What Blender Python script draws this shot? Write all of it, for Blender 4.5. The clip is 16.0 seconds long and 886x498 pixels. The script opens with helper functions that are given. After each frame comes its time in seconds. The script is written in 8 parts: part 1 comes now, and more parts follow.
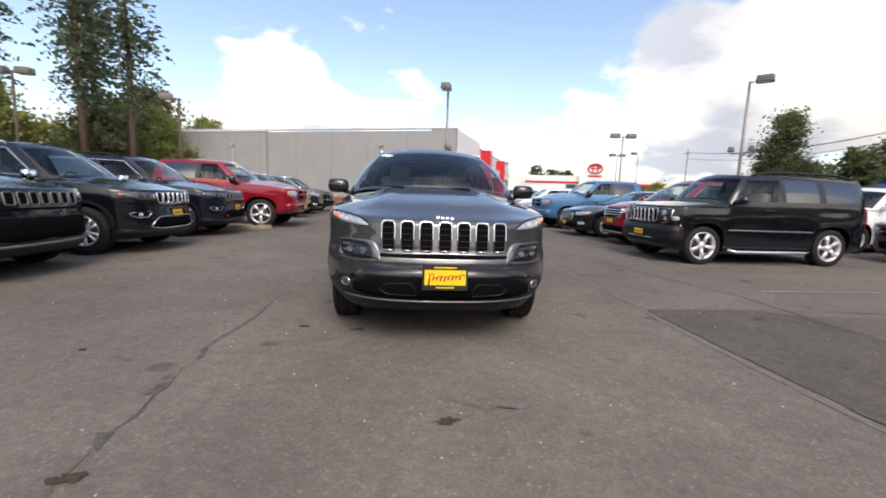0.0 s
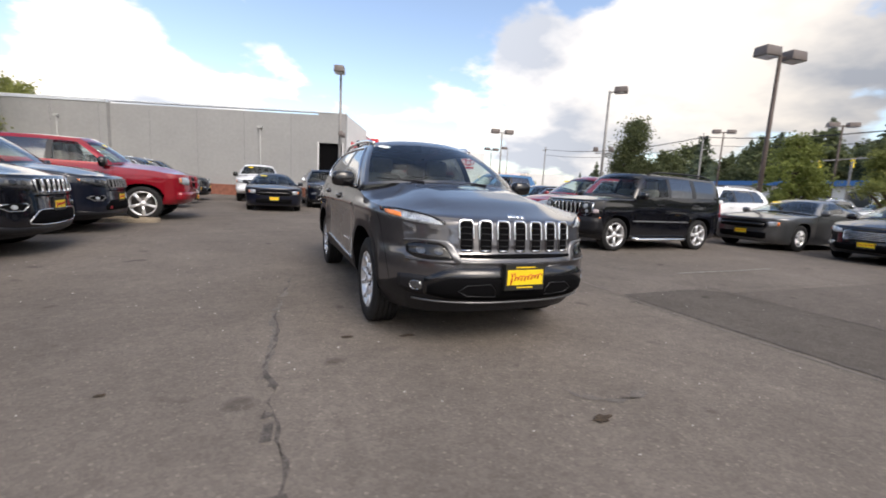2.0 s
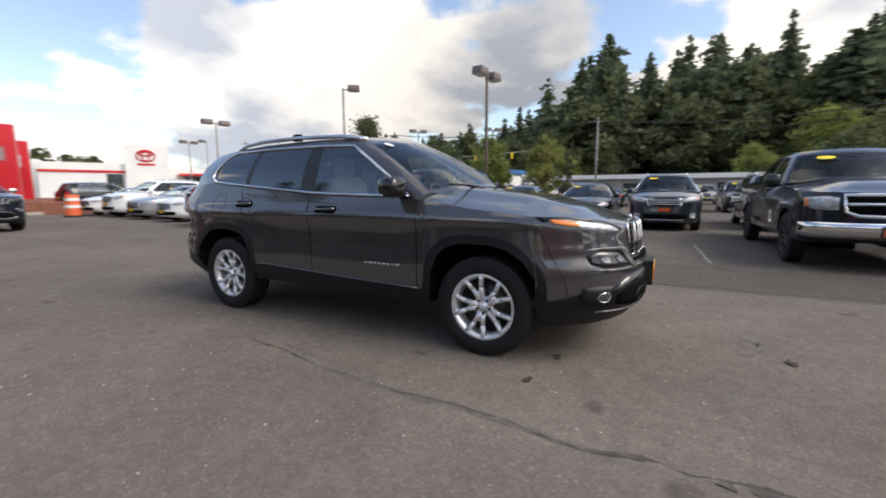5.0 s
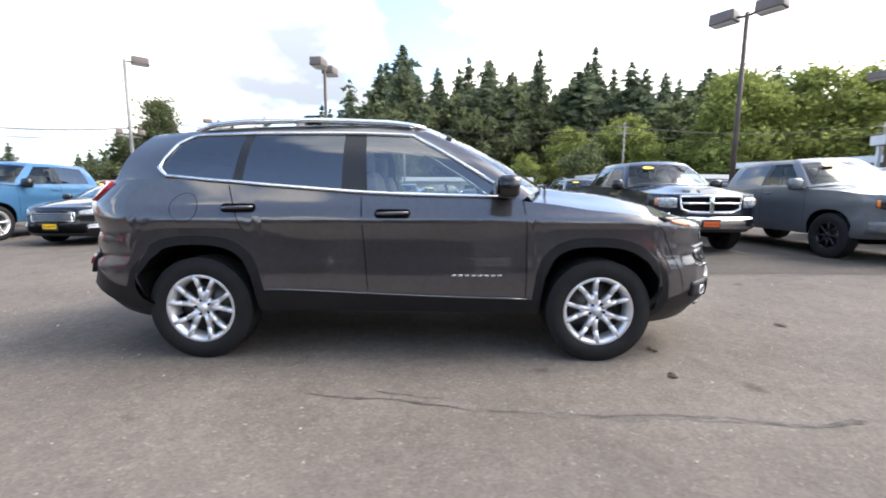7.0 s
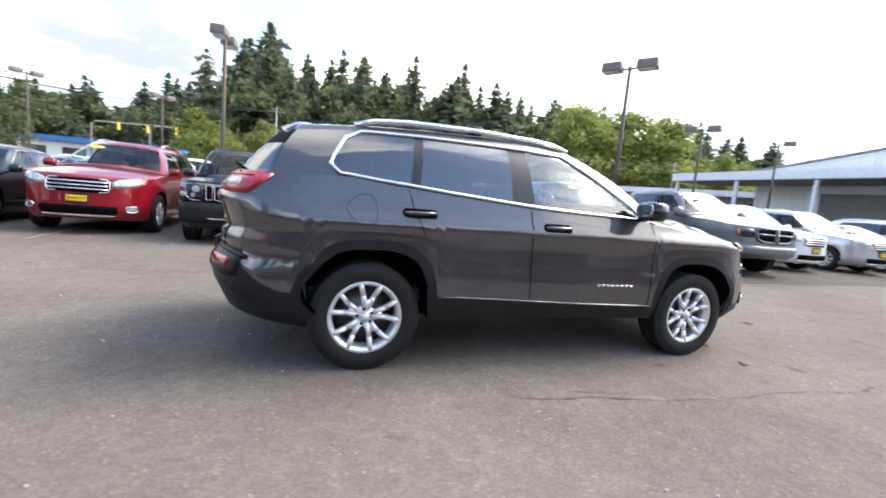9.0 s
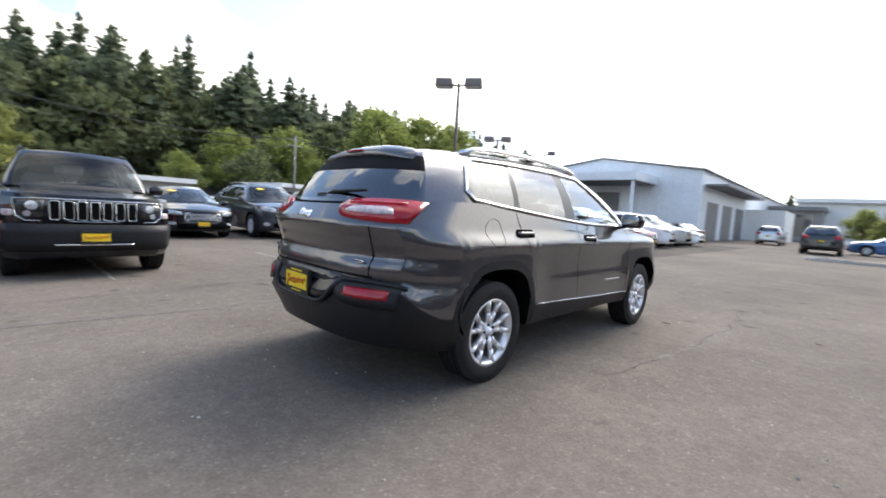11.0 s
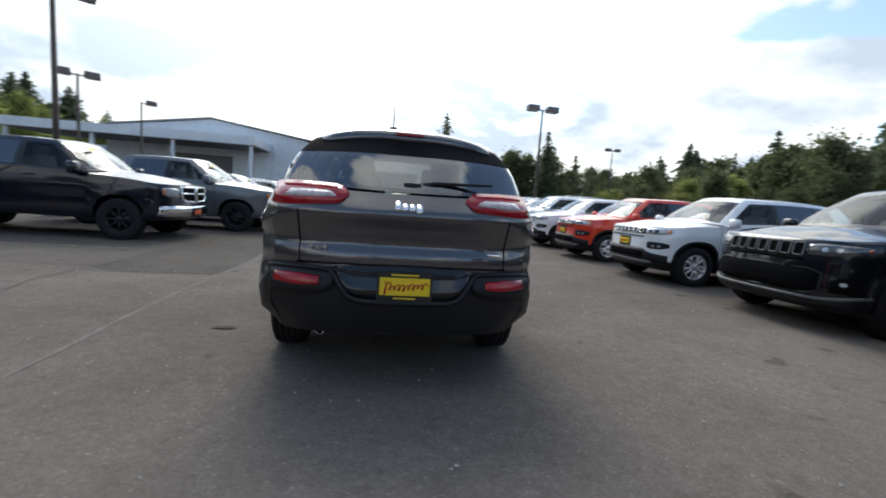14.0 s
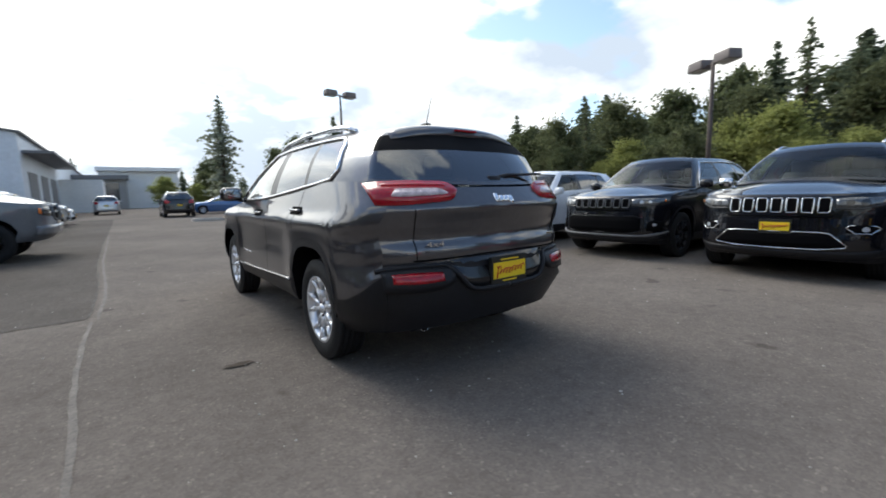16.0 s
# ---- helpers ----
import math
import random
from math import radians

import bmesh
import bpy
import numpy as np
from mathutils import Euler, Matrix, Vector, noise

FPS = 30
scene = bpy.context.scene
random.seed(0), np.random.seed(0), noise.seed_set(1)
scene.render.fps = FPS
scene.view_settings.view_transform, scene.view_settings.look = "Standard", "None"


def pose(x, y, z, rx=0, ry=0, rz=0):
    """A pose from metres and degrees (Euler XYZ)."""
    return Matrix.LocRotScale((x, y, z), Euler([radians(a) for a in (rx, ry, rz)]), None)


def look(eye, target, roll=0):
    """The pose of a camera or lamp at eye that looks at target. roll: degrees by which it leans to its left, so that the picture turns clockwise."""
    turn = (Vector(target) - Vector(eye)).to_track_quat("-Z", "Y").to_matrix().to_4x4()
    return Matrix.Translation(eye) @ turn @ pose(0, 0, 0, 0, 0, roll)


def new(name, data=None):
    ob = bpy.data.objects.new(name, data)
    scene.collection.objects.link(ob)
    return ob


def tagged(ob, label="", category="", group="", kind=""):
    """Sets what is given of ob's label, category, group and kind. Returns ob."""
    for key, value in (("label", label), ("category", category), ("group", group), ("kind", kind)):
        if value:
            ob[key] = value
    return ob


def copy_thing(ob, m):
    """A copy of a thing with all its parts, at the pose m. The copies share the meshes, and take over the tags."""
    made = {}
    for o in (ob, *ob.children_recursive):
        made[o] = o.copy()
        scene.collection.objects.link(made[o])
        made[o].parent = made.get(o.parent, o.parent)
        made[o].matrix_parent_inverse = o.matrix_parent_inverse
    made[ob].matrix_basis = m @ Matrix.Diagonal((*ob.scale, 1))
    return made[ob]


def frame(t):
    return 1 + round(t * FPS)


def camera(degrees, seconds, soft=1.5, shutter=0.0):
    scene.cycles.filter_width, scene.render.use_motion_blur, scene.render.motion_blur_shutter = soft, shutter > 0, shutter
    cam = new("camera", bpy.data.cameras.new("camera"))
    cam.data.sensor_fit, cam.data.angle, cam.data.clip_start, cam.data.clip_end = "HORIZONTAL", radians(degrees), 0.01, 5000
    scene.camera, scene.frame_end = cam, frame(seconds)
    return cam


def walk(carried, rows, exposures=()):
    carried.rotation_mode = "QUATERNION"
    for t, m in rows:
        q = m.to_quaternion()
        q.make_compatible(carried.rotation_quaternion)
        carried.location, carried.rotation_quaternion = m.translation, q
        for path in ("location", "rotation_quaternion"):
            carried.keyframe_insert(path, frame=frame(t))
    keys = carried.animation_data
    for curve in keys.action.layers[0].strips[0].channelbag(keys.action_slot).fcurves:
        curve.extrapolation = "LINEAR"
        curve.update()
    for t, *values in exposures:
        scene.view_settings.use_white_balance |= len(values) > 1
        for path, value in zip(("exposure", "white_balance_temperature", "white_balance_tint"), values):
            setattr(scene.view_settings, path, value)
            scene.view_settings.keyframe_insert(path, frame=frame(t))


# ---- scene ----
cam = camera(93.4, 16.0, soft=1.75, shutter=0.5)
PATH = [
    (0, (-0.288, -5.206, 1.132), (-0.102, -3.231, 0.873), 2.1),
    (0.5, (-0.561, -5.136, 1.13), (-0.232, -3.18, 0.871), 2.2),
    (1, (-0.888, -5.068, 1.125), (-0.424, -3.144, 0.843), 1.9),
    (1.5, (-1.269, -4.992, 1.127), (-0.644, -3.114, 0.843), 3.1),
    (2, (-1.637, -4.778, 1.136), (-0.867, -2.954, 0.852), 3.1),
    (2.5, (-2.042, -4.536, 1.132), (-1.091, -2.802, 0.834), 1.9),
    (3, (-2.396, -4.208, 1.13), (-1.264, -2.582, 0.859), 0.9),
    (3.5, (-2.743, -3.82, 1.133), (-1.456, -2.303, 0.928), 0.4),
    (4, (-3.029, -3.394, 1.14), (-1.53, -2.09, 0.913), -1.9),
    (4.5, (-3.269, -2.915, 1.146), (-1.65, -1.76, 0.926), -0.7),
    (5, (-3.498, -2.43, 1.15), (-1.745, -1.507, 0.878), -0.1),
    (5.2, (-3.537, -2.219, 1.167), (-1.731, -1.402, 0.902), -0.1),
    (7.3, (-3.626, -0.022, 1.142), (-1.647, -0.081, 0.855), 0.2),
    (7.5, (-3.596, 0.189, 1.157), (-1.622, 0.076, 0.857), 0.2),
    (8, (-3.621, 0.713, 1.139), (-1.666, 0.392, 0.86), 2.0),
    (8.2, (-3.6, 0.905, 1.137), (-1.653, 0.53, 0.877), 3.3),
    (10.3, (-3.032, 3.052, 1.176), (-1.404, 1.911, 0.963), 3.9),
    (10.5, (-2.914, 3.216, 1.163), (-1.34, 1.996, 0.975), 4.0),
    (11, (-2.588, 3.629, 1.158), (-1.194, 2.206, 0.983), 3.5),
    (11.5, (-2.246, 3.993, 1.154), (-1.086, 2.373, 0.991), 4.0),
    (12, (-1.815, 4.286, 1.154), (-0.919, 2.503, 1.018), 3.9),
    (12.5, (-1.35, 4.499, 1.143), (-0.797, 2.585, 0.97), 3.8),
    (13, (-0.831, 4.599, 1.134), (-0.528, 2.635, 0.914), 5.1),
    (13.5, (-0.351, 4.713, 1.132), (-0.368, 2.728, 0.89), 4.4),
    (14, (0.148, 4.664, 1.137), (-0.149, 2.698, 0.922), 4.0),
    (14.5, (0.635, 4.648, 1.148), (0.071, 2.739, 0.956), 2.0),
    (15, (1.089, 4.499, 1.14), (0.321, 2.671, 0.881), 0.9),
    (15.5, (1.532, 4.364, 1.132), (0.52, 2.663, 0.852), -0.4),
    (16, (1.906, 4.167, 1.135), (0.706, 2.589, 0.874), -1.4),
]
EXPOSE = [(0.0, 0.86, 7150, 14), (5.0, 0.74, 7100, 13), (7.3, 1.84, 6800, 11), (8.2, 1.92, 6800, 11), (10.3, 1.66, 6800, 10), (12.0, 1.04, 6700, 9), (13.0, 0.62, 6550, 7), (14.0, 0.64, 6500, 6), (16.0, 0.74, 6550, 7)]
walk(cam, [(t, look(eye, target, roll)) for t, eye, target, roll in PATH], EXPOSE)

# ---- world and sun ----
SUN_AZ, SUN_EL = radians(172), radians(46)     # azimuth clockwise from +y


def make_world():
    world = bpy.data.worlds.new("sky")
    scene.world = world
    world.use_nodes = True
    nt = world.node_tree
    n, l = nt.nodes, nt.links
    bg = n["Background"]
    sky = n.new("ShaderNodeTexSky")
    sky.sky_type, sky.sun_disc = "NISHITA", False
    sky.sun_elevation, sky.sun_rotation = SUN_EL, SUN_AZ
    sky.air_density, sky.dust_density, sky.ozone_density = 1.0, 1.2, 1.5
    geo = n.new("ShaderNodeTexCoord")
    sep = n.new("ShaderNodeSeparateXYZ")
    l.new(geo.outputs["Generated"], sep.inputs[0])

    def math_node(op, a, b=None, clamp=False):
        m = n.new("ShaderNodeMath")
        m.operation, m.use_clamp = op, clamp
        for i, v in enumerate((a, b)):
            if v is None:
                continue
            if isinstance(v, (int, float)):
                m.inputs[i].default_value = v
            else:
                l.new(v, m.inputs[i])
        return m.outputs[0]
    up = math_node("MAXIMUM", sep.outputs["Z"], 0.0)
    den = math_node("ADD", up, 0.32)
    px, py = math_node("DIVIDE", sep.outputs["X"], den), math_node("DIVIDE", sep.outputs["Y"], den)
    comb = n.new("ShaderNodeCombineXYZ")
    l.new(px, comb.inputs[0]), l.new(py, comb.inputs[1])
    comb.inputs[2].default_value = 6.1
    big = n.new("ShaderNodeTexNoise")
    big.inputs["Scale"].default_value, big.inputs["Detail"].default_value = 1.15, 8
    big.inputs["Roughness"].default_value, big.inputs["Distortion"].default_value = 0.48, 0.0
    l.new(comb.outputs[0], big.inputs["Vector"])
    # thicker cloud towards the hidden sun
    toward = math_node("ADD", math_node("MULTIPLY", sep.outputs["X"], math.sin(SUN_AZ)),
                       math_node("MULTIPLY", sep.outputs["Y"], math.cos(SUN_AZ)))
    facing = math_node("ADD", math_node("MULTIPLY", toward, math.cos(SUN_EL)), math_node("MULTIPLY", up, math.sin(SUN_EL)))
    halo = math_node("POWER", math_node("MAXIMUM", facing, 0.0), 10.0)
    bias = math_node("ADD", math_node("MULTIPLY", toward, 0.10), math_node("MULTIPLY", sep.outputs["X"], 0.06))
    low = math_node("ADD", math_node("MULTIPLY", math_node("SUBTRACT", 0.42, up), 0.30), math_node("MULTIPLY", math_node("MAXIMUM", math_node("SUBTRACT", up, 0.80), 0.0), 1.1))
    small = n.new("ShaderNodeTexNoise")
    small.inputs["Scale"].default_value, small.inputs["Detail"].default_value, small.inputs["Roughness"].default_value = 3.3, 6, 0.5
    l.new(comb.outputs[0], small.inputs["Vector"])
    puffs = math_node("ADD", math_node("ADD", math_node("MULTIPLY", big.outputs["Fac"], 1.4), math_node("MULTIPLY", small.outputs["Fac"], 0.45)), -0.425)
    cover = math_node("ADD", math_node("ADD", puffs, bias), low)
    ramp = n.new("ShaderNodeValToRGB")
    ramp.color_ramp.interpolation = "EASE"
    ramp.color_ramp.elements[0].position, ramp.color_ramp.elements[1].position = 0.455, 0.53
    l.new(cover, ramp.inputs[0])
    fine = n.new("ShaderNodeTexNoise")
    fine.inputs["Scale"].default_value, fine.inputs["Detail"].default_value = 1.7, 7
    l.new(comb.outputs[0], fine.inputs["Vector"])
    shade = n.new("ShaderNodeValToRGB")
    e = shade.color_ramp.elements
    e[0].position, e[0].color = 0.39, (0.48, 0.55, 0.66, 1)
    e[1].position, e[1].color = 0.58, (1.10, 1.10, 1.08, 1)
    l.new(fine.outputs["Fac"], shade.inputs[0])
    # a duller bank of cloud in the east, away from the sun's side
    east = math_node("ADD", math_node("MULTIPLY", sep.outputs["X"], 0.95), math_node("MULTIPLY", sep.outputs["Y"], 0.31))
    bank = math_node("POWER", math_node("MAXIMUM", east, 0.0), 5.0)
    lobe = math_node("ADD", math_node("MULTIPLY", bank, -0.54 * CLOUD), CLOUD)
    glow = math_node("ADD", math_node("MULTIPLY", halo, CLOUD_SUNWARD), lobe)
    cloud = n.new("ShaderNodeVectorMath")
    cloud.operation = "SCALE"
    l.new(shade.outputs["Color"], cloud.inputs[0]), l.new(glow, cloud.inputs["Scale"])
    mix = n.new("ShaderNodeMix")
    mix.data_type = "RGBA"
    l.new(ramp.outputs["Color"], mix.inputs["Factor"])
    l.new(sky.outputs[0], mix.inputs["A"]), l.new(cloud.outputs[0], mix.inputs["B"])
    l.new(mix.outputs["Result"], bg.inputs["Color"])
    bg.inputs["Strength"].default_value = 0.15


CLOUD, CLOUD_SUNWARD = 5.9, 17.0
make_world()
sun = new("sun", bpy.data.lights.new("sun", "SUN"))
sun.data.energy, sun.data.angle, sun.data.color = 1.0, radians(28), (1.0, 0.95, 0.88)
sun.matrix_world = look((math.sin(SUN_AZ) * math.cos(SUN_EL) * 80, math.cos(SUN_AZ) * math.cos(SUN_EL) * 80, math.sin(SUN_EL) * 80), (0, 0, 0))

# ---- materials ----


def principled(name, color, rough=0.5, metal=0.0, coat=0.0, spec=0.5, vary=0.0, scale=8.0, bump=0.0, bump_scale=200.0, detail=4, emit=None):
    """A node material: base colour with mottling at two scales, and fine relief."""
    m = bpy.data.materials.new(name)
    m.use_nodes = True
    nt = m.node_tree
    n, l = nt.nodes, nt.links
    b = n["Principled BSDF"]
    b.inputs["Base Color"].default_value = (*color, 1)
    b.inputs["Roughness"].default_value, b.inputs["Metallic"].default_value = rough, metal
    b.inputs["Coat Weight"].default_value, b.inputs["Coat Roughness"].default_value, b.inputs["Coat IOR"].default_value = coat, 0.02, 1.5
    b.inputs["Specular IOR Level"].default_value = spec
    if emit:
        b.inputs["Emission Color"].default_value, b.inputs["Emission Strength"].default_value = (*emit[0], 1), emit[1]
    tc = n.new("ShaderNodeTexCoord")
    if vary:
        out = None
        for k, s in enumerate((scale, scale * 9.3)):
            t = n.new("ShaderNodeTexNoise")
            t.inputs["Scale"].default_value, t.inputs["Detail"].default_value = s, detail
            l.new(tc.outputs["Object"], t.inputs["Vector"])
            r = n.new("ShaderNodeMapRange")
            r.inputs["From Min"].default_value, r.inputs["From Max"].default_value = 0.3, 0.7
            r.inputs["To Min"].default_value, r.inputs["To Max"].default_value = 1 - vary, 1 + vary
            l.new(t.outputs["Fac"], r.inputs["Value"])
            if out is None:
                out = r.outputs[0]
            else:
                mm = n.new("ShaderNodeMath")
                mm.operation = "MULTIPLY"
                l.new(out, mm.inputs[0]), l.new(r.outputs[0], mm.inputs[1])
                out = mm.outputs[0]
        sc = n.new("ShaderNodeVectorMath")
        sc.operation = "SCALE"
        sc.inputs[0].default_value = color
        l.new(out, sc.inputs["Scale"])
        l.new(sc.outputs[0], b.inputs["Base Color"])
    if bump:
        t = n.new("ShaderNodeTexNoise")
        t.inputs["Scale"].default_value, t.inputs["Detail"].default_value = bump_scale, 3
        l.new(tc.outputs["Object"], t.inputs["Vector"])
        bp = n.new("ShaderNodeBump")
        bp.inputs["Strength"].default_value, bp.inputs["Distance"].default_value = bump, 0.01
        l.new(t.outputs["Fac"], bp.inputs["Height"])
        l.new(bp.outputs[0], b.inputs["Normal"])
    return m


def paint(name, color, metal=0.35, rough=0.32, ior=1.6):
    """Clear-coated car paint with faint dust and flake."""
    m = principled(name, color, rough, metal, coat=1.0, spec=0.15, vary=0.06, scale=3.0)
    n, l = m.node_tree.nodes, m.node_tree.links
    b, tc = n["Principled BSDF"], n["Texture Coordinate"]
    b.inputs["Coat IOR"].default_value = ior
    t = n.new("ShaderNodeTexNoise")
    t.inputs["Scale"].default_value, t.inputs["Detail"].default_value = 4.0, 6
    l.new(tc.outputs["Object"], t.inputs["Vector"])
    r = n.new("ShaderNodeMapRange")
    r.inputs["From Min"].default_value, r.inputs["From Max"].default_value = 0.35, 0.75
    r.inputs["To Min"].default_value, r.inputs["To Max"].default_value = 0.008, 0.035
    l.new(t.outputs["Fac"], r.inputs["Value"]), l.new(r.outputs[0], b.inputs["Coat Roughness"])
    return m


def glass(name, tint, gloss=1.5):
    """A thin pane: clear or tinted, with a Fresnel-weighted reflection."""
    m = bpy.data.materials.new(name)
    m.use_nodes = True
    n, l = m.node_tree.nodes, m.node_tree.links
    n.remove(n["Principled BSDF"])
    tr, gl, mx, fr = n.new("ShaderNodeBsdfTransparent"), n.new("ShaderNodeBsdfGlossy"), n.new("ShaderNodeMixShader"), n.new("ShaderNodeLayerWeight")
    tr.inputs["Color"].default_value = (*tint, 1)
    gl.inputs["Color"].default_value, gl.inputs["Roughness"].default_value = (0.95, 0.97, 1, 1), 0.012
    fr.inputs["Blend"].default_value = 0.5
    f0 = ((gloss - 1) / (gloss + 1)) ** 2
    pw, ma = n.new("ShaderNodeMath"), n.new("ShaderNodeMath")
    pw.operation, pw.inputs[1].default_value = "POWER", 5.0
    ma.operation, ma.inputs[1].default_value, ma.inputs[2].default_value = "MULTIPLY_ADD", 1 - f0, f0
    l.new(fr.outputs["Facing"], pw.inputs[0]), l.new(pw.outputs[0], ma.inputs[0])
    l.new(ma.outputs[0], mx.inputs[0]), l.new(tr.outputs[0], mx.inputs[1]), l.new(gl.outputs[0], mx.inputs[2])
    l.new(mx.outputs[0], n["Material Output"].inputs["Surface"])
    return m


PAINT = {
    "granite": paint("paint_granite", (0.070, 0.066, 0.070), 0.6, 0.33, 1.8),
    "black": paint("paint_black", (0.004, 0.0045, 0.007), 0.0, 0.25, 1.5),
    "navy": paint("paint_navy", (0.004, 0.006, 0.014), 0.1, 0.28, 1.5),
    "red": paint("paint_red", (0.25, 0.005, 0.014), 0.3, 0.3),
    "crimson": paint("paint_crimson", (0.24, 0.007, 0.016), 0.2, 0.3),
    "orange": paint("paint_orange_red", (0.62, 0.035, 0.012), 0.05, 0.3),
    "white": paint("paint_white", (0.78, 0.79, 0.80), 0.0, 0.3),
    "silver": paint("paint_silver", (0.45, 0.46, 0.48), 0.7, 0.3),
    "grey": paint("paint_grey", (0.14, 0.15, 0.162), 0.4, 0.42, 1.45),
    "blue": paint("paint_blue", (0.06, 0.17, 0.32), 0.35, 0.3),
    "teal": paint("paint_teal", (0.05, 0.13, 0.30), 0.3, 0.3),
    "slate": paint("paint_slate", (0.034, 0.040, 0.052), 0.55, 0.3),
    "pewter": paint("paint_pewter", (0.115, 0.118, 0.122), 0.7, 0.28),
    "mushroom": paint("paint_mushroom", (0.20, 0.19, 0.18), 0.6, 0.3),
}
M_CLAD = principled("black_plastic", (0.012, 0.012, 0.014), 0.42, spec=0.26, vary=0.12, scale=6, bump=0.12, bump_scale=600)
M_GREYTRIM = principled("grey_plastic", (0.16, 0.16, 0.165), 0.45, 0.2, vary=0.08)
# near-black that puts the shade under the spoiler lip into the colour
M_LIPSHADE = principled("spoiler_lip_shade", (0.007, 0.007, 0.008), 0.75, spec=0.08)
M_BLADE = principled("satin_blade", (0.20, 0.20, 0.205), 0.30, 0.7, vary=0.08)
M_GLOSSBLACK = principled("gloss_black", (0.008, 0.008, 0.009), 0.18, coat=0.3)
M_DARK = principled("dark_void", (0.004, 0.004, 0.0045), 0.9, spec=0.05)
M_RUBBER = principled("tyre_rubber", (0.012, 0.012, 0.0125), 0.7, spec=0.3, vary=0.18, scale=9, bump=0.25, bump_scale=140)
M_ALLOY = principled("alloy", (0.76, 0.76, 0.77), 0.25, 0.6, vary=0.05)
M_BLACKALLOY = principled("black_alloy", (0.015, 0.015, 0.017), 0.3, 0.4)
M_DISC = principled("brake_disc", (0.10, 0.095, 0.09), 0.4, 0.8, vary=0.2, scale=30)
M_MIRROR = principled("mirror_silver", (0.32, 0.33, 0.34), 0.05, 1.0)
M_CHROME = principled("chrome", (0.78, 0.79, 0.80), 0.08, 1.0)
M_LENS = principled("lamp_lens", (0.42, 0.45, 0.48), 0.16, 0.3, coat=1.0, vary=0.5, scale=16)
M_SMOKE = principled("smoked_lens", (0.022, 0.023, 0.025), 0.12, 0.2, coat=0.6, vary=0.5, scale=20)
M_DIMLENS = principled("dim_lens", (0.09, 0.095, 0.10), 0.1, 0.5, coat=1.0, vary=0.4, scale=30)
M_AMBER = principled("amber_lens", (0.85, 0.22, 0.03), 0.15, coat=1.0)
M_REDLENS = principled("red_lens", (0.34, 0.004, 0.012), 0.16, spec=0.3, coat=0.6, vary=0.2, scale=22)
M_PALELENS = principled("pale_lens", (0.54, 0.45, 0.46), 0.16, coat=0.6, vary=0.3, scale=30)
M_PINKLENS = principled("pink_lens", (0.50, 0.03, 0.045), 0.2, coat=0.5)
M_PLATE = principled("plate_yellow", (0.86, 0.60, 0.02), 0.45, vary=0.04)
M_SCRIPT = principled("script_red", (0.50, 0.03, 0.02), 0.5)
M_INK = principled("ink_black", (0.015, 0.015, 0.012), 0.5)
M_PLATE_ORANGE = principled("plate_orange", (0.72, 0.13, 0.02), 0.45)
M_STICKER = principled("sticker_yellow", (0.90, 0.66, 0.03), 0.5)
M_PAPER = principled("sticker_white", (0.75, 0.76, 0.74), 0.6)
M_SEAT = principled("seat_cloth", (0.11, 0.105, 0.10), 0.85, vary=0.15, scale=20, bump=0.2, bump_scale=300)
M_DASH = principled("dashboard", (0.045, 0.045, 0.046), 0.7, bump=0.15, bump_scale=400)
M_GLASS = glass("clear_glass", (0.84, 0.91, 0.89), 1.6)
M_SIDEGLASS = glass("side_glass", (0.88, 0.95, 0.91), 2.4)
M_POST = principled("satin_window_post", (0.012, 0.012, 0.013), 0.35, vary=0.08, scale=6)
M_TINT = glass("tinted_glass", (0.10, 0.11, 0.115), 2.35)
M_GLASSFAR = glass("car_glass", (0.80, 0.87, 0.84), 1.48)

# ---- builders ----


def table(rows):
    """A smooth curve through rows (u, a, b, ...), without overshoot."""
    a = np.array(sorted(rows), float)
    u, v = a[:, 0], a[:, 1:]
    d = (v[1:] - v[:-1]) / (u[1:] - u[:-1])[:, None]
    m = np.zeros_like(v)
    m[0], m[-1] = d[0], d[-1]
    for k in range(1, len(u) - 1):
        for c in range(v.shape[1]):
            p, q = d[k - 1][c], d[k][c]
            m[k][c] = 0 if p * q <= 0 else 2 * p * q / (p + q)
    one = v.shape[1] == 1

    def f(x):
        x = min(max(x, u[0]), u[-1])
        k = min(max(int(np.searchsorted(u, x)) - 1, 0), len(u) - 2)
        h = u[k + 1] - u[k]
        t = (x - u[k]) / h
        r = (v[k] * (1 + 2 * t) * (1 - t) ** 2 + v[k + 1] * t * t * (3 - 2 * t)
             + h * (m[k] * t * (1 - t) ** 2 + m[k + 1] * t * t * (t - 1)))
        return float(r[0]) if one else r
    return f


def mesh_of(name, verts, faces, smooth=True, normals=None):
    me = bpy.data.meshes.new(name)
    me.from_pydata([tuple(v) for v in verts], [], faces)
    if smooth:
        me.polygons.foreach_set("use_smooth", [True] * len(me.polygons))
    if normals is not None:
        me.normals_split_custom_set_from_vertices([tuple(v) for v in normals])
    me.update()
    return me


def part(name, data, material, parent=None, label="", m=None):
    """Links a bmesh or mesh as one object under its thing."""
    if isinstance(data, bmesh.types.BMesh):
        me = bpy.data.meshes.new(name)
        data.to_mesh(me)
        data.free()
    else:
        me = data
    if material is not None and not me.materials:
        me.materials.append(material)
    ob = new(name, me)
    if parent is not None:
        ob.parent = parent
    if m is not None:
        ob.matrix_basis = m
    if label:
        ob["label"] = label
    return ob


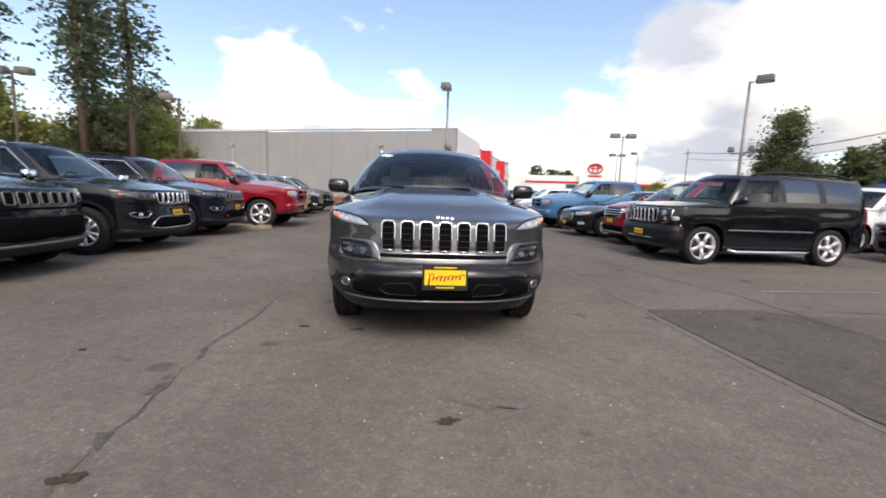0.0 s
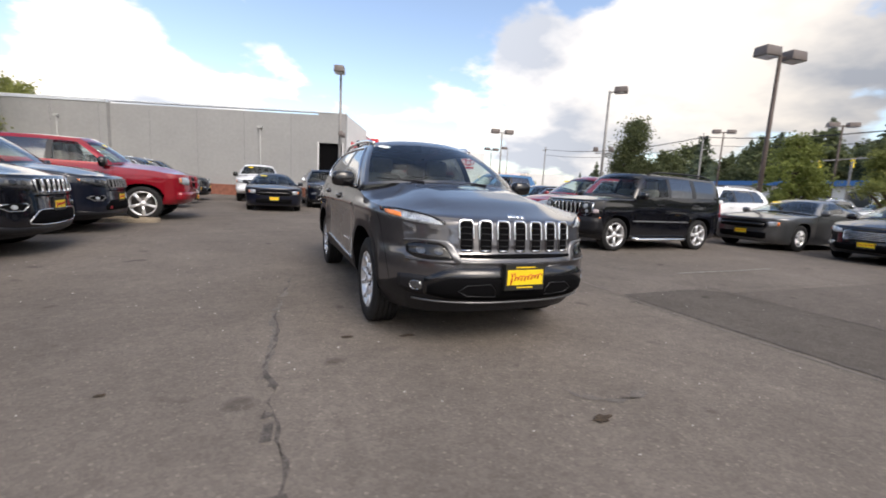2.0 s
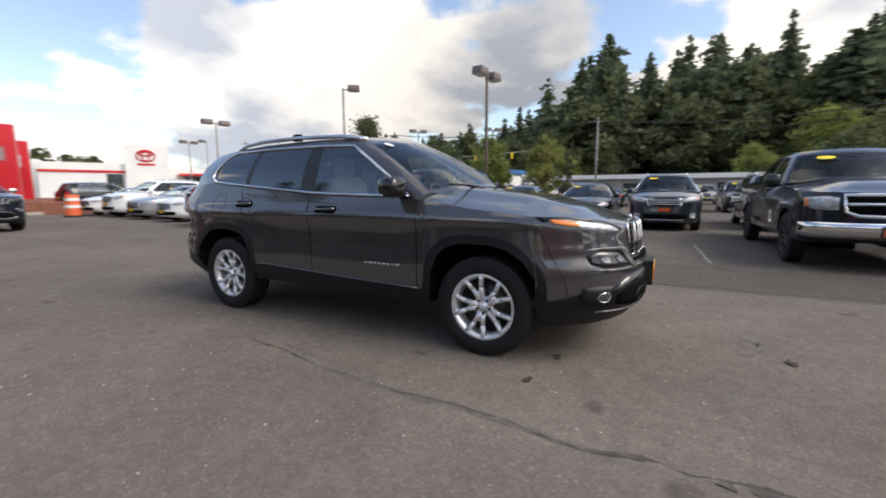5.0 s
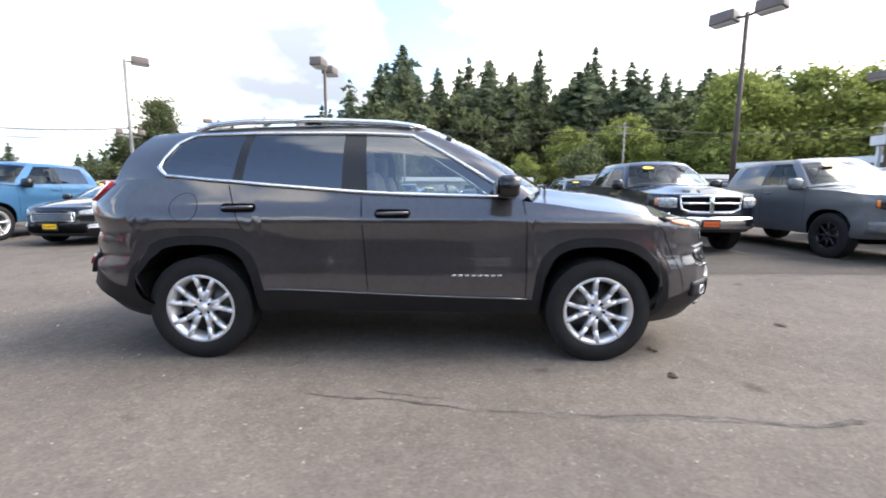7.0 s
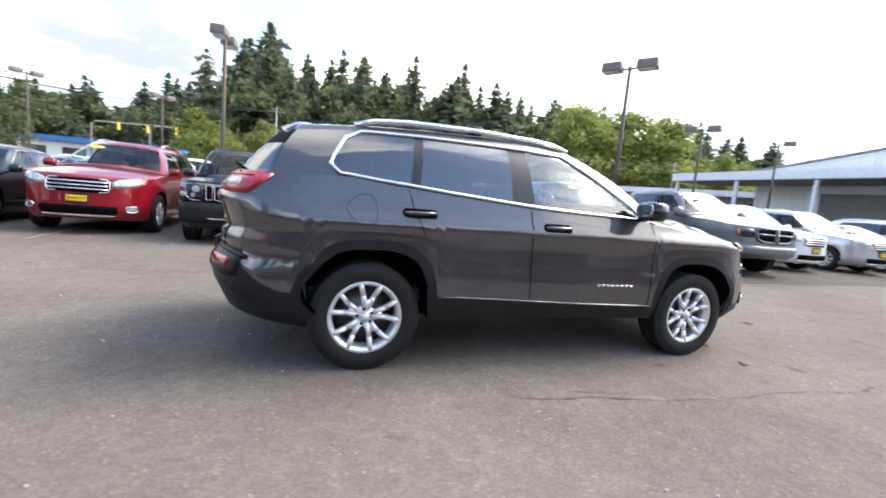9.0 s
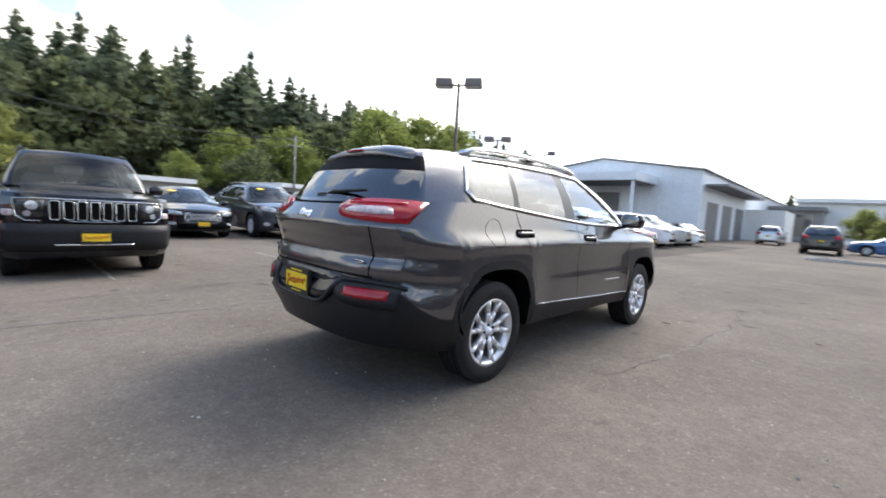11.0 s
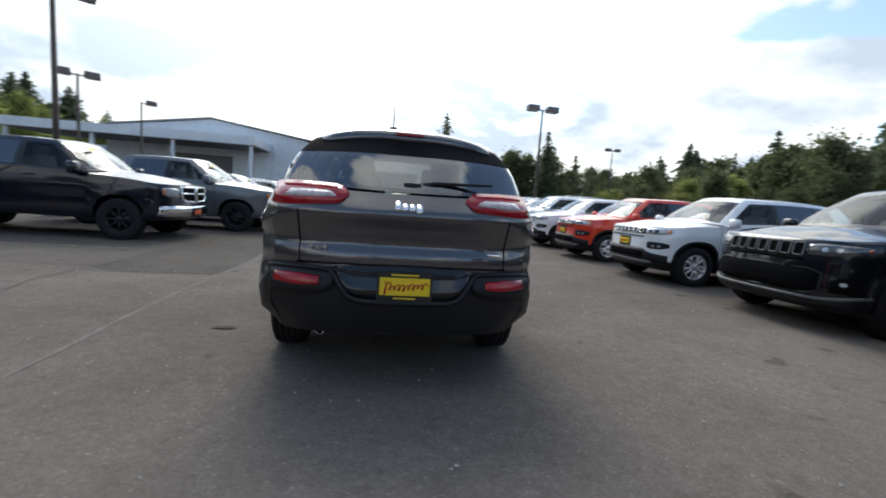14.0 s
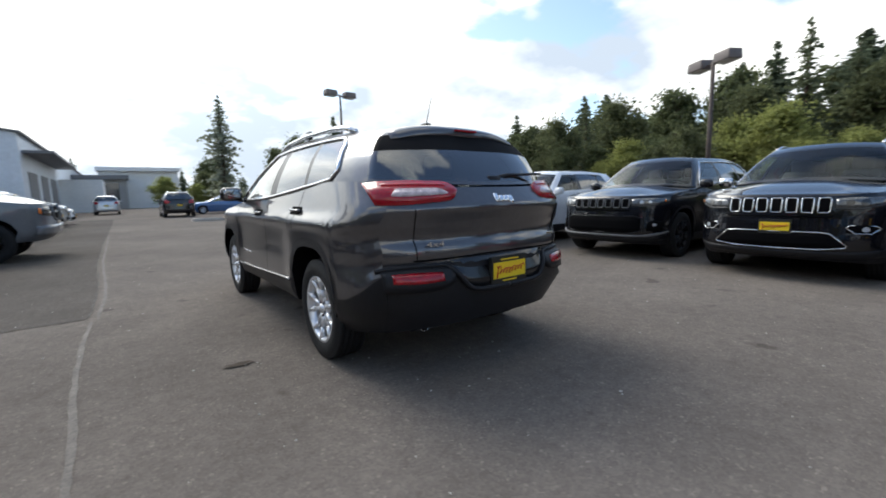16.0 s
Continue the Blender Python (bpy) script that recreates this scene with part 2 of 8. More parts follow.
def block(sx, sy, sz, bevel=0.02, seg=2, at=(0, 0, 0), taper=1.0, bm=None):
    """A bevelled block centred at `at`; the top shrinks by taper."""
    own = bmesh.new()
    bmesh.ops.create_cube(own, size=1)
    for v in own.verts:
        k = taper if v.co.z > 0 else 1.0
        v.co = Vector((v.co.x * sx * k, v.co.y * sy * k, v.co.z * sz))
    if bevel > 0:
        bmesh.ops.bevel(own, geom=own.edges[:], offset=bevel, segments=seg, affect="EDGES", profile=0.6)
    for f in own.faces:
        f.smooth = bevel > 0 and seg > 1
    bmesh.ops.translate(own, verts=own.verts, vec=at)
    if bm is None:
        return own
    me = bpy.data.meshes.new("tmp")
    own.to_mesh(me)
    own.free()
    bm.from_mesh(me)
    bpy.data.meshes.remove(me)
    return bm


def tube(points, radius, sides=8, closed=False, flat=1.0):
    """verts, faces of a tube along points. radius: number or one a point."""
    pts = [Vector(p) for p in points]
    n = len(pts)
    rad = [radius] * n if isinstance(radius, (int, float)) else radius
    V, F = [], []
    for i, p in enumerate(pts):
        a = pts[(i - 1) % n] if closed or i > 0 else p
        b = pts[(i + 1) % n] if closed or i < n - 1 else p
        t = (b - a).normalized()
        ref = Vector((0, 0, 1)) if abs(t.z) < 0.9 else Vector((1, 0, 0))
        s = t.cross(ref).normalized()
        w = s.cross(t)
        for k in range(sides):
            c = 2 * math.pi * k / sides
            V.append(p + s * math.cos(c) * rad[i] + w * math.sin(c) * rad[i] * flat)
    for i in range(n if closed else n - 1):
        j = (i + 1) % n
        for k in range(sides):
            q = (k + 1) % sides
            F.append((i * sides + k, j * sides + k, j * sides + q, i * sides + q))
    if not closed:
        F.append(tuple(range(sides)))
        F.append(tuple((n - 1) * sides + k for k in reversed(range(sides))))
    return V, F


def lathe(profile, seg=48, axis="y"):
    """verts, faces of a profile [(radius, along)] turned about the y axis."""
    V, F = [], []
    for k in range(seg):
        c, s = math.cos(2 * math.pi * k / seg), math.sin(2 * math.pi * k / seg)
        V += [Vector((r * c, y, r * s)) for r, y in profile]
    n = len(profile)
    for k in range(seg):
        j = (k + 1) % seg
        for i in range(n - 1):
            F.append((k * n + i, k * n + i + 1, j * n + i + 1, j * n + i))
    return V, F


def join(*pieces):
    V, F = [], []
    for v, f in pieces:
        o = len(V)
        V += list(v)
        F += [tuple(i + o for i in q) for q in f]
    return V, F


def moved(piece, m):
    return [m @ Vector(v) for v in piece[0]], piece[1]


def mirrored(piece):
    return [Vector((v[0], -v[1], v[2])) for v in piece[0]], [tuple(reversed(f)) for f in piece[1]]


def box_piece(x0, x1, y0, y1, z0, z1):
    V = [Vector((x, y, z)) for x in (x0, x1) for y in (y0, y1) for z in (z0, z1)]
    return V, [(0, 1, 3, 2), (4, 6, 7, 5), (0, 4, 5, 1), (2, 3, 7, 6), (0, 2, 6, 4), (1, 5, 7, 3)]


# ---- vehicles ----


class Shell:
    """The outer skin of a vehicle: x forward, y left, z up, origin on the ground amid the axles."""

    def __init__(self, s):
        self.s = s
        self.Z, self.top = table(s["Z"]), table(s["top"])
        self.sill, self.clad = table(s["sill"]), table(s["clad"])
        self.Lf, self.nf, self.Lr, self.nr = s["corner"]
        _, self.xF0, self.xR0 = self.Z(0.55)
        self.cF, self.cR = self.xF0 - self.Lf, self.xR0 + self.Lr
        self.xa = (s["wb"] / 2, -s["wb"] / 2)

    def side(self, X, z):
        hw, xF, xR = self.Z(z)
        if X > self.cF:
            r = min((X - self.cF) / self.Lf, 0.9998)
            y, x = hw * (1 - r ** self.nf) ** (1 / self.nf), xF - self.Lf + r * self.Lf
        elif X < self.cR:
            r = min((self.cR - X) / self.Lr, 0.9998)
            y, x = hw * (1 - r ** self.nr) ** (1 / self.nr), xR + self.Lr - r * self.Lr
        else:
            y = hw
            x = X + (xF - self.xF0) * max(0, X / self.cF) ** 4 + (xR - self.xR0) * max(0, X / self.cR) ** 4
        fl = self.s.get("flare", 0.0)
        if fl:
            h = max(0.0, 1 - ((z - 0.62) / 0.42) ** 2)
            y += fl * h * max(math.exp(-((X - a) / 0.54) ** 6) for a in self.xa)
        return Vector((x, y, z))

    def front(self, y, z):
        hw, xF, _ = self.Z(z)
        q = min(abs(y) / hw, 0.9998)
        return Vector((xF - self.Lf + self.Lf * (1 - q ** self.nf) ** (1 / self.nf), y, z))

    def rear(self, y, z):
        hw, _, xR = self.Z(z)
        q = min(abs(y) / hw, 0.9998)
        return Vector((xR + self.Lr - self.Lr * (1 - q ** self.nr) ** (1 / self.nr), y, z))

    def arch(self, X, grow=0.0):
        ra, ha, p = self.s["arch"]
        R = self.s["R"]
        best = -1.0
        for a in self.xa:
            d = abs(X - a) / (ra + grow)
            if d <= 1.0:
                best = max(best, R + (ha + grow) * (1 - d ** p) ** (1 / p))
        return best

    def bottom(self, X):
        return max(self.sill(X), self.arch(X))

    def cladding(self, X):
        w = self.s.get("cladw", 0.0)
        return max(self.clad(X), self.bottom(X) + 0.012, self.arch(X, w) if w else 0.0)


def outward(fn, a, z, e=0.012):
    du, dv = fn(a + e, z) - fn(a - e, z), fn(a, z + e) - fn(a, z - e)
    n = du.cross(dv)
    return n.normalized() if n.length > 1e-9 else Vector((1, 0, 0))


def patch(fn, cols, off=0.006, skirt=0.03, rows=3, n=14, centre=None):
    """A raised patch that follows a surface fn(a, z). cols: (a, low, high)."""
    f = table(cols)
    lo, hi = min(c[0] for c in cols), max(c[0] for c in cols)
    out, low = [], []
    for i in range(n + 1):
        a = lo + (hi - lo) * i / n
        z0, z1 = f(a)
        for j in range(rows + 1):
            z = z0 + (z1 - z0) * j / rows
            p, nn = fn(a, z), outward(fn, a, z)
            if centre is not None and nn.dot(p - centre) < 0:
                nn = -nn
            out.append(p + nn * off)
            low.append(p + nn * (off - skirt))
    w, N = rows + 1, len(out)
    F = [(i * w + j, (i + 1) * w + j, (i + 1) * w + j + 1, i * w + j + 1) for i in range(n) for j in range(rows)]
    rim = [i * w for i in range(n + 1)] + [n * w + j for j in range(1, w)] + [i * w + rows for i in range(n - 1, -1, -1)] + [j for j in range(rows - 1, 0, -1)]
    for k in range(len(rim)):
        a, b = rim[k], rim[(k + 1) % len(rim)]
        F.append((a, a + N, b + N, b))
    V = out + low
    if centre is not None:
        p, q, r = V[F[0][0]], V[F[0][1]], V[F[0][2]]
        if (q - p).cross(r - q).dot(p - centre) < 0:
            F = [tuple(reversed(t)) for t in F]
    return V, F


CORE = Vector((0, 0, 0.6))


def rounded(cx, cz, w, h, r, n=4, lean=0.0):
    """A rounded rectangle as (a, z) points; lean shifts the top."""
    P = []
    for sx, sz, a0 in ((1, 1, 0), (-1, 1, 90), (-1, -1, 180), (1, -1, 270)):
        for k in range(n + 1):
            a = radians(a0 + 90 * k / n)
            x, z = sx * (w / 2 - r) + r * math.cos(a), sz * (h / 2 - r) + r * math.sin(a)
            P.append((cx + x + lean * z / h, cz + z))
    return P


def ring(fn, poly, width, off=0.012, depth=0.03, closed=True, mid=None):
    """A raised frame along an outline on a surface, closed or open."""
    n = len(poly)
    cx, cz = mid or (sum(p[0] for p in poly) / n, sum(p[1] for p in poly) / n)
    V, F = [], []
    for i, (a, z) in enumerate(poly):
        (a0, z0), (a1, z1) = (poly[i - 1], poly[(i + 1) % n]) if closed else (poly[max(i - 1, 0)], poly[min(i + 1, n - 1)])
        tx, tz = a1 - a0, z1 - z0
        k = math.hypot(tx, tz) or 1
        nx, nz = tz / k, -tx / k
        if nx * (a - cx) + nz * (z - cz) < 0:
            nx, nz = -nx, -nz
        for d, o in ((0, off - depth), (0, off * 0.6), (width * 0.3, off), (width * 0.7, off), (width, off * 0.6), (width, off - depth)):
            p, q = a - nx * d, z - nz * d
            nn = outward(fn, p, q)
            base = fn(p, q)
            if nn.dot(base - CORE) < 0:
                nn = -nn
            V.append(base + nn * o)
    for i in range(n if closed else n - 1):
        j = (i + 1) % n
        for k in range(5):
            F.append((i * 6 + k, i * 6 + k + 1, j * 6 + k + 1, j * 6 + k))
    return V, F


def plate_fill(fn, poly, off):
    """A filled outline on a surface."""
    n = len(poly)
    cx, cz = sum(p[0] for p in poly) / n, sum(p[1] for p in poly) / n
    V, F, K = [], [], 4
    for k in range(K):
        s = 1 - k / K
        for a, z in poly:
            a, z = cx + (a - cx) * s, cz + (z - cz) * s
            nn = outward(fn, a, z)
            base = fn(a, z)
            if nn.dot(base - CORE) < 0:
                nn = -nn
            V.append(base + nn * off)
    nn = outward(fn, cx, cz)
    base = fn(cx, cz)
    V.append(base + (nn if nn.dot(base - CORE) > 0 else -nn) * off)
    for k in range(K - 1):
        F += [(k * n + i, k * n + (i + 1) % n, (k + 1) * n + (i + 1) % n, (k + 1) * n + i) for i in range(n)]
    return V, F + [((K - 1) * n + i, (K - 1) * n + (i + 1) % n, K * n) for i in range(n)]


def sections(S):
    """Stations round half of the skin: ('F', q), ('S', X), ('R', q)."""
    s = S.s
    qs = s.get("qs", (0, 0.1, 0.2, 0.3, 0.4, 0.5, 0.6, 0.7, 0.78, 0.85))
    q = qs[-1]
    x_front = S.cF + S.Lf * (1 - q ** S.nf) ** (1 / S.nf)
    x_rear = S.cR - S.Lr * (1 - q ** S.nr) ** (1 / S.nr)
    ra, _, _ = s["arch"]
    w = s.get("cladw", 0.0)
    xs = set()
    for a in S.xa:
        for k in range(11):
            xs.add(a + ra * math.cos(math.pi * k / 10) * 0.9999)
        for k in (-1, 1):
            xs |= {a + k * (ra + 0.004), a + k * (ra + max(w, 0.03)), a + k * (ra + max(w, 0.03) + 0.01)}
            if w:
                xs.add(a + k * (ra + w * 0.55))
    xs |= set(s["seams"]) | {s["cowl"], x_front, x_rear}
    if "deck" in s:
        xs.add(s["deck"])
    xs = sorted(x for x in xs if x_rear <= x <= x_front)
    keep = [xs[0]]
    for x in xs[1:]:
        if x - keep[-1] > 0.0025:
            gap = x - keep[-1]
            k = int(gap / s.get("step", 0.13))
            base = keep[-1]
            for j in range(k):
                keep.append(base + gap * (j + 1) / (k + 1))
            keep.append(x)
    return [("F", v) for v in qs] + [("S", x) for x in reversed(keep)] + [("R", v) for v in reversed(qs)]


def skin(S, root, paint_mat):
    """The lower body: fascias, wings, doors, cladding, bonnet and deck, each a part."""
    s = S.s
    st = sections(S)
    nrow = s.get("rows", 7)
    V, Q = [], []          # vertices; (face, panel)
    cols = []
    for kind, v in st:
        if kind == "F":
            probe = S.front(v * S.Z(0.5)[0], 0.5).x
            zb, zc, zt = S.sill(probe), max(S.clad(probe), S.sill(probe) + 0.012), S.top(probe)
            at = lambda z, v=v: S.front(v * S.Z(z)[0], z)
        elif kind == "R":
            probe = S.rear(v * S.Z(0.5)[0], 0.5).x
            zb, zc, zt = S.sill(probe), max(S.clad(probe), S.sill(probe) + 0.012), S.top(probe)
            if "cladq" in s:
                zc = table(s["cladq"])(v)
            at = lambda z, v=v: S.rear(v * S.Z(z)[0], z)
        else:
            probe = v
            zb, zc, zt = S.bottom(v), S.cladding(v), S.top(v)
            at = lambda z, v=v: S.side(v, z)
        zc = min(zc, zt - 0.05)
        zs = [zb, zb + (zc - zb) * 0.5, zc] + [zc + (zt - zc) * (k + 1) / nrow for k in range(nrow)]
        cols.append((kind, probe, zs, [at(z) for z in zs]))
    seams = sorted(s["seams"], reverse=True)
    names = s["panels"]            # one more than the seams, front to rear
    ncl = 2
    grid, clads = [], []
    inner = s.get("well", 0.34)
    for kind, X, zs, pts in cols:
        grid.append(len(V))
        V += pts

    def panel(a, b):
        x = (a[1] + b[1]) / 2
        for k, sx in enumerate(seams):
            if x > sx:
                return names[k]
        return names[-1]
    nr = len(cols[0][2])
    for i in range(len(cols) - 1):
        name = panel(cols[i], cols[i + 1])
        for j in range(nr - 1):
            Q.append(((grid[i] + j, grid[i + 1] + j, grid[i + 1] + j + 1, grid[i] + j + 1), "cladding" if j < ncl else name))
    half = len(V)
    V += [Vector((p.x, -p.y, p.z)) for p in V]
    Q += [(tuple(i + half for i in reversed(f)), n if n in ("front_bumper", "rear_bumper", "tailgate") else (n if n == "cladding" else n + "_off")) for f, n in Q[:]]

    def cap(idx, crown, name, ends, extra=None):
        """Bonnet, deck: bars across between the two upper edges; idx: stations from the tip inwards."""
        arcs = [i for i in idx if cols[i][0] != "S"]
        bars = [i for i in idx if cols[i][0] == "S"]
        qs = [abs(V[grid[i] + nr - 1].y) for i in arcs]
        top = lambda i: grid[i] + nr - 1
        ymax = V[top(bars[0])].y
        frac = [V[top(i)].y / ymax for i in arcs] + [1.0]
        tip = V[top(arcs[0])]
        rows = []
        first = [top(i) for i in arcs] + [top(bars[0])]
        left = []

        def lift(p, edge, k):
            z = p.z + crown(p.x) * (1 - min(1, abs(p.y) / max(edge, 0.01)) ** 2.4) * k
            return z + (extra(p.x, p.y) * k if extra else 0.0)
        x_bar = V[top(bars[0])].x
        for t in (0.25, 0.5, 0.75):
            r = []
            for j, fr in enumerate(frac[:-1]):
                a = V[first[j]]
                p = Vector((a.x + (x_bar - a.x) * t, a.y, a.z + (V[top(bars[0])].z - a.z) * t))
                d = abs(p.x - a.x)
                p.z = lift(p, ymax, min(1, d / 0.35) ** 0.7) if d > 1e-6 else p.z
                V.append(p)
                r.append(len(V) - 1)
            r.append(first[-1])
            rows.append(r)
        for i in bars:
            e = V[top(i)]
            r = []
            for fr in frac[:-1]:
                p = Vector((e.x, e.y * fr, e.z))
                d = abs(p.x - (tip.x if fr < 0.5 else tip.x + (x_bar - tip.x) * fr ** 3))
                p.z = lift(p, e.y, min(1, d / 0.35) ** 0.7)
                V.append(p)
                r.append(len(V) - 1)
            r.append(top(i))
            rows.append(r)
        rows = [first] + rows
        mirror = {}

        def opp(i):
            if V[i].y < 1e-6:
                return i
            if i < half:
                return i + half
            if i not in mirror:
                V.append(Vector((V[i].x, -V[i].y, V[i].z)))
                mirror[i] = len(V) - 1
            return mirror[i]
        for a, b in zip(rows, rows[1:]):
            for j in range(len(a) - 1):
                f = [a[j], a[j + 1], b[j + 1], b[j]]
                g = [k for n2, k in enumerate(f) if k not in f[:n2]]
                if len(g) < 3:
                    continue
                if not ends:
                    g = g[::-1]
                Q.append((tuple(g), name))
                Q.append((tuple(opp(k) for k in reversed(g)), name))
        return rows[-1]
    front_idx = [i for i, c in enumerate(cols) if c[0] == "F" or (c[0] == "S" and c[1] >= s["cowl"] - 1e-4)]
    cap(front_idx, table(s["crown"]), "bonnet", True, s.get("bulge"))
    if "deck" in s:
        rear_idx = [i for i, c in enumerate(cols) if c[0] == "R" or (c[0] == "S" and c[1] <= s["deck"] + 1e-4)][::-1]
        cap(rear_idx, table(s["deckcrown"]), s.get("deckname", "boot_lid"), False)
    emit(V, Q, root, {"cladding": s.get("cladmat") or paint_mat}, paint_mat)
    # wheel wells and floor pan: the lower edge turned inwards
    P, F = [], []
    for kind, X, zs, pts in cols:
        p = pts[0]
        y = max(0.0, p.y - 0.03)
        P += [p + Vector((0, 0, 0.002)), Vector((p.x, y, p.z + 0.004)), Vector((p.x * 0.995, max(0.0, min(y, p.y - inner)), p.z + 0.01))]
    m = len(cols)
    for i in range(m - 1):
        for k in range(2):
            F.append((i * 3 + k, i * 3 + k + 1, i * 3 + 4 + k, i * 3 + 3 + k))
    w = join((P, F), mirrored((P, F)))
    zf = s["floor"]
    w = join(w, box_piece(s["Z"][0][2] - 0.6, s["Z"][0][2] - 0.5, -0.5, 0.5, zf, zf + 0.02),
             box_piece(S.xR0 + 0.35, S.xF0 - 0.35, -0.52, 0.52, zf, zf + 0.06))
    # inner walls of the wheel wells
    for xa in S.xa:
        for a, b in ((0.24, s["track"] - 0.17), (0.17 - s["track"], -0.24)):
            w = join(w, box_piece(xa - s["arch"][0] + 0.02, xa + s["arch"][0] - 0.02, a, b, 0.30, s["R"] + s["arch"][1] + 0.015))
    part("underbody", mesh_of("underbody", *w, smooth=False), M_DARK, root)
    return cols


def emit(V, Q, root, mats, default, labels=None):
    """Splits a skin into parts that keep the normals of the whole."""
    N = [Vector((0, 0, 0)) for _ in V]
    for f, _ in Q:
        a = V[f[0]]
        n = Vector((0, 0, 0))
        for k in range(1, len(f) - 1):
            n += (V[f[k]] - a).cross(V[f[k + 1]] - a)
        for i in f:
            N[i] += n
    merged = {}
    for i, v in enumerate(V):
        merged.setdefault((round(v.x, 4), round(v.y, 4), round(v.z, 4)), []).append(i)
    for g in merged.values():
        if len(g) > 1:
            t = sum((N[i] for i in g), Vector((0, 0, 0)))
            for i in g:
                N[i] = t
    groups = {}
    for f, name in Q:
        groups.setdefault(name, []).append(f)
    made = {}
    for name, fs in groups.items():
        used = sorted({i for f in fs for i in f})
        at = {i: k for k, i in enumerate(used)}
        plain = name.replace("_off", "")
        me = mesh_of(plain, [V[i] for i in used], [tuple(at[i] for i in f) for f in fs],
                     normals=[N[i].normalized() if N[i].length > 0 else Vector((0, 0, 1)) for i in used])
        made[name] = part(plain, me, mats.get(plain, default), root)
    return made


def greenhouse(S, root, paint_mat):
    """Pillars, panes and roof above the belt line."""
    s, g = S.s, S.s["house"]
    ins = g.get("inset", 0.012)
    st = []                      # (base point, roof point, tag of the cell that follows)
    wx, wz, ax, = g["screen"][0], g["screen"][1], g["A"][0]
    rx, ry, rz = g["Atop"]
    rf = g["front"]              # x of the roof's front edge at the centre line
    rise = g["rise"]             # crown of the roof
    ab = S.side(ax, S.top(ax))
    ab = Vector((ab.x, ab.y - ins - g["A"][1], S.top(ax) + g["A"][2]))
    for q in (0, 0.25, 0.5, 0.7, 0.86, 0.95, 1.0):
        b = Vector((wx + (ab.x - wx) * q ** 2.4, ab.y * q, wz + (ab.z - wz) * q ** 2))
        t = Vector((rf + (rx - rf) * q ** 2.4, ry * q, rz + rise * (1 - q ** 2.2) * 0.8))
        st.append((b, t, "windscreen" if q < 0.95 else "a_pillar"))
    edge = table(g["edge"])      # roof edge: x -> y, z
    for bx, tx, tag in g["side"]:
        b = S.side(bx, S.top(bx))
        b = Vector((b.x, b.y - ins, b.z))
        ey, ez = edge(tx)
        n = 1 if tag.endswith("pillar") or tag.endswith("panel") else 4
        st.append((b, Vector((tx, ey, ez)), tag))
    # finer cells along each pane
    fine = [st[0]]
    for a, b in zip(st, st[1:]):
        k = 6 if a[2] == "quarter_window" and g.get("bright") else 4 if a[2] in ("front_window", "rear_window", "quarter_window") else 1
        for j in range(1, k):
            f = j / k
            bb = a[0].lerp(b[0], f)
            X = bb.x
            p = S.side(X, S.top(X))
            bb = Vector((X, p.y - ins, S.top(X)))
            tx = a[1].x + (b[1].x - a[1].x) * f
            ey, ez = edge(tx)
            fine.append((bb, Vector((tx, ey, ez)), a[2]))
        fine.append(b)
    st = fine
    last_b, last_t, _ = st[-1]
    bx, bz, tx = g["back"][0], g["back"][1], g["back"][2]
    for q in (0.95, 0.86, 0.7, 0.5, 0.25, 0.0):
        b = Vector((bx + (last_b.x - bx) * q ** 2.6, last_b.y * q, bz + (last_b.z - bz) * q ** 2))
        t = Vector((tx + (last_t.x - tx) * q ** 2.6, last_t.y * q, last_t.z + rise * (1 - q ** 2.2) * 0.8))
        st.append((b, t, "back_window" if q > 0 else ""))
    vs, v1, v2 = g["v"], g["win"][0], g["win"][1]
    bulge = g.get("bulge", 0.02)
    V, Q, rows = [], [], []
    for b, t, tag in st:
        r = []
        for v in vs:
            p = b.lerp(t, v)
            out = Vector((p.x * 0.25, p.y, 0))
            c = math.sin(math.pi * v) * bulge
            p = p + Vector((0.9 * c if tag in ("windscreen", "a_pillar") else (-0.6 * c if tag == "back_window" else 0), c * (1 if p.y > 0.05 else 0), c * 0.6))
            V.append(p)
            r.append(len(V) - 1)
        rows.append(r)
    mats = {"windscreen": M_GLASS, "front_window": M_SIDEGLASS, "rear_window": M_TINT, "quarter_window": M_TINT, "back_window": M_TINT,
            "b_pillar": M_POST, "c_pillar": M_POST, "spoiler_panel": M_CLAD}
    mats.update(g.get("mats", {}))
    ends = max([i for i, c in enumerate(st) if c[2] in ("quarter_window", "rear_window")] or [0])
    low_j = max(j for j in range(len(vs)) if vs[j] <= v1 + 1e-6)
    top_j = min(j for j in range(len(vs)) if vs[j] >= v2 - 1e-6) - 1
    back_hi = g.get("backhi", v2)
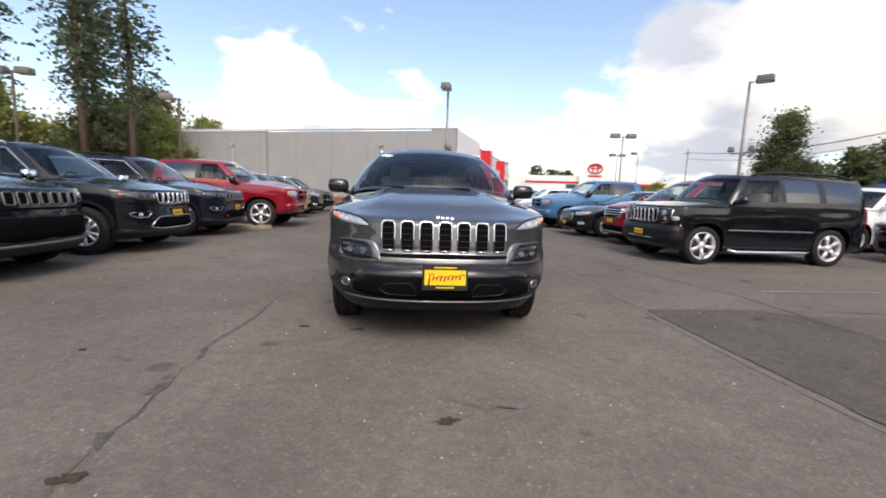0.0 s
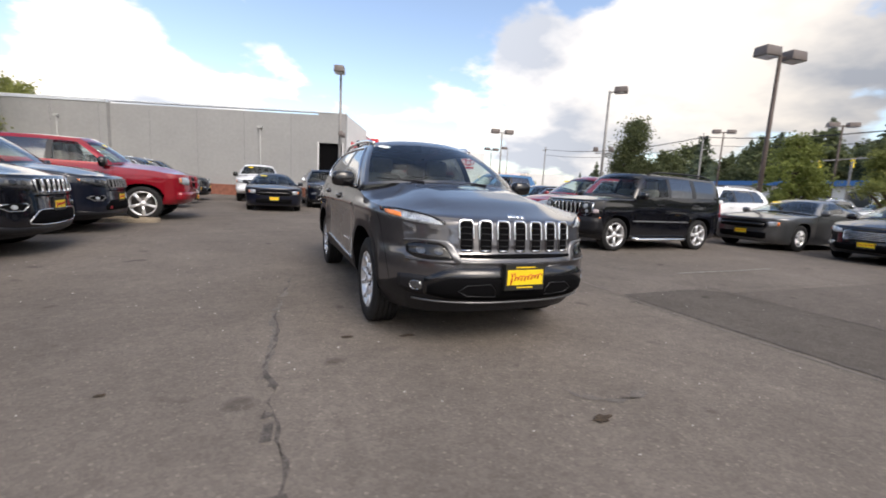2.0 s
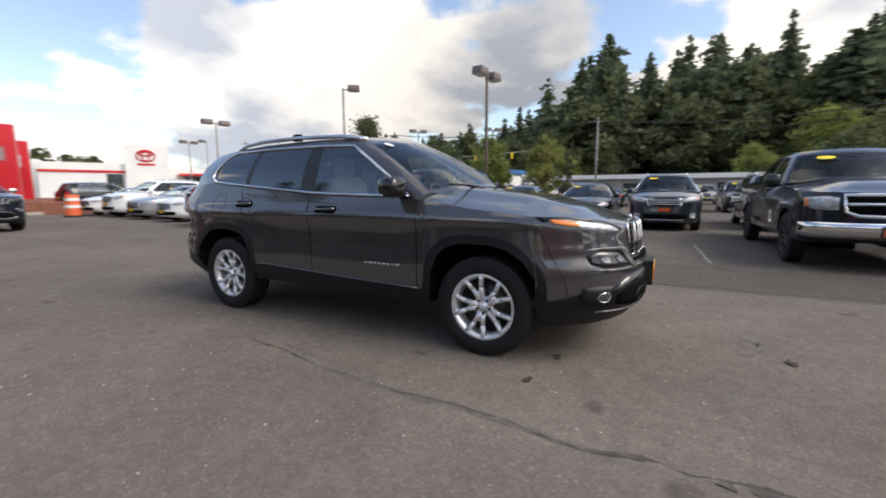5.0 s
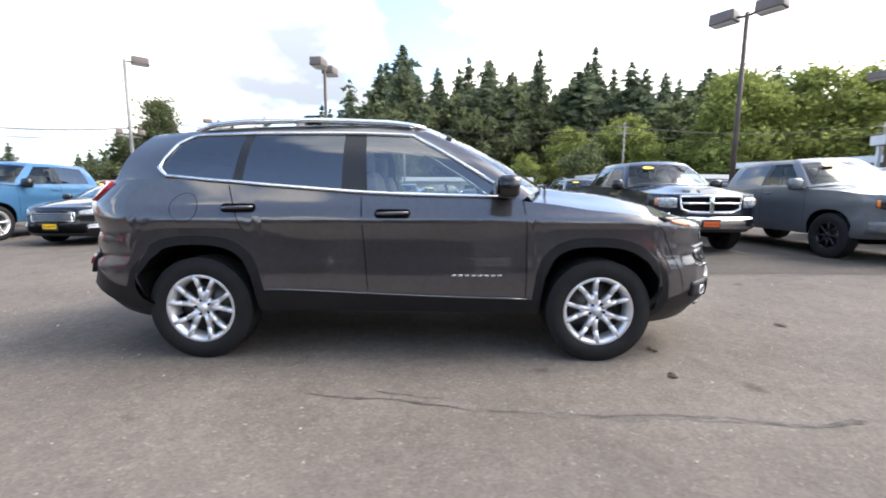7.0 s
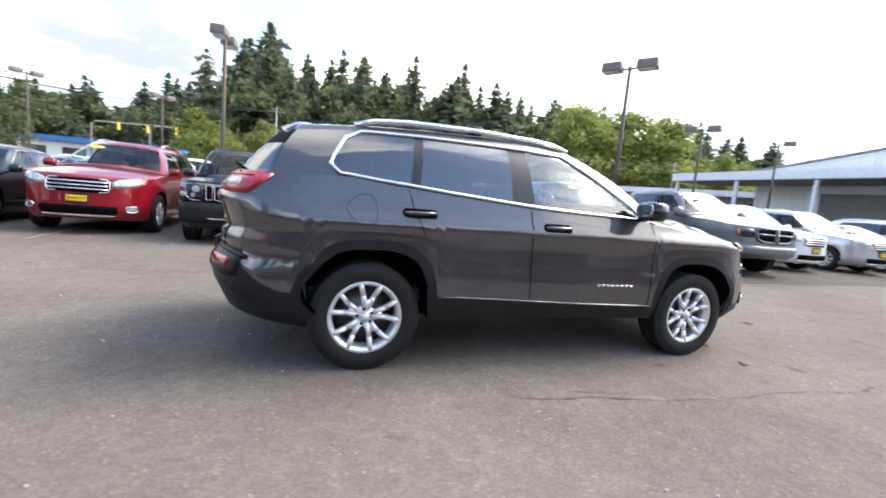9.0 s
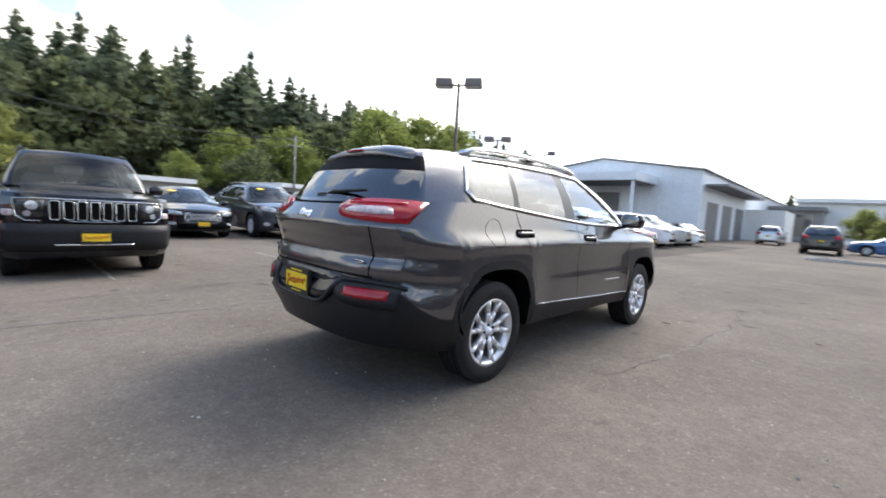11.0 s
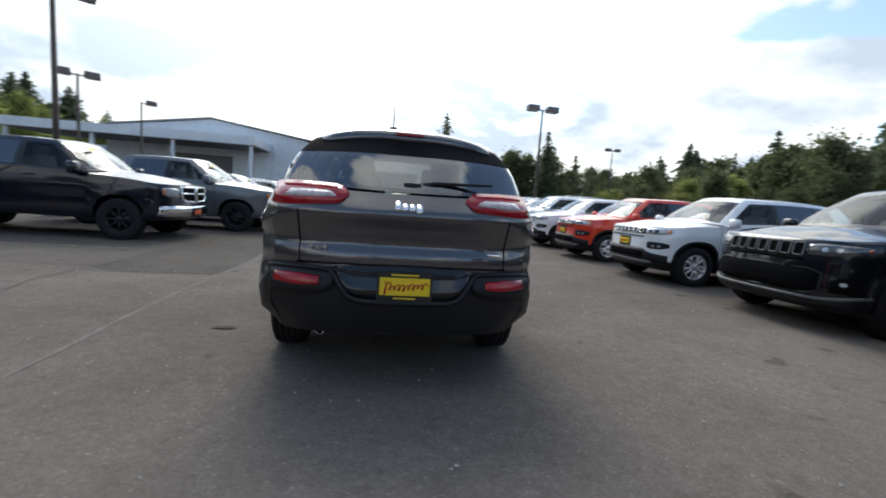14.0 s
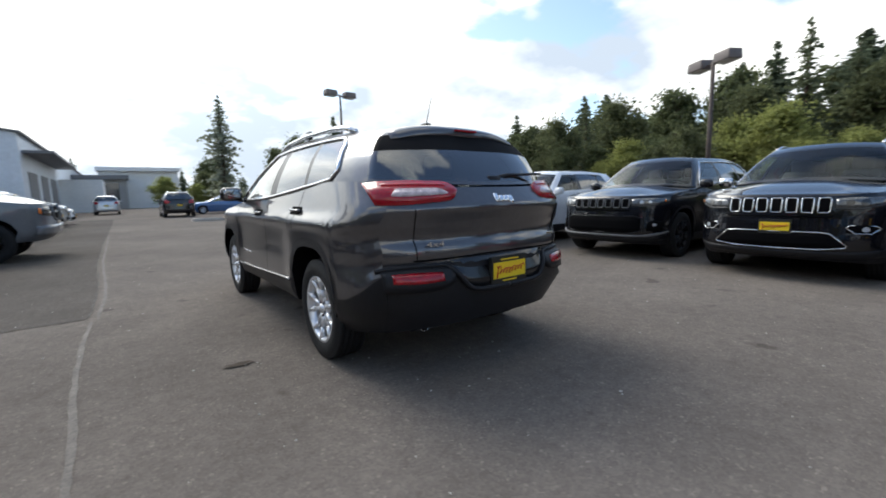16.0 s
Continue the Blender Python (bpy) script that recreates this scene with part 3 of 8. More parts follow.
    for i in range(len(st) - 1):
        tag = st[i][2]
        for j in range(len(vs) - 1):
            m = (vs[j] + vs[j + 1]) / 2
            hi = back_hi if tag == "back_window" else v2
            inside = v1 < m < hi
            if tag.endswith("window") or tag == "windscreen":
                name = tag if inside else ("window_frame" if tag not in ("windscreen",) else "scuttle" if m < v1 else "roof")
                if tag == "back_window" and m > hi and m < v2:
                    name = "spoiler_panel"
            elif tag in ("b_pillar", "c_pillar"):
                name = tag if inside else "window_frame"
            else:
                name = tag
            if name == "window_frame" and m > v2:
                name = "roof"
            a, b, c, d = rows[i][j], rows[i + 1][j], rows[i + 1][j + 1], rows[i][j + 1]
            if g.get("bright") and i == ends and j == low_j:
                Q += [((a, c, d), name), ((a, b, c), "d_pillar")]
            elif g.get("bright") and i == ends and j == top_j:
                Q += [((a, b, d), name), ((b, c, d), "d_pillar")]
            else:
                Q.append(((a, b, c, d), name))
    half = len(V)
    V += [Vector((p.x, -p.y, p.z)) for p in V]
    single = ("windscreen", "back_window", "scuttle", "roof", "spoiler_panel")
    Q += [(tuple(k + half for k in reversed(f)), n if n in single else n + "_off") for f, n in Q[:]]
    # the roof's top
    tops = [r[-1] for r in rows]
    k0, k1 = 6, len(st) - 7          # the last windscreen station, the last side station
    bars = list(range(k0, k1 + 1))
    arcf, arcr = tops[:k0 + 1], tops[k1:][::-1]
    fr = [V[i].y / max(V[arcf[-1]].y, 1e-6) for i in arcf]
    grid = [arcf]
    for b in bars[1:-1]:
        e = V[tops[b]]
        r = []
        for f in fr[:-1]:
            V.append(Vector((e.x, e.y * f, e.z + rise * (1 - f ** 2.2))))
            r.append(len(V) - 1)
        grid.append(r + [tops[b]])
    grid.append(arcr)
    mir = {}

    def opp(i):
        if abs(V[i].y) < 1e-6:
            return i
        if i < half:
            return i + half
        if i not in mir:
            V.append(Vector((V[i].x, -V[i].y, V[i].z)))
            mir[i] = len(V) - 1
        return mir[i]
    for a, b in zip(grid, grid[1:]):
        for j in range(len(a) - 1):
            f = (a[j], a[j + 1], b[j + 1], b[j])
            if len(set(f)) < 3:
                continue
            Q.append((f, "roof"))
            Q.append((tuple(opp(k) for k in reversed(f)), "roof"))
    made = emit(V, Q, root, mats, paint_mat)
    # bright line round the side glass
    if g.get("bright"):
        a = [i for i, c in enumerate(st) if c[2] == "front_window"][0]
        z = max(i for i, c in enumerate(st) if c[2] in ("quarter_window", "rear_window")) + 1
        j1 = max(j for j in range(len(vs)) if vs[j] <= v1 + 1e-6)
        j2 = min(j for j in range(len(vs)) if vs[j] >= v2 - 1e-6)
        path = [V[rows[i][j1]] for i in range(a, z)] + [V[rows[z][j]] for j in range(j1 + 1, j2)]
        path += [V[rows[i][j2]] for i in range(z - 1, a - 1, -1)] + [V[rows[a][j]] for j in range(j2 - 1, j1, -1)]
        path = [p + Vector((0, 0.006, 0.0)) for p in path]
        t = tube(path, 0.013, 6, closed=True)
        part("window_trim", mesh_of("window_trim", *t), M_CHROME, root, "chrome window trim")
        part("window_trim", mesh_of("window_trim", *mirrored(t)), M_CHROME, root, "chrome window trim")
    return made


def wheel_meshes(R, rim_r, width, style, mat):
    """Tyre and rim meshes, axle along y, outer face towards +y."""
    w = width / 2
    sw = R - rim_r
    prof = [(rim_r - 0.012, -w * 0.8), (rim_r + 0.01, -w * 0.95), (rim_r + sw * 0.5, -w * 1.02), (R - 0.03, -w * 0.96), (R - 0.008, -w * 0.82)]
    tread = []
    for k in range(5):
        c = -w * 0.7 + 1.4 * w * k / 4
        tread += [(R - 0.001, c - w * 0.12), (R, c + w * 0.12)] + ([(R - 0.009, c + w * 0.13), (R - 0.009, c + w * 0.21)] if k < 4 else [])
    prof += tread + [(R - 0.008, w * 0.82), (R - 0.03, w * 0.96), (rim_r + sw * 0.5, w * 1.02), (rim_r + 0.01, w * 0.95), (rim_r - 0.012, w * 0.8)]
    tyre = lathe(prof, 44)
    f = w * 0.86
    barrel = lathe([(rim_r + 0.004, -w * 0.85), (rim_r - 0.03, -w * 0.6), (rim_r - 0.035, w * 0.4), (rim_r - 0.018, f), (rim_r + 0.003, f + 0.006), (rim_r + 0.006, f), (rim_r, f - 0.012)], 44)
    n, kind = style
    pieces = [barrel]

    def spoke(a0, a1, r0, r1, w0, w1, y0, y1):
        p0, p1 = Vector((r0 * math.cos(a0), y0, r0 * math.sin(a0))), Vector((r1 * math.cos(a1), y1, r1 * math.sin(a1)))
        d = (p1 - p0).normalized()
        s = d.cross(Vector((0, 1, 0))).normalized()
        V = []
        for p, ww in ((p0, w0), (p0.lerp(p1, 0.5), (w0 + w1) / 2 * 0.88), (p1, w1)):
            for sx, y in ((-1, -0.035), (-1, -0.006), (-0.55, 0.006), (0.55, 0.006), (1, -0.006), (1, -0.035)):
                V.append(p + s * sx * ww / 2 + Vector((0, y, 0)))
        F = []
        for k in range(2):
            for j in range(6):
                q = (j + 1) % 6
                F.append((k * 6 + j, k * 6 + q, k * 6 + 6 + q, k * 6 + 6 + j))
        F.append((5, 4, 3, 2, 1, 0))
        F.append((12, 13, 14, 15, 16, 17))
        return V, F
    for k in range(n):
        a = 2 * math.pi * (k + 0.25) / n + math.pi / 2
        if kind == "twin":
            for sgn in (-1, 1):
                pieces.append(spoke(a + sgn * 0.22, a + sgn * 0.25, 0.05, rim_r - 0.014, 0.040, 0.044, f - 0.012, f - 0.004))
        elif kind == "vee":
            for sgn in (-1, 1):
                pieces.append(spoke(a + sgn * 0.20, a + sgn * 0.235, 0.050, 0.145, 0.040, 0.035, f - 0.026, f - 0.016))
                pieces.append(spoke(a + sgn * 0.235, a + sgn * 0.300, 0.138, rim_r - 0.008, 0.035, 0.037, f - 0.016, f - 0.003))
            pieces.append(spoke(a, a, 0.040, 0.112, 0.070, 0.036, f - 0.028, f - 0.022))
        elif kind == "wide":
            pieces.append(spoke(a, a, 0.05, rim_r - 0.012, 0.05, 0.10, f - 0.012, f - 0.004))
        else:
            pieces.append(spoke(a, a, 0.04, rim_r - 0.012, 0.05, 0.035, f - 0.012, f - 0.004))
    if kind == "vee":
        hub = lathe([(0.0, f - 0.002), (0.024, f - 0.003), (0.028, f - 0.010), (0.033, f - 0.026), (0.066, f - 0.028), (0.072, f - 0.036), (0.072, f - 0.06)], 24)
    else:
        hub = lathe([(0.0, f + 0.002), (0.022, f + 0.002), (0.03, f - 0.004), (0.066, f - 0.006), (0.074, f - 0.02), (0.074, f - 0.06)], 24)
    pieces.append(hub)
    rim = join(*pieces)
    disc = lathe([(0.0, f - 0.09), (rim_r * 0.74, f - 0.09), (rim_r * 0.74, f - 0.10), (rim_r - 0.03, f - 0.102), (rim_r - 0.03, f - 0.12), (0.0, f - 0.12)], 32)
    nut = moved(lathe([(0.0, 0.004), (0.008, 0.004), (0.0095, 0.0), (0.0095, -0.01)], 8), Matrix.Translation((0, f - (0.020 if kind == "vee" else 0.004), 0)))
    return (mesh_of("tyre", *tyre), mesh_of("rim", *rim), mesh_of("brake_disc", *disc), mesh_of("wheel_nut", *nut), mat)


def fit_wheels(root, s, meshes, full=True):
    tyre, rim, disc, nuts, mat = meshes
    for x in (s["wb"] / 2, -s["wb"] / 2):
        for sy in (1, -1):
            m = Matrix.Translation((x, sy * (s["track"]), s["R"])) @ pose(0, 0, 0, 0, 0, 0 if sy > 0 else 180) @ pose(0, 0, 0, 0, 37 * x + 11 * sy, 0)
            w = part("wheel", tyre, M_RUBBER, root, m=m)
            part("rim", rim, mat, w)
            if full is not None:
                part("brake_disc", disc, M_DISC, w)
            if full:
                for k in range(5):
                    a = 2 * math.pi * k / 5 + 0.3
                    part("wheel_nut", nuts, M_DARK, w, m=Matrix.Translation((0.05 * math.cos(a), 0, 0.05 * math.sin(a))))


def seams(S, root, xs, z0=None, width=0.006):
    """Dark shut lines down the flanks. xs: (X at the sill, X at the belt)."""
    for lo, hi, zl in xs:
        for mir in (False, True):
            V, F = [], []
            n = 10
            for k in range(n + 1):
                t = k / n
                zb = max(zl, S.cladding(lo) + 0.004)
                z = zb + (S.top(hi) - zb - 0.004) * t
                X = lo + (hi - lo) * t
                for d in (-width / 2, width / 2):
                    p = S.side(X + d, z)
                    V.append(p + Vector((0, 0.0022, 0)))
                    if k:
                        pass
            for k in range(n):
                F.append((2 * k, 2 * k + 1, 2 * k + 3, 2 * k + 2))
            w = (V, F)
            part("shut_line", mesh_of("shut_line", *(mirrored(w) if mir else w)), M_DARK, root)


def both(name, piece, mat, root, label=""):
    a = part(name, mesh_of(name, *piece), mat, root, label)
    b = part(name, mesh_of(name, *mirrored(piece)), mat, root, label)
    return a, b


def soft_block(sx, sy, sz, at=(0, 0, 0), m=None, e=0.35):
    """A pillow-edged block as verts, faces."""
    n = 6
    V, F = [], []
    for i in range(n + 1):
        v = -math.pi / 2 + math.pi * i / n
        for j in range(12):
            u = 2 * math.pi * j / 12
            f = lambda c: math.copysign(abs(c) ** e, c)
            V.append(Vector((f(math.cos(v)) * f(math.cos(u)) * sx / 2, f(math.cos(v)) * f(math.sin(u)) * sy / 2, f(math.sin(v)) * sz / 2)))
    for i in range(n):
        for j in range(12):
            k = (j + 1) % 12
            F.append((i * 12 + j, i * 12 + k, (i + 1) * 12 + k, (i + 1) * 12 + j))
    if m is not None:
        V = [m @ v for v in V]
    return [v + Vector(at) for v in V], F


def cabin(root, s, seat_mat=None, lite=False):
    """Seats, dashboard and wheel behind the panes."""
    c = s["cabin"]                # dash x, front seat x, rear seat x or None, seat z
    seat_mat = seat_mat or M_SEAT
    for x in c[1:2] if lite else c[1:3]:
        for y in (0.36, -0.36):
            z = c[3]
            cushion = soft_block(0.5, 0.5, 0.2, (x + 0.12, y, z))
            back = soft_block(0.16, 0.48, 0.64, (x - 0.2, y, z + 0.36), pose(0, 0, 0, 0, -14, 0))
            head = soft_block(0.11, 0.26, 0.18, (x - 0.3, y, z + 0.76))
            part("seat", mesh_of("seat", *join(cushion, back, head)), seat_mat, root)
    dash = soft_block(0.55, 1.36, 0.3, (c[0], 0, c[3] + 0.36), e=0.4)
    part("dashboard", mesh_of("dashboard", *dash), M_DASH, root)
    pts = [(c[0] - 0.36 - 0.06 * math.sin(a), 0.36 + 0.18 * math.cos(a), c[3] + 0.44 + 0.17 * math.sin(a)) for a in [2 * math.pi * k / 20 for k in range(20)]]
    wheel = tube(pts, 0.015, 6, closed=True)
    col = tube([(c[0] - 0.36, 0.36, c[3] + 0.44), (c[0], 0.36, c[3] + 0.38)], 0.04, 8)
    part("steering_wheel", mesh_of("steering_wheel", *join(wheel, col)), M_DASH, root)
    floor = box_piece(c[4], c[0] + 0.1, -0.68, 0.68, c[3] - 0.2, c[3] - 0.12)
    part("cabin_floor", mesh_of("cabin_floor", *floor, smooth=False), M_DASH, root)


def number_plate(root, fn, z, mat=None, y=0.0, front=True, w=0.325, h=0.185, full=True, off=0.0):
    """Dealer plate: frame, card and red scribble bars; lies against a fascia."""
    p = fn(y, z)
    s = 1 if front else -1
    x = p.x + s * (0.012 + off)
    frame_ = part("plate_frame", mesh_of("plate_frame", *box_piece(x - (0.012 + off if front else 0.0075), x + (0.0075 if front else 0.012 + off), y - w / 2, y + w / 2, z - h / 2, z + h / 2), smooth=False), M_INK, root)
    x2 = x + s * 0.0080
    part("plate", mesh_of("plate", *box_piece(min(x2, x2 + s * 0.003), max(x2, x2 + s * 0.003), y - w * 0.455, y + w * 0.455, z - h * 0.29, z + h * 0.30), smooth=False), mat or M_PLATE, frame_, "dealer plate with red script")
    x3 = x2 + s * 0.0045
    pts = []
    for k in range(70 if full else 34):
        t = k / (69 if full else 33)
        a = t * 58
        tall = 0.24 if t < 0.12 else (0.14 if 0.45 < t < 0.52 else 0.085 + 0.03 * math.sin(a * 0.37))
        pts.append((x3, y + ((t - 0.5) * w * 0.78 + 0.011 * math.sin(a + 0.6)) * s, z - h * 0.02 + h * tall * math.cos(a) + h * 0.10 * (t - 0.4)))
    part("script", mesh_of("script", *tube(pts, 0.0036 if full else 0.005, 4)), M_SCRIPT, frame_)
    for zz, ww in ((z + h * 0.395, 0.50), (z - h * 0.39, 0.40)) if full else ():
        part("plate_bar", mesh_of("plate_bar", *box_piece(min(x2, x2 + s * 0.002), max(x2, x2 + s * 0.002), y - w * ww / 2, y + w * ww / 2, zz - h * 0.024, zz + h * 0.024), smooth=False), M_PLATE, frame_)


def sticker(root, x, y, z, rx=0, ry=0, rz=0, mat=None, w=0.26, h=0.10):
    """An oval price sticker on a windscreen."""
    n = 20
    V = [Vector((0, w / 2 * math.cos(2 * math.pi * k / n), h / 2 * math.sin(2 * math.pi * k / n))) for k in range(n)]
    F = [tuple(range(n))]
    V2 = [v + Vector((0.002, 0, 0)) for v in V]
    piece = (V + V2, [tuple(range(n))[::-1], tuple(range(n, 2 * n))] + [(k, (k + 1) % n, (k + 1) % n + n, k + n) for k in range(n)])
    m = Matrix.Translation((x, y, z)) @ pose(0, 0, 0, rx, ry, rz)
    part("sticker", mesh_of("sticker", *moved(piece, m), smooth=False), mat or M_STICKER, root, "yellow oval sticker")


def mirror(root, S, X, z, paint_mat, size=(0.13, 0.22, 0.16), out=0.10, full=True):
    p = S.side(X, z)
    body = soft_block(size[0], size[1], size[2], (p.x - 0.01, p.y + out, z + 0.03), e=0.55)
    stalk = tube([(p.x, p.y - 0.03, z - 0.045), (p.x - 0.005, p.y + out * 0.55, z - 0.03)], [0.035, 0.028], 8, flat=0.6)
    a, b = both("wing_mirror", join(body, stalk), paint_mat, root)
    if not full:
        return
    g = soft_block(0.012, size[1] * 0.8, size[2] * 0.75, (p.x - 0.01 - size[0] / 2, p.y + out, z + 0.03), e=0.5)
    part("mirror_glass", mesh_of("mirror_glass", *g), M_MIRROR, a)
    part("mirror_glass", mesh_of("mirror_glass", *mirrored(g)), M_MIRROR, b)


def handles(root, S, spots, mat):
    for X, z in spots:
        p = S.side(X, z)
        n = 8
        pts = [(X - 0.10 + 0.20 * k / n, p.y + 0.008 + 0.026 * math.sin(math.pi * k / n) ** 0.6, z - 0.008 + 0.006 * k / n) for k in range(n + 1)]
        both("door_handle", tube(pts, 0.013, 8, flat=0.9), mat, root)


def rails(root, pts, mat, y_sign=(1, -1)):
    t = tube(pts, 0.020, 8)
    both("roof_rail", t, mat, root, "roof rail")

CHEROKEE = dict(
    wb=2.704, R=0.352, track=0.775, floor=0.27, rows=22, step=0.08,
    Z=[(0.20, 0.79, 2.10, -1.92), (0.28, 0.83, 2.24, -2.12), (0.36, 0.87, 2.31, -2.27), (0.45, 0.902, 2.335, -2.325), (0.55, 0.905, 2.34, -2.34),
       (0.66, 0.903, 2.33, -2.325), (0.73, 0.899, 2.295, -2.275), (0.77, 0.900, 2.29, -2.295), (0.82, 0.901, 2.28, -2.292), (0.88, 0.905, 2.27, -2.265),
       (0.92, 0.910, 2.26, -2.275), (0.95, 0.921, 2.225, -2.285), (0.97, 0.919, 2.205, -2.29), (1.02, 0.895, 2.16, -2.315), (1.055, 0.880, 2.125, -2.328),
       (1.10, 0.866, 2.06, -2.302), (1.15, 0.851, 2.0, -2.265), (1.28, 0.812, 1.9, -2.175)],
    corner=(0.90, 2.7, 0.60, 2.7), flare=0.026,
    top=[(2.34, 0.945), (2.10, 0.962), (1.90, 0.985), (1.70, 1.01), (1.30, 1.05), (0.93, 1.085), (0.80, 1.092), (0.0, 1.108), (-0.7, 1.155),
         (-1.3, 1.205), (-1.6, 1.23), (-2.0, 1.22), (-2.35, 1.17)],
    sill=[(-2.35, 0.36), (-2.1, 0.30), (-1.8, 0.27), (-0.9, 0.34), (0.9, 0.33), (1.8, 0.25), (2.1, 0.26), (2.35, 0.30)],
    clad=[(-2.35, 0.56), (-2.2, 0.70), (-2.0, 0.58), (-1.85, 0.52), (-1.0, 0.50), (0.9, 0.44), (1.8, 0.45), (2.1, 0.53), (2.35, 0.55)],
    cladq=[(0, 0.762), (0.30, 0.760), (0.48, 0.742), (0.9, 0.715)],
    arch=(0.40, 0.445, 3.0), cladw=0.06, cladmat=M_CLAD,
    seams=[1.80, 0.85, -0.20, -1.16, -1.95],
    panels=["front_bumper", "front_wing", "front_door", "rear_door", "rear_wing", "tailgate"],
    cowl=0.93, crown=[(2.3, 0.02), (2.1, 0.055), (1.94, 0.08), (1.7, 0.095), (1.2, 0.112), (0.9, 0.10)],
    bulge=lambda x, y: (0.034 * math.exp(-((abs(y) - 0.47) / 0.055) ** 2) + 0.018 / (1 + math.exp((abs(y) - 0.50) / 0.022))) * max(0.0, min(1.0, (1.98 - x) / 0.45)),
    house=dict(screen=(1.08, 1.195), A=(0.93, 0.036, 0.05), Atop=(0.12, 0.58, 1.595), front=0.24, rise=0.058, inset=0.012,
               edge=[(0.12, 0.58, 1.595), (-0.3, 0.60, 1.61), (-0.9, 0.60, 1.60), (-1.4, 0.585, 1.575), (-1.85, 0.55, 1.535)],
               side=[(0.84, -0.03, "front_window"), (-0.20, -0.24, "b_pillar"), (-0.375, -0.38, "rear_window"), (-1.06, -1.00, "c_pillar"),
                     (-1.13, -1.06, "quarter_window"), (-1.78, -1.47, "d_pillar"), (-2.06, -1.79, "back_window")],
               # panel above the back window is painted as dark as the lip's shade
               back=(-2.235, 1.185, -1.86), v=[0, 0.045, 0.2, 0.36, 0.52, 0.68, 0.86, 1.0], win=(0.045, 0.86), backhi=0.52, bulge=0.028, bright=True, mats={"spoiler_panel": M_LIPSHADE}),
    cabin=(0.72, 0.0, -0.85, 0.62, -1.9),
)


def jeep_grille(root, S, slots, z0, z1, half, chrome, dark=M_DARK, gap=0.30, bars=4, lift=0.0, lower=None):
    """Seven upright slots with bright frames on the fascia."""
    w = 2 * half / slots
    for k in range(slots):
        c = -half + w * (k + 0.5)
        poly = rounded(c, (z0 + z1) / 2, w * (1 - gap * 0.55), z1 - z0, min(0.03, w * 0.25), 4)
        slot = part("grille_slot", mesh_of("grille_slot", *plate_fill(S.front, poly, 0.003 + lift), smooth=False), dark, root)
        part("slot_frame", mesh_of("slot_frame", *ring(S.front, poly, w * (0.06 if lower else 0.092), (0.010 if lower else 0.014) + lift, 0.02)), lower or chrome, slot)
        if lower:
            # bright inverted U over the upper half, bright sill at the foot
            zm, hw = z0 + (z1 - z0) * 0.42, w * (1 - gap * 0.55) / 2
            r = min(0.03, w * 0.25)
            cap = [(c + hw + 0.004, zm), (c + hw + 0.004, zm + 0.04), (c + hw + 0.004, z1 - r)] + [(c + hw + 0.004 - r + r * math.cos(t), z1 + 0.004 - r + r * math.sin(t)) for t in np.linspace(0.3, math.pi / 2, 5)]
            cap = cap + [(2 * c - a, z) for a, z in reversed(cap)]
            part("slot_cap", mesh_of("slot_cap", *ring(S.front, cap, w * 0.095, 0.019, 0.025, False, (c, zm))), chrome, slot)
            foot = [S.front(c + d, z0 + 0.010) + Vector((0.012, 0, 0)) for d in (-hw * 0.7, 0, hw * 0.7)]
            part("slot_sill", mesh_of("slot_sill", *tube(foot, 0.006, 6)), chrome, slot)
        for j in range(bars):
            z = z0 + (z1 - z0) * (j + 1) / (bars + 1)
            p = [S.front(c + d, z) + Vector((0.006, 0, 0)) for d in (-w * 0.26, 0, w * 0.26)]
            part("mesh_bar", mesh_of("mesh_bar", *tube(p, 0.004, 4)), M_CLAD, slot)


def badge(root, fn, y, z, w, h, front=True, n=4):
    """A maker's name as plain rounded chrome shapes."""
    pieces = []
    for k in range(n):
        c, half = y + (k - (n - 1) / 2) * w / n * (1 if front else -1), w / n * 0.40
        top = h * (0.62 if k == 0 else 0.36)
        low = h * (0.62 if k == n - 1 else 0.42)
        pieces.append(patch(fn, [(c - half, z - low * 0.7, z + top * 0.7), (c - half * 0.5, z - low, z + top), (c + half * 0.5, z - low, z + top), (c + half, z - low * 0.7, z + top * 0.7)], 0.006, 0.008, rows=2, n=6, centre=CORE))
    part("badge", mesh_of("badge", *join(*pieces)), M_CHROME, root, "chrome badge")


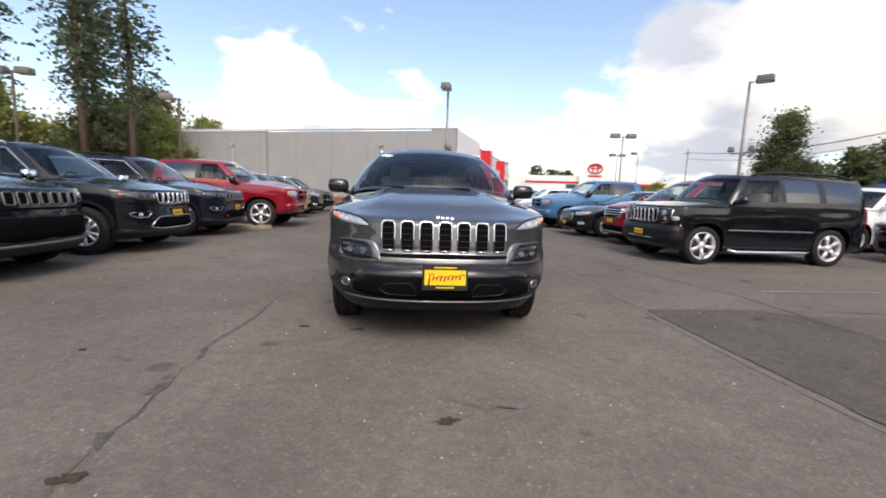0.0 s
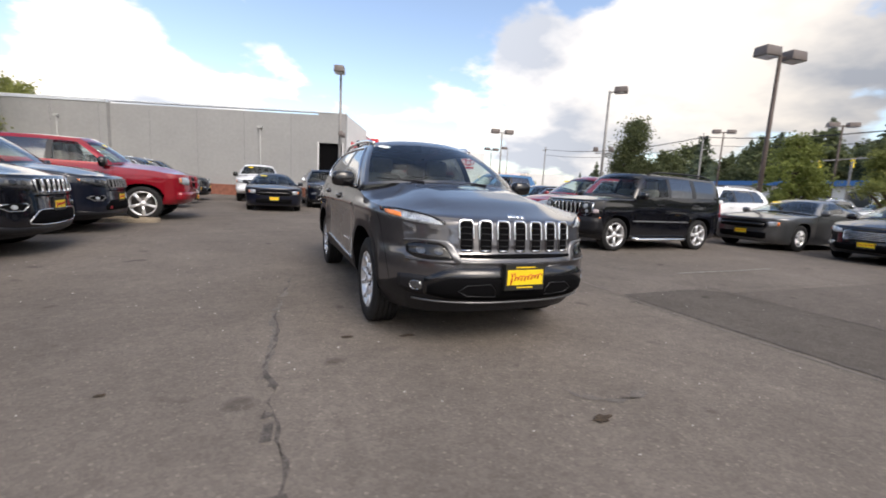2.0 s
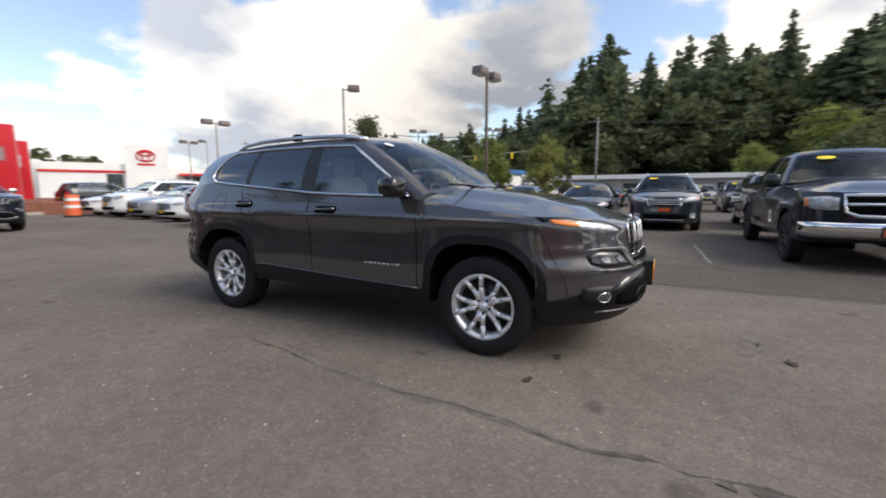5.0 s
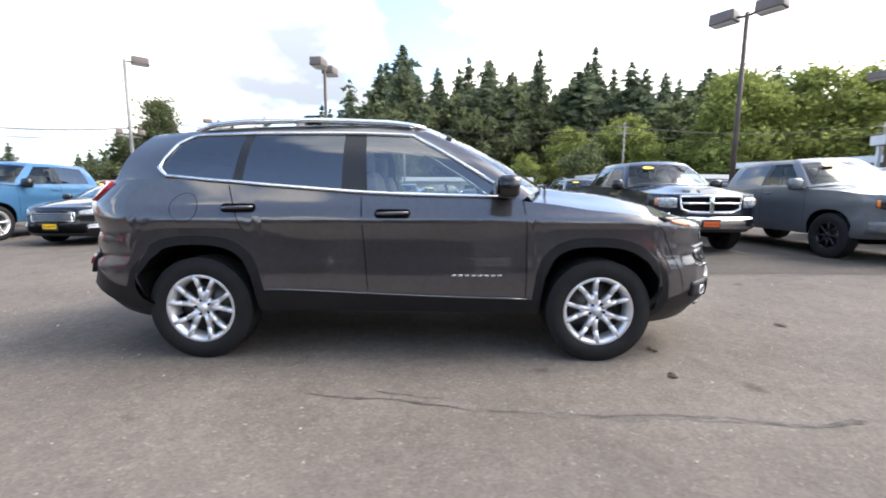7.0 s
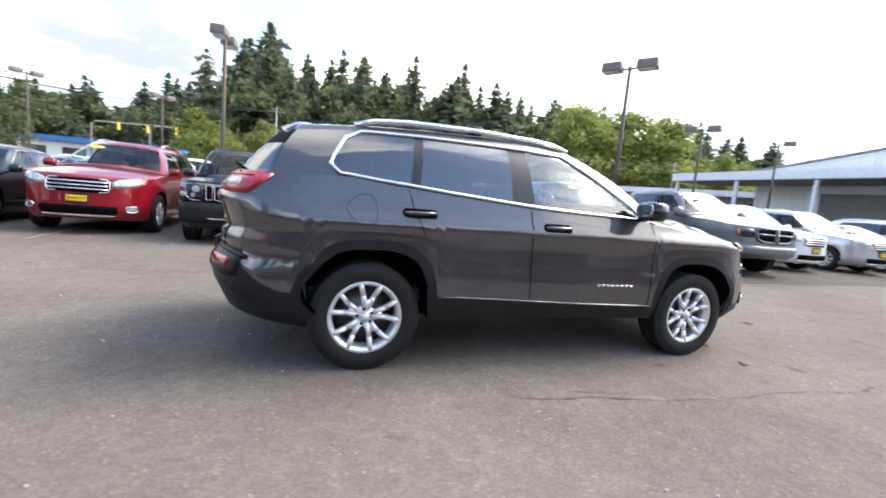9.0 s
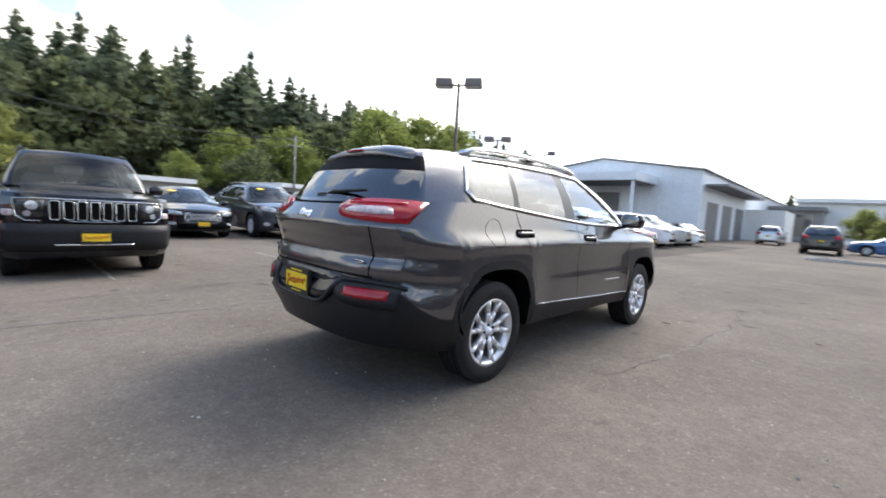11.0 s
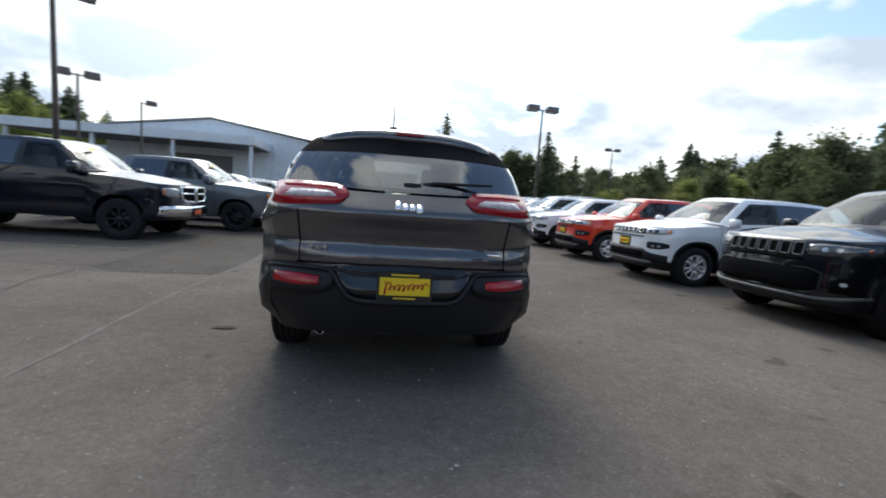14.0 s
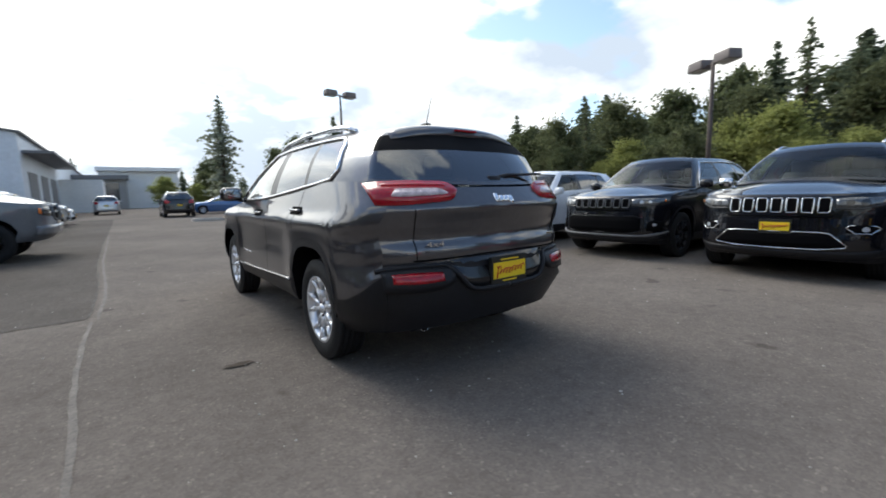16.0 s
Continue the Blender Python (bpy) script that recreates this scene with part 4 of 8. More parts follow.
def hero():
    s = CHEROKEE
    root = new("suv")
    tagged(root, "dark metallic grey SUV with black cladding and chrome grille frames", "car")
    S = Shell(s)
    P = PAINT["granite"]
    skin(S, root, P)
    greenhouse(S, root, P)
    fit_wheels(root, s, wheel_meshes(s["R"], 0.232, 0.225, (5, "vee"), M_ALLOY))
    seams(S, root, [(0.85, 0.86, 0.45), (-0.20, -0.24, 0.50), (-1.02, -1.14, 0.90)])
    seams(S, root, [(1.93, 1.80, 0.46)], width=0.004)
    cabin(root, s)
    # front: lamps, grille, bumper
    jeep_grille(root, S, 7, 0.722, 0.930, 0.465, M_CHROME, gap=0.50, lower=P)
    lamp = patch(S.front, [(0.545, 0.892, 0.902), (0.62, 0.893, 0.940), (0.72, 0.905, 0.962), (0.80, 0.925, 0.973), (0.855, 0.946, 0.973)], 0.007, centre=CORE)
    a, b = both("headlight", lamp, M_LENS, root, "slim clear headlight")
    amb = patch(S.front, [(0.775, 0.928, 0.956), (0.815, 0.934, 0.966), (0.85, 0.948, 0.970)], 0.0105, centre=CORE, n=8)
    part("amber_lens", mesh_of("amber_lens", *amb), M_AMBER, a)
    part("amber_lens", mesh_of("amber_lens", *mirrored(amb)), M_AMBER, b)
    brow = patch(S.front, [(0.53, 0.895, 0.912), (0.62, 0.944, 0.953), (0.72, 0.965, 0.974), (0.80, 0.976, 0.984), (0.87, 0.955, 0.986)], 0.010, centre=CORE)
    both("headlight_rim", brow, M_GLOSSBLACK, root)
    pod_cols = [(0.495, 0.668, 0.690), (0.53, 0.662, 0.752), (0.60, 0.658, 0.770), (0.70, 0.664, 0.770), (0.755, 0.69, 0.745)]
    both("lamp_pod", patch(S.front, pod_cols, 0.004, centre=CORE), M_GLOSSBLACK, root, "smoked lower lamp")
    blade = [(0.447, 0.652, 0.664), (0.462, 0.650, 0.725), (0.484, 0.654, 0.768), (0.505, 0.690, 0.784), (0.53, 0.748, 0.790), (0.58, 0.777, 0.792), (0.68, 0.783, 0.792), (0.76, 0.776, 0.783)]
    both("pod_wing", patch(S.front, blade, 0.013, 0.02, centre=CORE, n=30), M_BLADE, root, "satin grey blade round the lower lamp")
    both("pod_lip", tube([S.front(y, 0.652 + 0.02 * max(0, y - 0.66)) + Vector((0.008, 0, 0)) for y in np.linspace(0.45, 0.765, 14)], 0.005, 6), P, root)
    for y in (0.575, 0.675):
        both("lamp_lens", plate_fill(S.front, rounded(y, 0.715, 0.052, 0.048, 0.023), 0.010), M_DIMLENS, root)
    fog = rounded(0.705, 0.478, 0.058, 0.056, 0.027)
    both("fog_lamp", plate_fill(S.front, fog, 0.012), M_DIMLENS, root)
    both("fog_ring", ring(S.front, rounded(0.705, 0.478, 0.068, 0.065, 0.032), 0.004, 0.013), M_CHROME, root)
    both("fog_surround", patch(S.front, [(0.50, 0.47, 0.52), (0.60, 0.425, 0.545), (0.72, 0.42, 0.55), (0.80, 0.45, 0.54)], 0.007, centre=CORE), M_CLAD, root)
    part("bumper_insert", mesh_of("bumper_insert", *patch(S.front, [(-0.66, 0.43, 0.54), (-0.50, 0.40, 0.612), (0, 0.392, 0.622), (0.50, 0.40, 0.612), (0.66, 0.43, 0.54)], 0.014, centre=CORE, n=26)), M_GLOSSBLACK, root)
    part("lower_intake", mesh_of("lower_intake", *patch(S.front, [(-0.64, 0.43, 0.49), (-0.48, 0.405, 0.548), (0, 0.40, 0.555), (0.48, 0.405, 0.548), (0.64, 0.43, 0.49)], 0.018, centre=CORE, n=24)), M_DARK, root)
    poly = [(0.20, 0.42), (0.40, 0.425), (0.46, 0.46), (0.40, 0.505), (0.24, 0.515), (0.20, 0.47)]
    both("intake_vane", ring(S.front, poly, 0.009, 0.024), M_CLAD, root)
    part("bumper_crease", mesh_of("bumper_crease", *patch(S.front, [(-0.70, 0.640, 0.655), (-0.4, 0.640, 0.664), (0, 0.638, 0.666), (0.4, 0.640, 0.664), (0.70, 0.640, 0.655)], 0.010, centre=CORE, n=28)), PAINT["granite"], root)
    part("grille_gap", mesh_of("grille_gap", *patch(S.front, [(-0.50, 0.685, 0.70), (0, 0.682, 0.71), (0.50, 0.685, 0.70)], 0.009, centre=CORE, n=24)), M_DARK, root)
    lip = [S.front(y, 0.375) + Vector((0.012, 0, 0)) for y in np.linspace(-0.72, 0.72, 25)]
    part("chin_strip", mesh_of("chin_strip", *tube(lip, 0.007, 6)), M_BLADE, root)
    number_plate(root, S.front, 0.562, off=0.03, w=0.315, h=0.178)
    badge(root, S.front, 0.0, 0.965, 0.135, 0.026)
    # flanks
    mirror(root, S, 0.74, 1.155, M_GLOSSBLACK, (0.15, 0.215, 0.145), 0.135)
    # flat dark fills paint the shade of the hollows behind the handles
    for X, z in ((-0.03, 1.012), (-1.05, 1.045)):
        both("handle_cup", plate_fill(S.side, rounded(X, z - 0.006, 0.235, 0.058, 0.028), 0.0022), M_DARK, root)
    handles(root, S, [(-0.03, 1.015), (-1.05, 1.048)], P)
    sill_line = [S.side(x, S.clad(x) + 0.006) + Vector((0, 0.004, 0)) for x in np.linspace(-0.88, 0.86, 14)]
    both("sill_trim", tube(sill_line, 0.011, 6, flat=0.7), P, root)
    bars = [soft_block(0.030, 0.006, 0.015, S.side(0.375 + 0.043 * k, 0.600) + Vector((0, 0.003, 0))) for k in range(8)]
    both("name_badge", join(*bars), M_CHROME, root)
    fl = rounded(-1.42, 1.04, 0.19, 0.19, 0.09, 5)
    part("fuel_flap", mesh_of("fuel_flap", *mirrored(ring(S.side, fl, 0.0028, 0.002, 0.01))), M_DARK, root)
    rail = [(0.17, 0.572, 1.590), (0.05, 0.585, 1.615), (-0.1, 0.59, 1.630), (-0.6, 0.60, 1.645), (-1.1, 0.595, 1.635), (-1.33, 0.585, 1.615), (-1.46, 0.575, 1.575)]
    rails(root, rail, M_CHROME)
    both("rail_foot", soft_block(0.12, 0.03, 0.07, (-0.62, 0.598, 1.645)), M_GLOSSBLACK, root)
    # rear
    ys = np.linspace(-0.535, 0.535, 17)
    V, F = [], []
    for y in ys:
        k = 1 - (abs(y) / 0.57) ** 3.0
        z = 1.522 + 0.074 * k
        xt, xe = -1.72, -1.86 - 0.085 * k
        V += [Vector((xt, y * 0.96, z + 0.012)), Vector(((xt + xe) / 2, y, z + 0.004)), Vector((xe, y * 1.02, z - 0.045)), Vector((xe + 0.022, y * 1.02, z - 0.105)), Vector((xt - 0.05, y * 0.98, z - 0.08))]
    n = len(ys)
    for i in range(n - 1):
        for k in range(5):
            q = (k + 1) % 5
            F.append((i * 5 + k, (i + 1) * 5 + k, (i + 1) * 5 + q, i * 5 + q))
    F += [(0, 1, 2, 3, 4), tuple((n - 1) * 5 + k for k in (4, 3, 2, 1, 0))]
    part("spoiler", mesh_of("spoiler", V, F), P, root)
    part("brake_light", mesh_of("brake_light", *box_piece(-1.955, -1.93, -0.09, 0.09, 1.548, 1.560), smooth=False), M_REDLENS, root)
    tail = patch(S.rear, [(0.335, 1.150, 1.160), (0.372, 1.112, 1.192), (0.41, 1.098, 1.204), (0.50, 1.090, 1.208), (0.62, 1.082, 1.212), (0.72, 1.078, 1.210), (0.785, 1.080, 1.202)], 0.012, 0.03, rows=2, centre=CORE, n=24)
    a, b = both("tail_light", tail, M_REDLENS, root, "red tail light")
    pale = patch(S.rear, [(0.405, 1.133, 1.137), (0.43, 1.127, 1.154), (0.455, 1.125, 1.162), (0.56, 1.121, 1.164), (0.66, 1.119, 1.163), (0.69, 1.121, 1.142), (0.70, 1.122, 1.126)], 0.0145, 0.006, rows=1, centre=CORE, n=24)
    rim_ = patch(S.rear, [(0.40, 1.180, 1.183), (0.45, 1.181, 1.191), (0.60, 1.184, 1.195), (0.72, 1.184, 1.194)], 0.0150, 0.006, rows=1, centre=CORE, n=14)
    both("light_guide", rim_, M_PINKLENS, root)
    part("pale_lens", mesh_of("pale_lens", *pale), M_PALELENS, a)
    part("pale_lens", mesh_of("pale_lens", *mirrored(pale)), M_PALELENS, b)
    both("rear_reflector", patch(S.rear, [(0.475, 0.640, 0.678), (0.60, 0.631, 0.682), (0.735, 0.636, 0.680)], 0.022, centre=CORE), M_REDLENS, root, "red rear reflector")
    step_line = [(0.80, 0.704), (0.74, 0.716), (0.60, 0.726), (0.45, 0.726), (0.41, 0.710), (0.37, 0.66), (0.33, 0.603), (0.29, 0.575), (0.22, 0.564), (0.10, 0.562), (0.0, 0.562)]
    f = table([(a, b) for a, b in step_line])
    both("bumper_edge", tube([S.rear(y, f(y)) + Vector((-0.010, 0, 0)) for y in np.linspace(0.0, 0.80, 40)], 0.016, 6), M_CLAD, root)
    both("bumper_arm", patch(S.rear, [(0.40, 0.64, 0.708), (0.46, 0.60, 0.720), (0.60, 0.585, 0.724), (0.78, 0.585, 0.712)], 0.014, centre=CORE), M_CLAD, root)
    part("plate_recess", mesh_of("plate_recess", *patch(S.rear, [(-0.40, 0.71, 0.748), (-0.31, 0.593, 0.754), (-0.22, 0.577, 0.756), (0.22, 0.577, 0.756), (0.31, 0.593, 0.754), (0.40, 0.71, 0.748)], 0.009, centre=CORE, n=20)), M_GLOSSBLACK, root)
    part("tailgate_gap", mesh_of("tailgate_gap", *patch(S.rear, [(-0.62, 0.752, 0.760), (0, 0.764, 0.772), (0.62, 0.752, 0.760)], 0.002, 0.01, rows=1, centre=CORE, n=24)), M_DARK, root)
    gap = [S.rear(0.60 + 0.02 * t, 0.76 + 0.40 * t) + Vector((-0.0015, 0.001, 0)) for t in np.linspace(0, 1, 8)]
    both("tailgate_gap", tube(gap, 0.0035, 4), M_DARK, root)
    number_plate(root, S.rear, 0.657, front=False, w=0.31, h=0.17, off=0.006)
    badge(root, S.rear, 0.0, 1.10, 0.16, 0.05, front=False)
    txt = bpy.data.curves.new("drive_badge", "FONT")
    txt.body, txt.size, txt.extrude, txt.align_x = "4x4", 0.046, 0.003, "CENTER"
    ob = new("drive_badge", txt)
    ob.parent, ob["label"] = root, "chrome 4x4 lettering"
    p = S.rear(0.50, 0.83)
    ob.matrix_basis = Matrix.Translation((p.x - 0.008, 0.50, 0.836)) @ pose(0, 0, 0, 90, 0, -90 - 9) @ Matrix.Diagonal((1.7, 1.0, 1.0, 1.0))
    txt.materials.append(M_CHROME)
    bars = [soft_block(0.006, 0.10, 0.018, S.rear(-0.53, 0.842) + Vector((-0.004, 0, 0)))]
    part("trim_badge", mesh_of("trim_badge", *join(*bars)), M_CHROME, root)
    ex = moved(lathe([(0.030, -0.09), (0.034, 0.0), (0.029, 0.002), (0.026, -0.08)], 20), Matrix.Translation((-2.10, 0.49, 0.325)) @ pose(0, 0, 0, 0, 0, 90))
    part("exhaust", mesh_of("exhaust", *ex), M_CHROME, root)
    part("antenna", mesh_of("antenna", *join(tube([(-1.62, 0.10, 1.62), (-1.70, 0.10, 1.81)], [0.004, 0.002], 6), soft_block(0.08, 0.05, 0.03, (-1.62, 0.10, 1.63)))), M_INK, root)
    arm = [(-2.17, -0.05, 1.225), (-2.19, -0.15, 1.25), (-2.175, -0.50, 1.262)]
    part("rear_wiper", mesh_of("rear_wiper", *join(tube(arm, [0.022, 0.014, 0.008], 6), soft_block(0.06, 0.11, 0.05, (-2.18, -0.02, 1.22)))), M_CLAD, root)
    for y in (0.35, -0.30):
        part("wiper", mesh_of("wiper", *tube([(1.075, y, 1.190), (1.055, y - 0.22, 1.200), (1.03, y - 0.44, 1.206)], [0.012, 0.008, 0.006], 5)), M_CLAD, root)
    sticker(root, 0.34, -0.50, 1.545, 0, -58, 0, M_PAPER, 0.14, 0.05)
    return root


jeep = hero()
jeep.matrix_basis = pose(0, 0, 0, 0, 0, -90)

# ---- parked vehicles: one prototype a kind, then copies ----


def spec(wb, R, W, xF, xR, hood, cowl, belt, sill=0.26, fs=0.07, rs=0.06, corner=(0.75, 2.8, 0.5, 3.0), shoulder=0.035, clad=0.0, cladmat=None,
         seams_=None, pickup=False, crown=0.08, track=None, archh=None, **kw):
    hw = W / 2
    zs, zb = sill, belt[0]
    zh = hood[0]
    Z = [(zs - 0.08, hw - 0.10, xF - 0.22, xR + 0.35), (zs + 0.08, hw - 0.03, xF - 0.03, xR + 0.05), (zs + 0.20, hw - 0.022, xF, xR),
         ((zs + zb) / 2 - 0.04, hw - 0.016, xF - fs * 0.2, xR + 0.01), (zb - 0.24, hw, xF - fs * 0.5, xR + rs * 0.4), (zb - 0.12, hw - 0.012, xF - fs, xR + rs * 0.7),
         (zb, hw - shoulder, xF - fs * 1.6, xR + rs), (zb + 0.12, hw - shoulder - 0.05, xF - fs * 2.5, xR + rs * 1.6)]
    Z = sorted(Z)
    Z = [Z[0]] + [b for a, b in zip(Z, Z[1:]) if b[0] - a[0] > 0.01]
    top = [(xF, zh), (xF - 0.35, zh + 0.02), ((xF + cowl) / 2, (zh + hood[1]) / 2 + 0.01), (cowl, hood[1]), (cowl - 0.15, belt[0]), (-wb / 2, belt[1])]
    top += kw.pop("top", [(xR + 0.3, belt[1] + 0.01), (xR, belt[1] - 0.02)])
    a = wb / 2
    d = dict(wb=wb, R=R, track=track or hw - 0.125, floor=sill + 0.02, rows=13, step=0.16, Z=Z, corner=corner, flare=kw.pop("flare", 0.012),
             top=top, sill=[(xR, sill + 0.10), (xR + 0.35, sill), (xF - 0.3, sill - 0.02), (xF, sill + 0.01)],
             clad=[(xR, sill + 0.02 + clad * 1.3), (0, sill + 0.02 + clad), (xF, sill + 0.02 + clad * 1.1)],
             arch=(R + 0.055, archh or R * 0.18 + R, kw.pop("archp", 2.6)), cladw=0.045 if clad else 0.0, cladmat=cladmat,
             seams=seams_ or [a + R + 0.12, cowl + 0.02, -0.10, -a + 0.10, xR + 0.42],
             panels=["front_bumper", "front_wing", "front_door", "rear_door", "rear_wing", "tailgate"],
             cowl=cowl, crown=[(xF, 0.02), (xF - 0.3, crown * 0.8), ((xF + cowl) / 2, crown), (cowl, crown * 0.9)], qs=(0, 0.1, 0.2, 0.3, 0.4, 0.5, 0.6, 0.7, 0.78, 0.85))
    d.update(kw)
    return d


def house(cowl, belt0, screen_dx, top_front, roof_z, roof_hw, rear_x, side, back, bright=False, rise=0.05, drop=0.05, win=(0.06, 0.84), backhi=None, mats=None):
    h = dict(screen=(cowl + screen_dx, belt0 + 0.07), A=(cowl, 0.05, 0.03), Atop=(top_front, roof_hw - 0.02, roof_z - 0.02), front=top_front + 0.10, rise=rise,
             edge=[(top_front, roof_hw - 0.02, roof_z - 0.02), ((top_front + rear_x) / 2, roof_hw, roof_z), (rear_x, roof_hw - 0.03, roof_z - drop)],
             side=side, back=back, v=[0, win[0], 0.3, 0.55, win[1], 1.0], win=win, bulge=0.022, bright=bright, inset=0.012)
    if backhi:
        h["backhi"] = backhi
    h["mats"] = dict({"windscreen": M_GLASSFAR, "front_window": M_GLASSFAR}, **(mats or {}))
    return h


GRAND = spec(2.915, 0.372, 1.94, 2.36, -2.46, (1.025, 1.13), 0.98, (1.15, 1.22), fs=0.07, corner=(0.72, 3.0, 0.5, 3.2), clad=0.10, cladmat=M_CLAD, crown=0.075,
             bulge=lambda x, y: 0.022 / (1 + math.exp((abs(y) - 0.44) / 0.025)) * max(0.0, min(1.0, (2.25 - x) / 0.5)))
GRAND["house"] = house(0.98, 1.14, 0.16, 0.30, 1.70, 0.62, -1.95,
                       [(0.88, 0.14, "front_window"), (-0.20, -0.24, "b_pillar"), (-0.32, -0.33, "rear_window"), (-1.20, -1.16, "c_pillar"), (-1.28, -1.22, "quarter_window"),
                        (-1.95, -1.62, "d_pillar"), (-2.18, -1.98, "back_window")], (-2.34, 1.22, -2.05), bright=True, backhi=0.7)
GRAND["cabin"] = (0.80, 0.05, -0.85, 0.68, -2.0)
COMPASS = spec(2.636, 0.345, 1.82, 2.13, -2.22, (0.985, 1.07), 0.90, (1.09, 1.16), fs=0.06, corner=(0.66, 2.9, 0.5, 3.0), clad=0.12, cladmat=M_CLAD, crown=0.07,
               bulge=lambda x, y: 0.018 / (1 + math.exp((abs(y) - 0.40) / 0.025)) * max(0.0, min(1.0, (2.05 - x) / 0.5)))
COMPASS["house"] = house(0.90, 1.08, 0.15, 0.22, 1.60, 0.58, -1.75,
                         [(0.80, 0.08, "front_window"), (-0.20, -0.22, "b_pillar"), (-0.30, -0.31, "rear_window"), (-1.10, -1.05, "c_pillar"), (-1.16, -1.10, "quarter_window"),
                          (-1.55, -1.40, "d_pillar"), (-1.98, -1.78, "back_window")], (-2.12, 1.16, -1.86), bright=False, backhi=0.7)
COMPASS["cabin"] = (0.70, 0.0, -0.80, 0.64, -1.8)
LIBERTY = spec(2.694, 0.358, 1.77, 2.05, -2.22, (1.08, 1.14), 0.86, (1.16, 1.20), fs=0.03, rs=0.03, corner=(0.34, 3.2, 0.25, 3.5), shoulder=0.03, clad=0.0, crown=0.05, flare=0.03)
LIBERTY["house"] = house(0.86, 1.16, 0.07, 0.42, 1.715, 0.64, -2.0,
                         [(0.80, 0.34, "front_window"), (-0.22, -0.24, "b_pillar"), (-0.32, -0.33, "rear_window"), (-1.05, -1.02, "c_pillar"), (-1.20, -1.17, "quarter_window"),
                          (-1.98, -1.93, "d_pillar"), (-2.10, -2.04, "back_window")], (-2.19, 1.20, -2.10), rise=0.04, drop=0.02)
LIBERTY["cabin"] = (0.72, 0.1, -0.75, 0.72, -1.9)
SUV = spec(2.86, 0.365, 1.92, 2.34, -2.38, (1.0, 1.10), 1.02, (1.13, 1.21), fs=0.09, corner=(0.8, 2.7, 0.5, 3.0), crown=0.09)
SUV["house"] = house(1.02, 1.13, 0.18, 0.22, 1.70, 0.60, -1.9,
                     [(0.92, 0.06, "front_window"), (-0.15, -0.20, "b_pillar"), (-0.27, -0.29, "rear_window"), (-1.15, -1.10, "c_pillar"), (-1.23, -1.16, "quarter_window"),
                      (-1.85, -1.58, "d_pillar"), (-2.10, -1.92, "back_window")], (-2.26, 1.21, -1.98), bright=True, backhi=0.75)
SUV["cabin"] = (0.85, 0.05, -0.85, 0.68, -2.0)
SEDAN = spec(2.80, 0.332, 1.86, 2.36, -2.45, (0.80, 0.93), 0.95, (0.95, 1.02), sill=0.20, fs=0.10, rs=0.06, corner=(0.85, 2.6, 0.7, 2.7), crown=0.09, shoulder=0.045,
             top=[(-1.72, 1.01), (-2.2, 0.99), (-2.45, 0.95)], deck=-1.72, deckcrown=[(-2.45, 0.01), (-2.2, 0.05), (-1.72, 0.05)])
SEDAN["house"] = house(0.95, 0.95, 0.16, -0.02, 1.42, 0.54, -1.15,
                       [(0.84, -0.14, "front_window"), (-0.18, -0.30, "b_pillar"), (-0.26, -0.35, "rear_window"), (-1.10, -0.92, "c_pillar"), (-1.15, -0.96, "quarter_window"),
                        (-1.38, -1.05, "d_pillar"), (-1.66, -1.12, "back_window")], (-1.86, 1.05, -1.20), bright=True)
SEDAN["cabin"] = (0.72, 0.0, -0.80, 0.50, -1.5)
COUPE = spec(2.80, 0.345, 1.90, 2.34, -2.40, (0.84, 0.94), 0.72, (0.96, 1.03), sill=0.20, fs=-0.02, rs=0.05, corner=(0.5, 2.8, 0.5, 3.0), crown=0.07, shoulder=0.05, flare=0.03,
             top=[(-1.75, 1.02), (-2.2, 1.02), (-2.40, 0.99)], deck=-1.75, deckcrown=[(-2.40, 0.01), (-2.2, 0.04), (-1.75, 0.04)])
COUPE["house"] = house(0.72, 0.96, 0.14, -0.12, 1.36, 0.54, -1.05,
                       [(0.62, -0.22, "front_window"), (-0.62, -0.62, "b_pillar"), (-0.72, -0.68, "rear_window"), (-1.20, -0.95, "c_pillar"), (-1.24, -0.98, "d_pillar"),
                        (-1.66, -1.02, "back_window")], (-1.86, 1.06, -1.10))
COUPE["cabin"] = (0.52, -0.25, -0.95, 0.46, -1.5)
TRUCK = spec(3.57, 0.405, 2.02, 2.76, -3.05, (1.13, 1.25), 1.22, (1.28, 1.32), sill=0.42, fs=0.05, rs=0.01, corner=(0.42, 3.0, 0.12, 3.0), crown=0.09, shoulder=0.03, flare=0.03,
             bulge=lambda x, y: 0.035 / (1 + math.exp((abs(y) - 0.48) / 0.03)) * max(0.0, min(1.0, (2.7 - x) / 0.4)), seams_=[2.40, 1.24, 0.10, -1.10, -2.95], top=[(-1.1, 1.32), (-1.2, 1.33), (-3.05, 1.33)])
TRUCK["panels"] = ["front_bumper", "front_wing", "front_door", "rear_door", "bed_side", "tailgate"]
TRUCK["house"] = house(1.22, 1.28, 0.16, 0.55, 1.86, 0.68, -0.95,
                       [(1.12, 0.40, "front_window"), (0.12, 0.10, "b_pillar"), (0.0, 0.0, "rear_window"), (-0.85, -0.82, "d_pillar"), (-1.12, -1.02, "back_window")],
                       (-1.18, 1.32, -1.06), rise=0.05, drop=0.02)
TRUCK["cabin"] = (1.05, 0.35, -0.55, 0.88, -1.05)


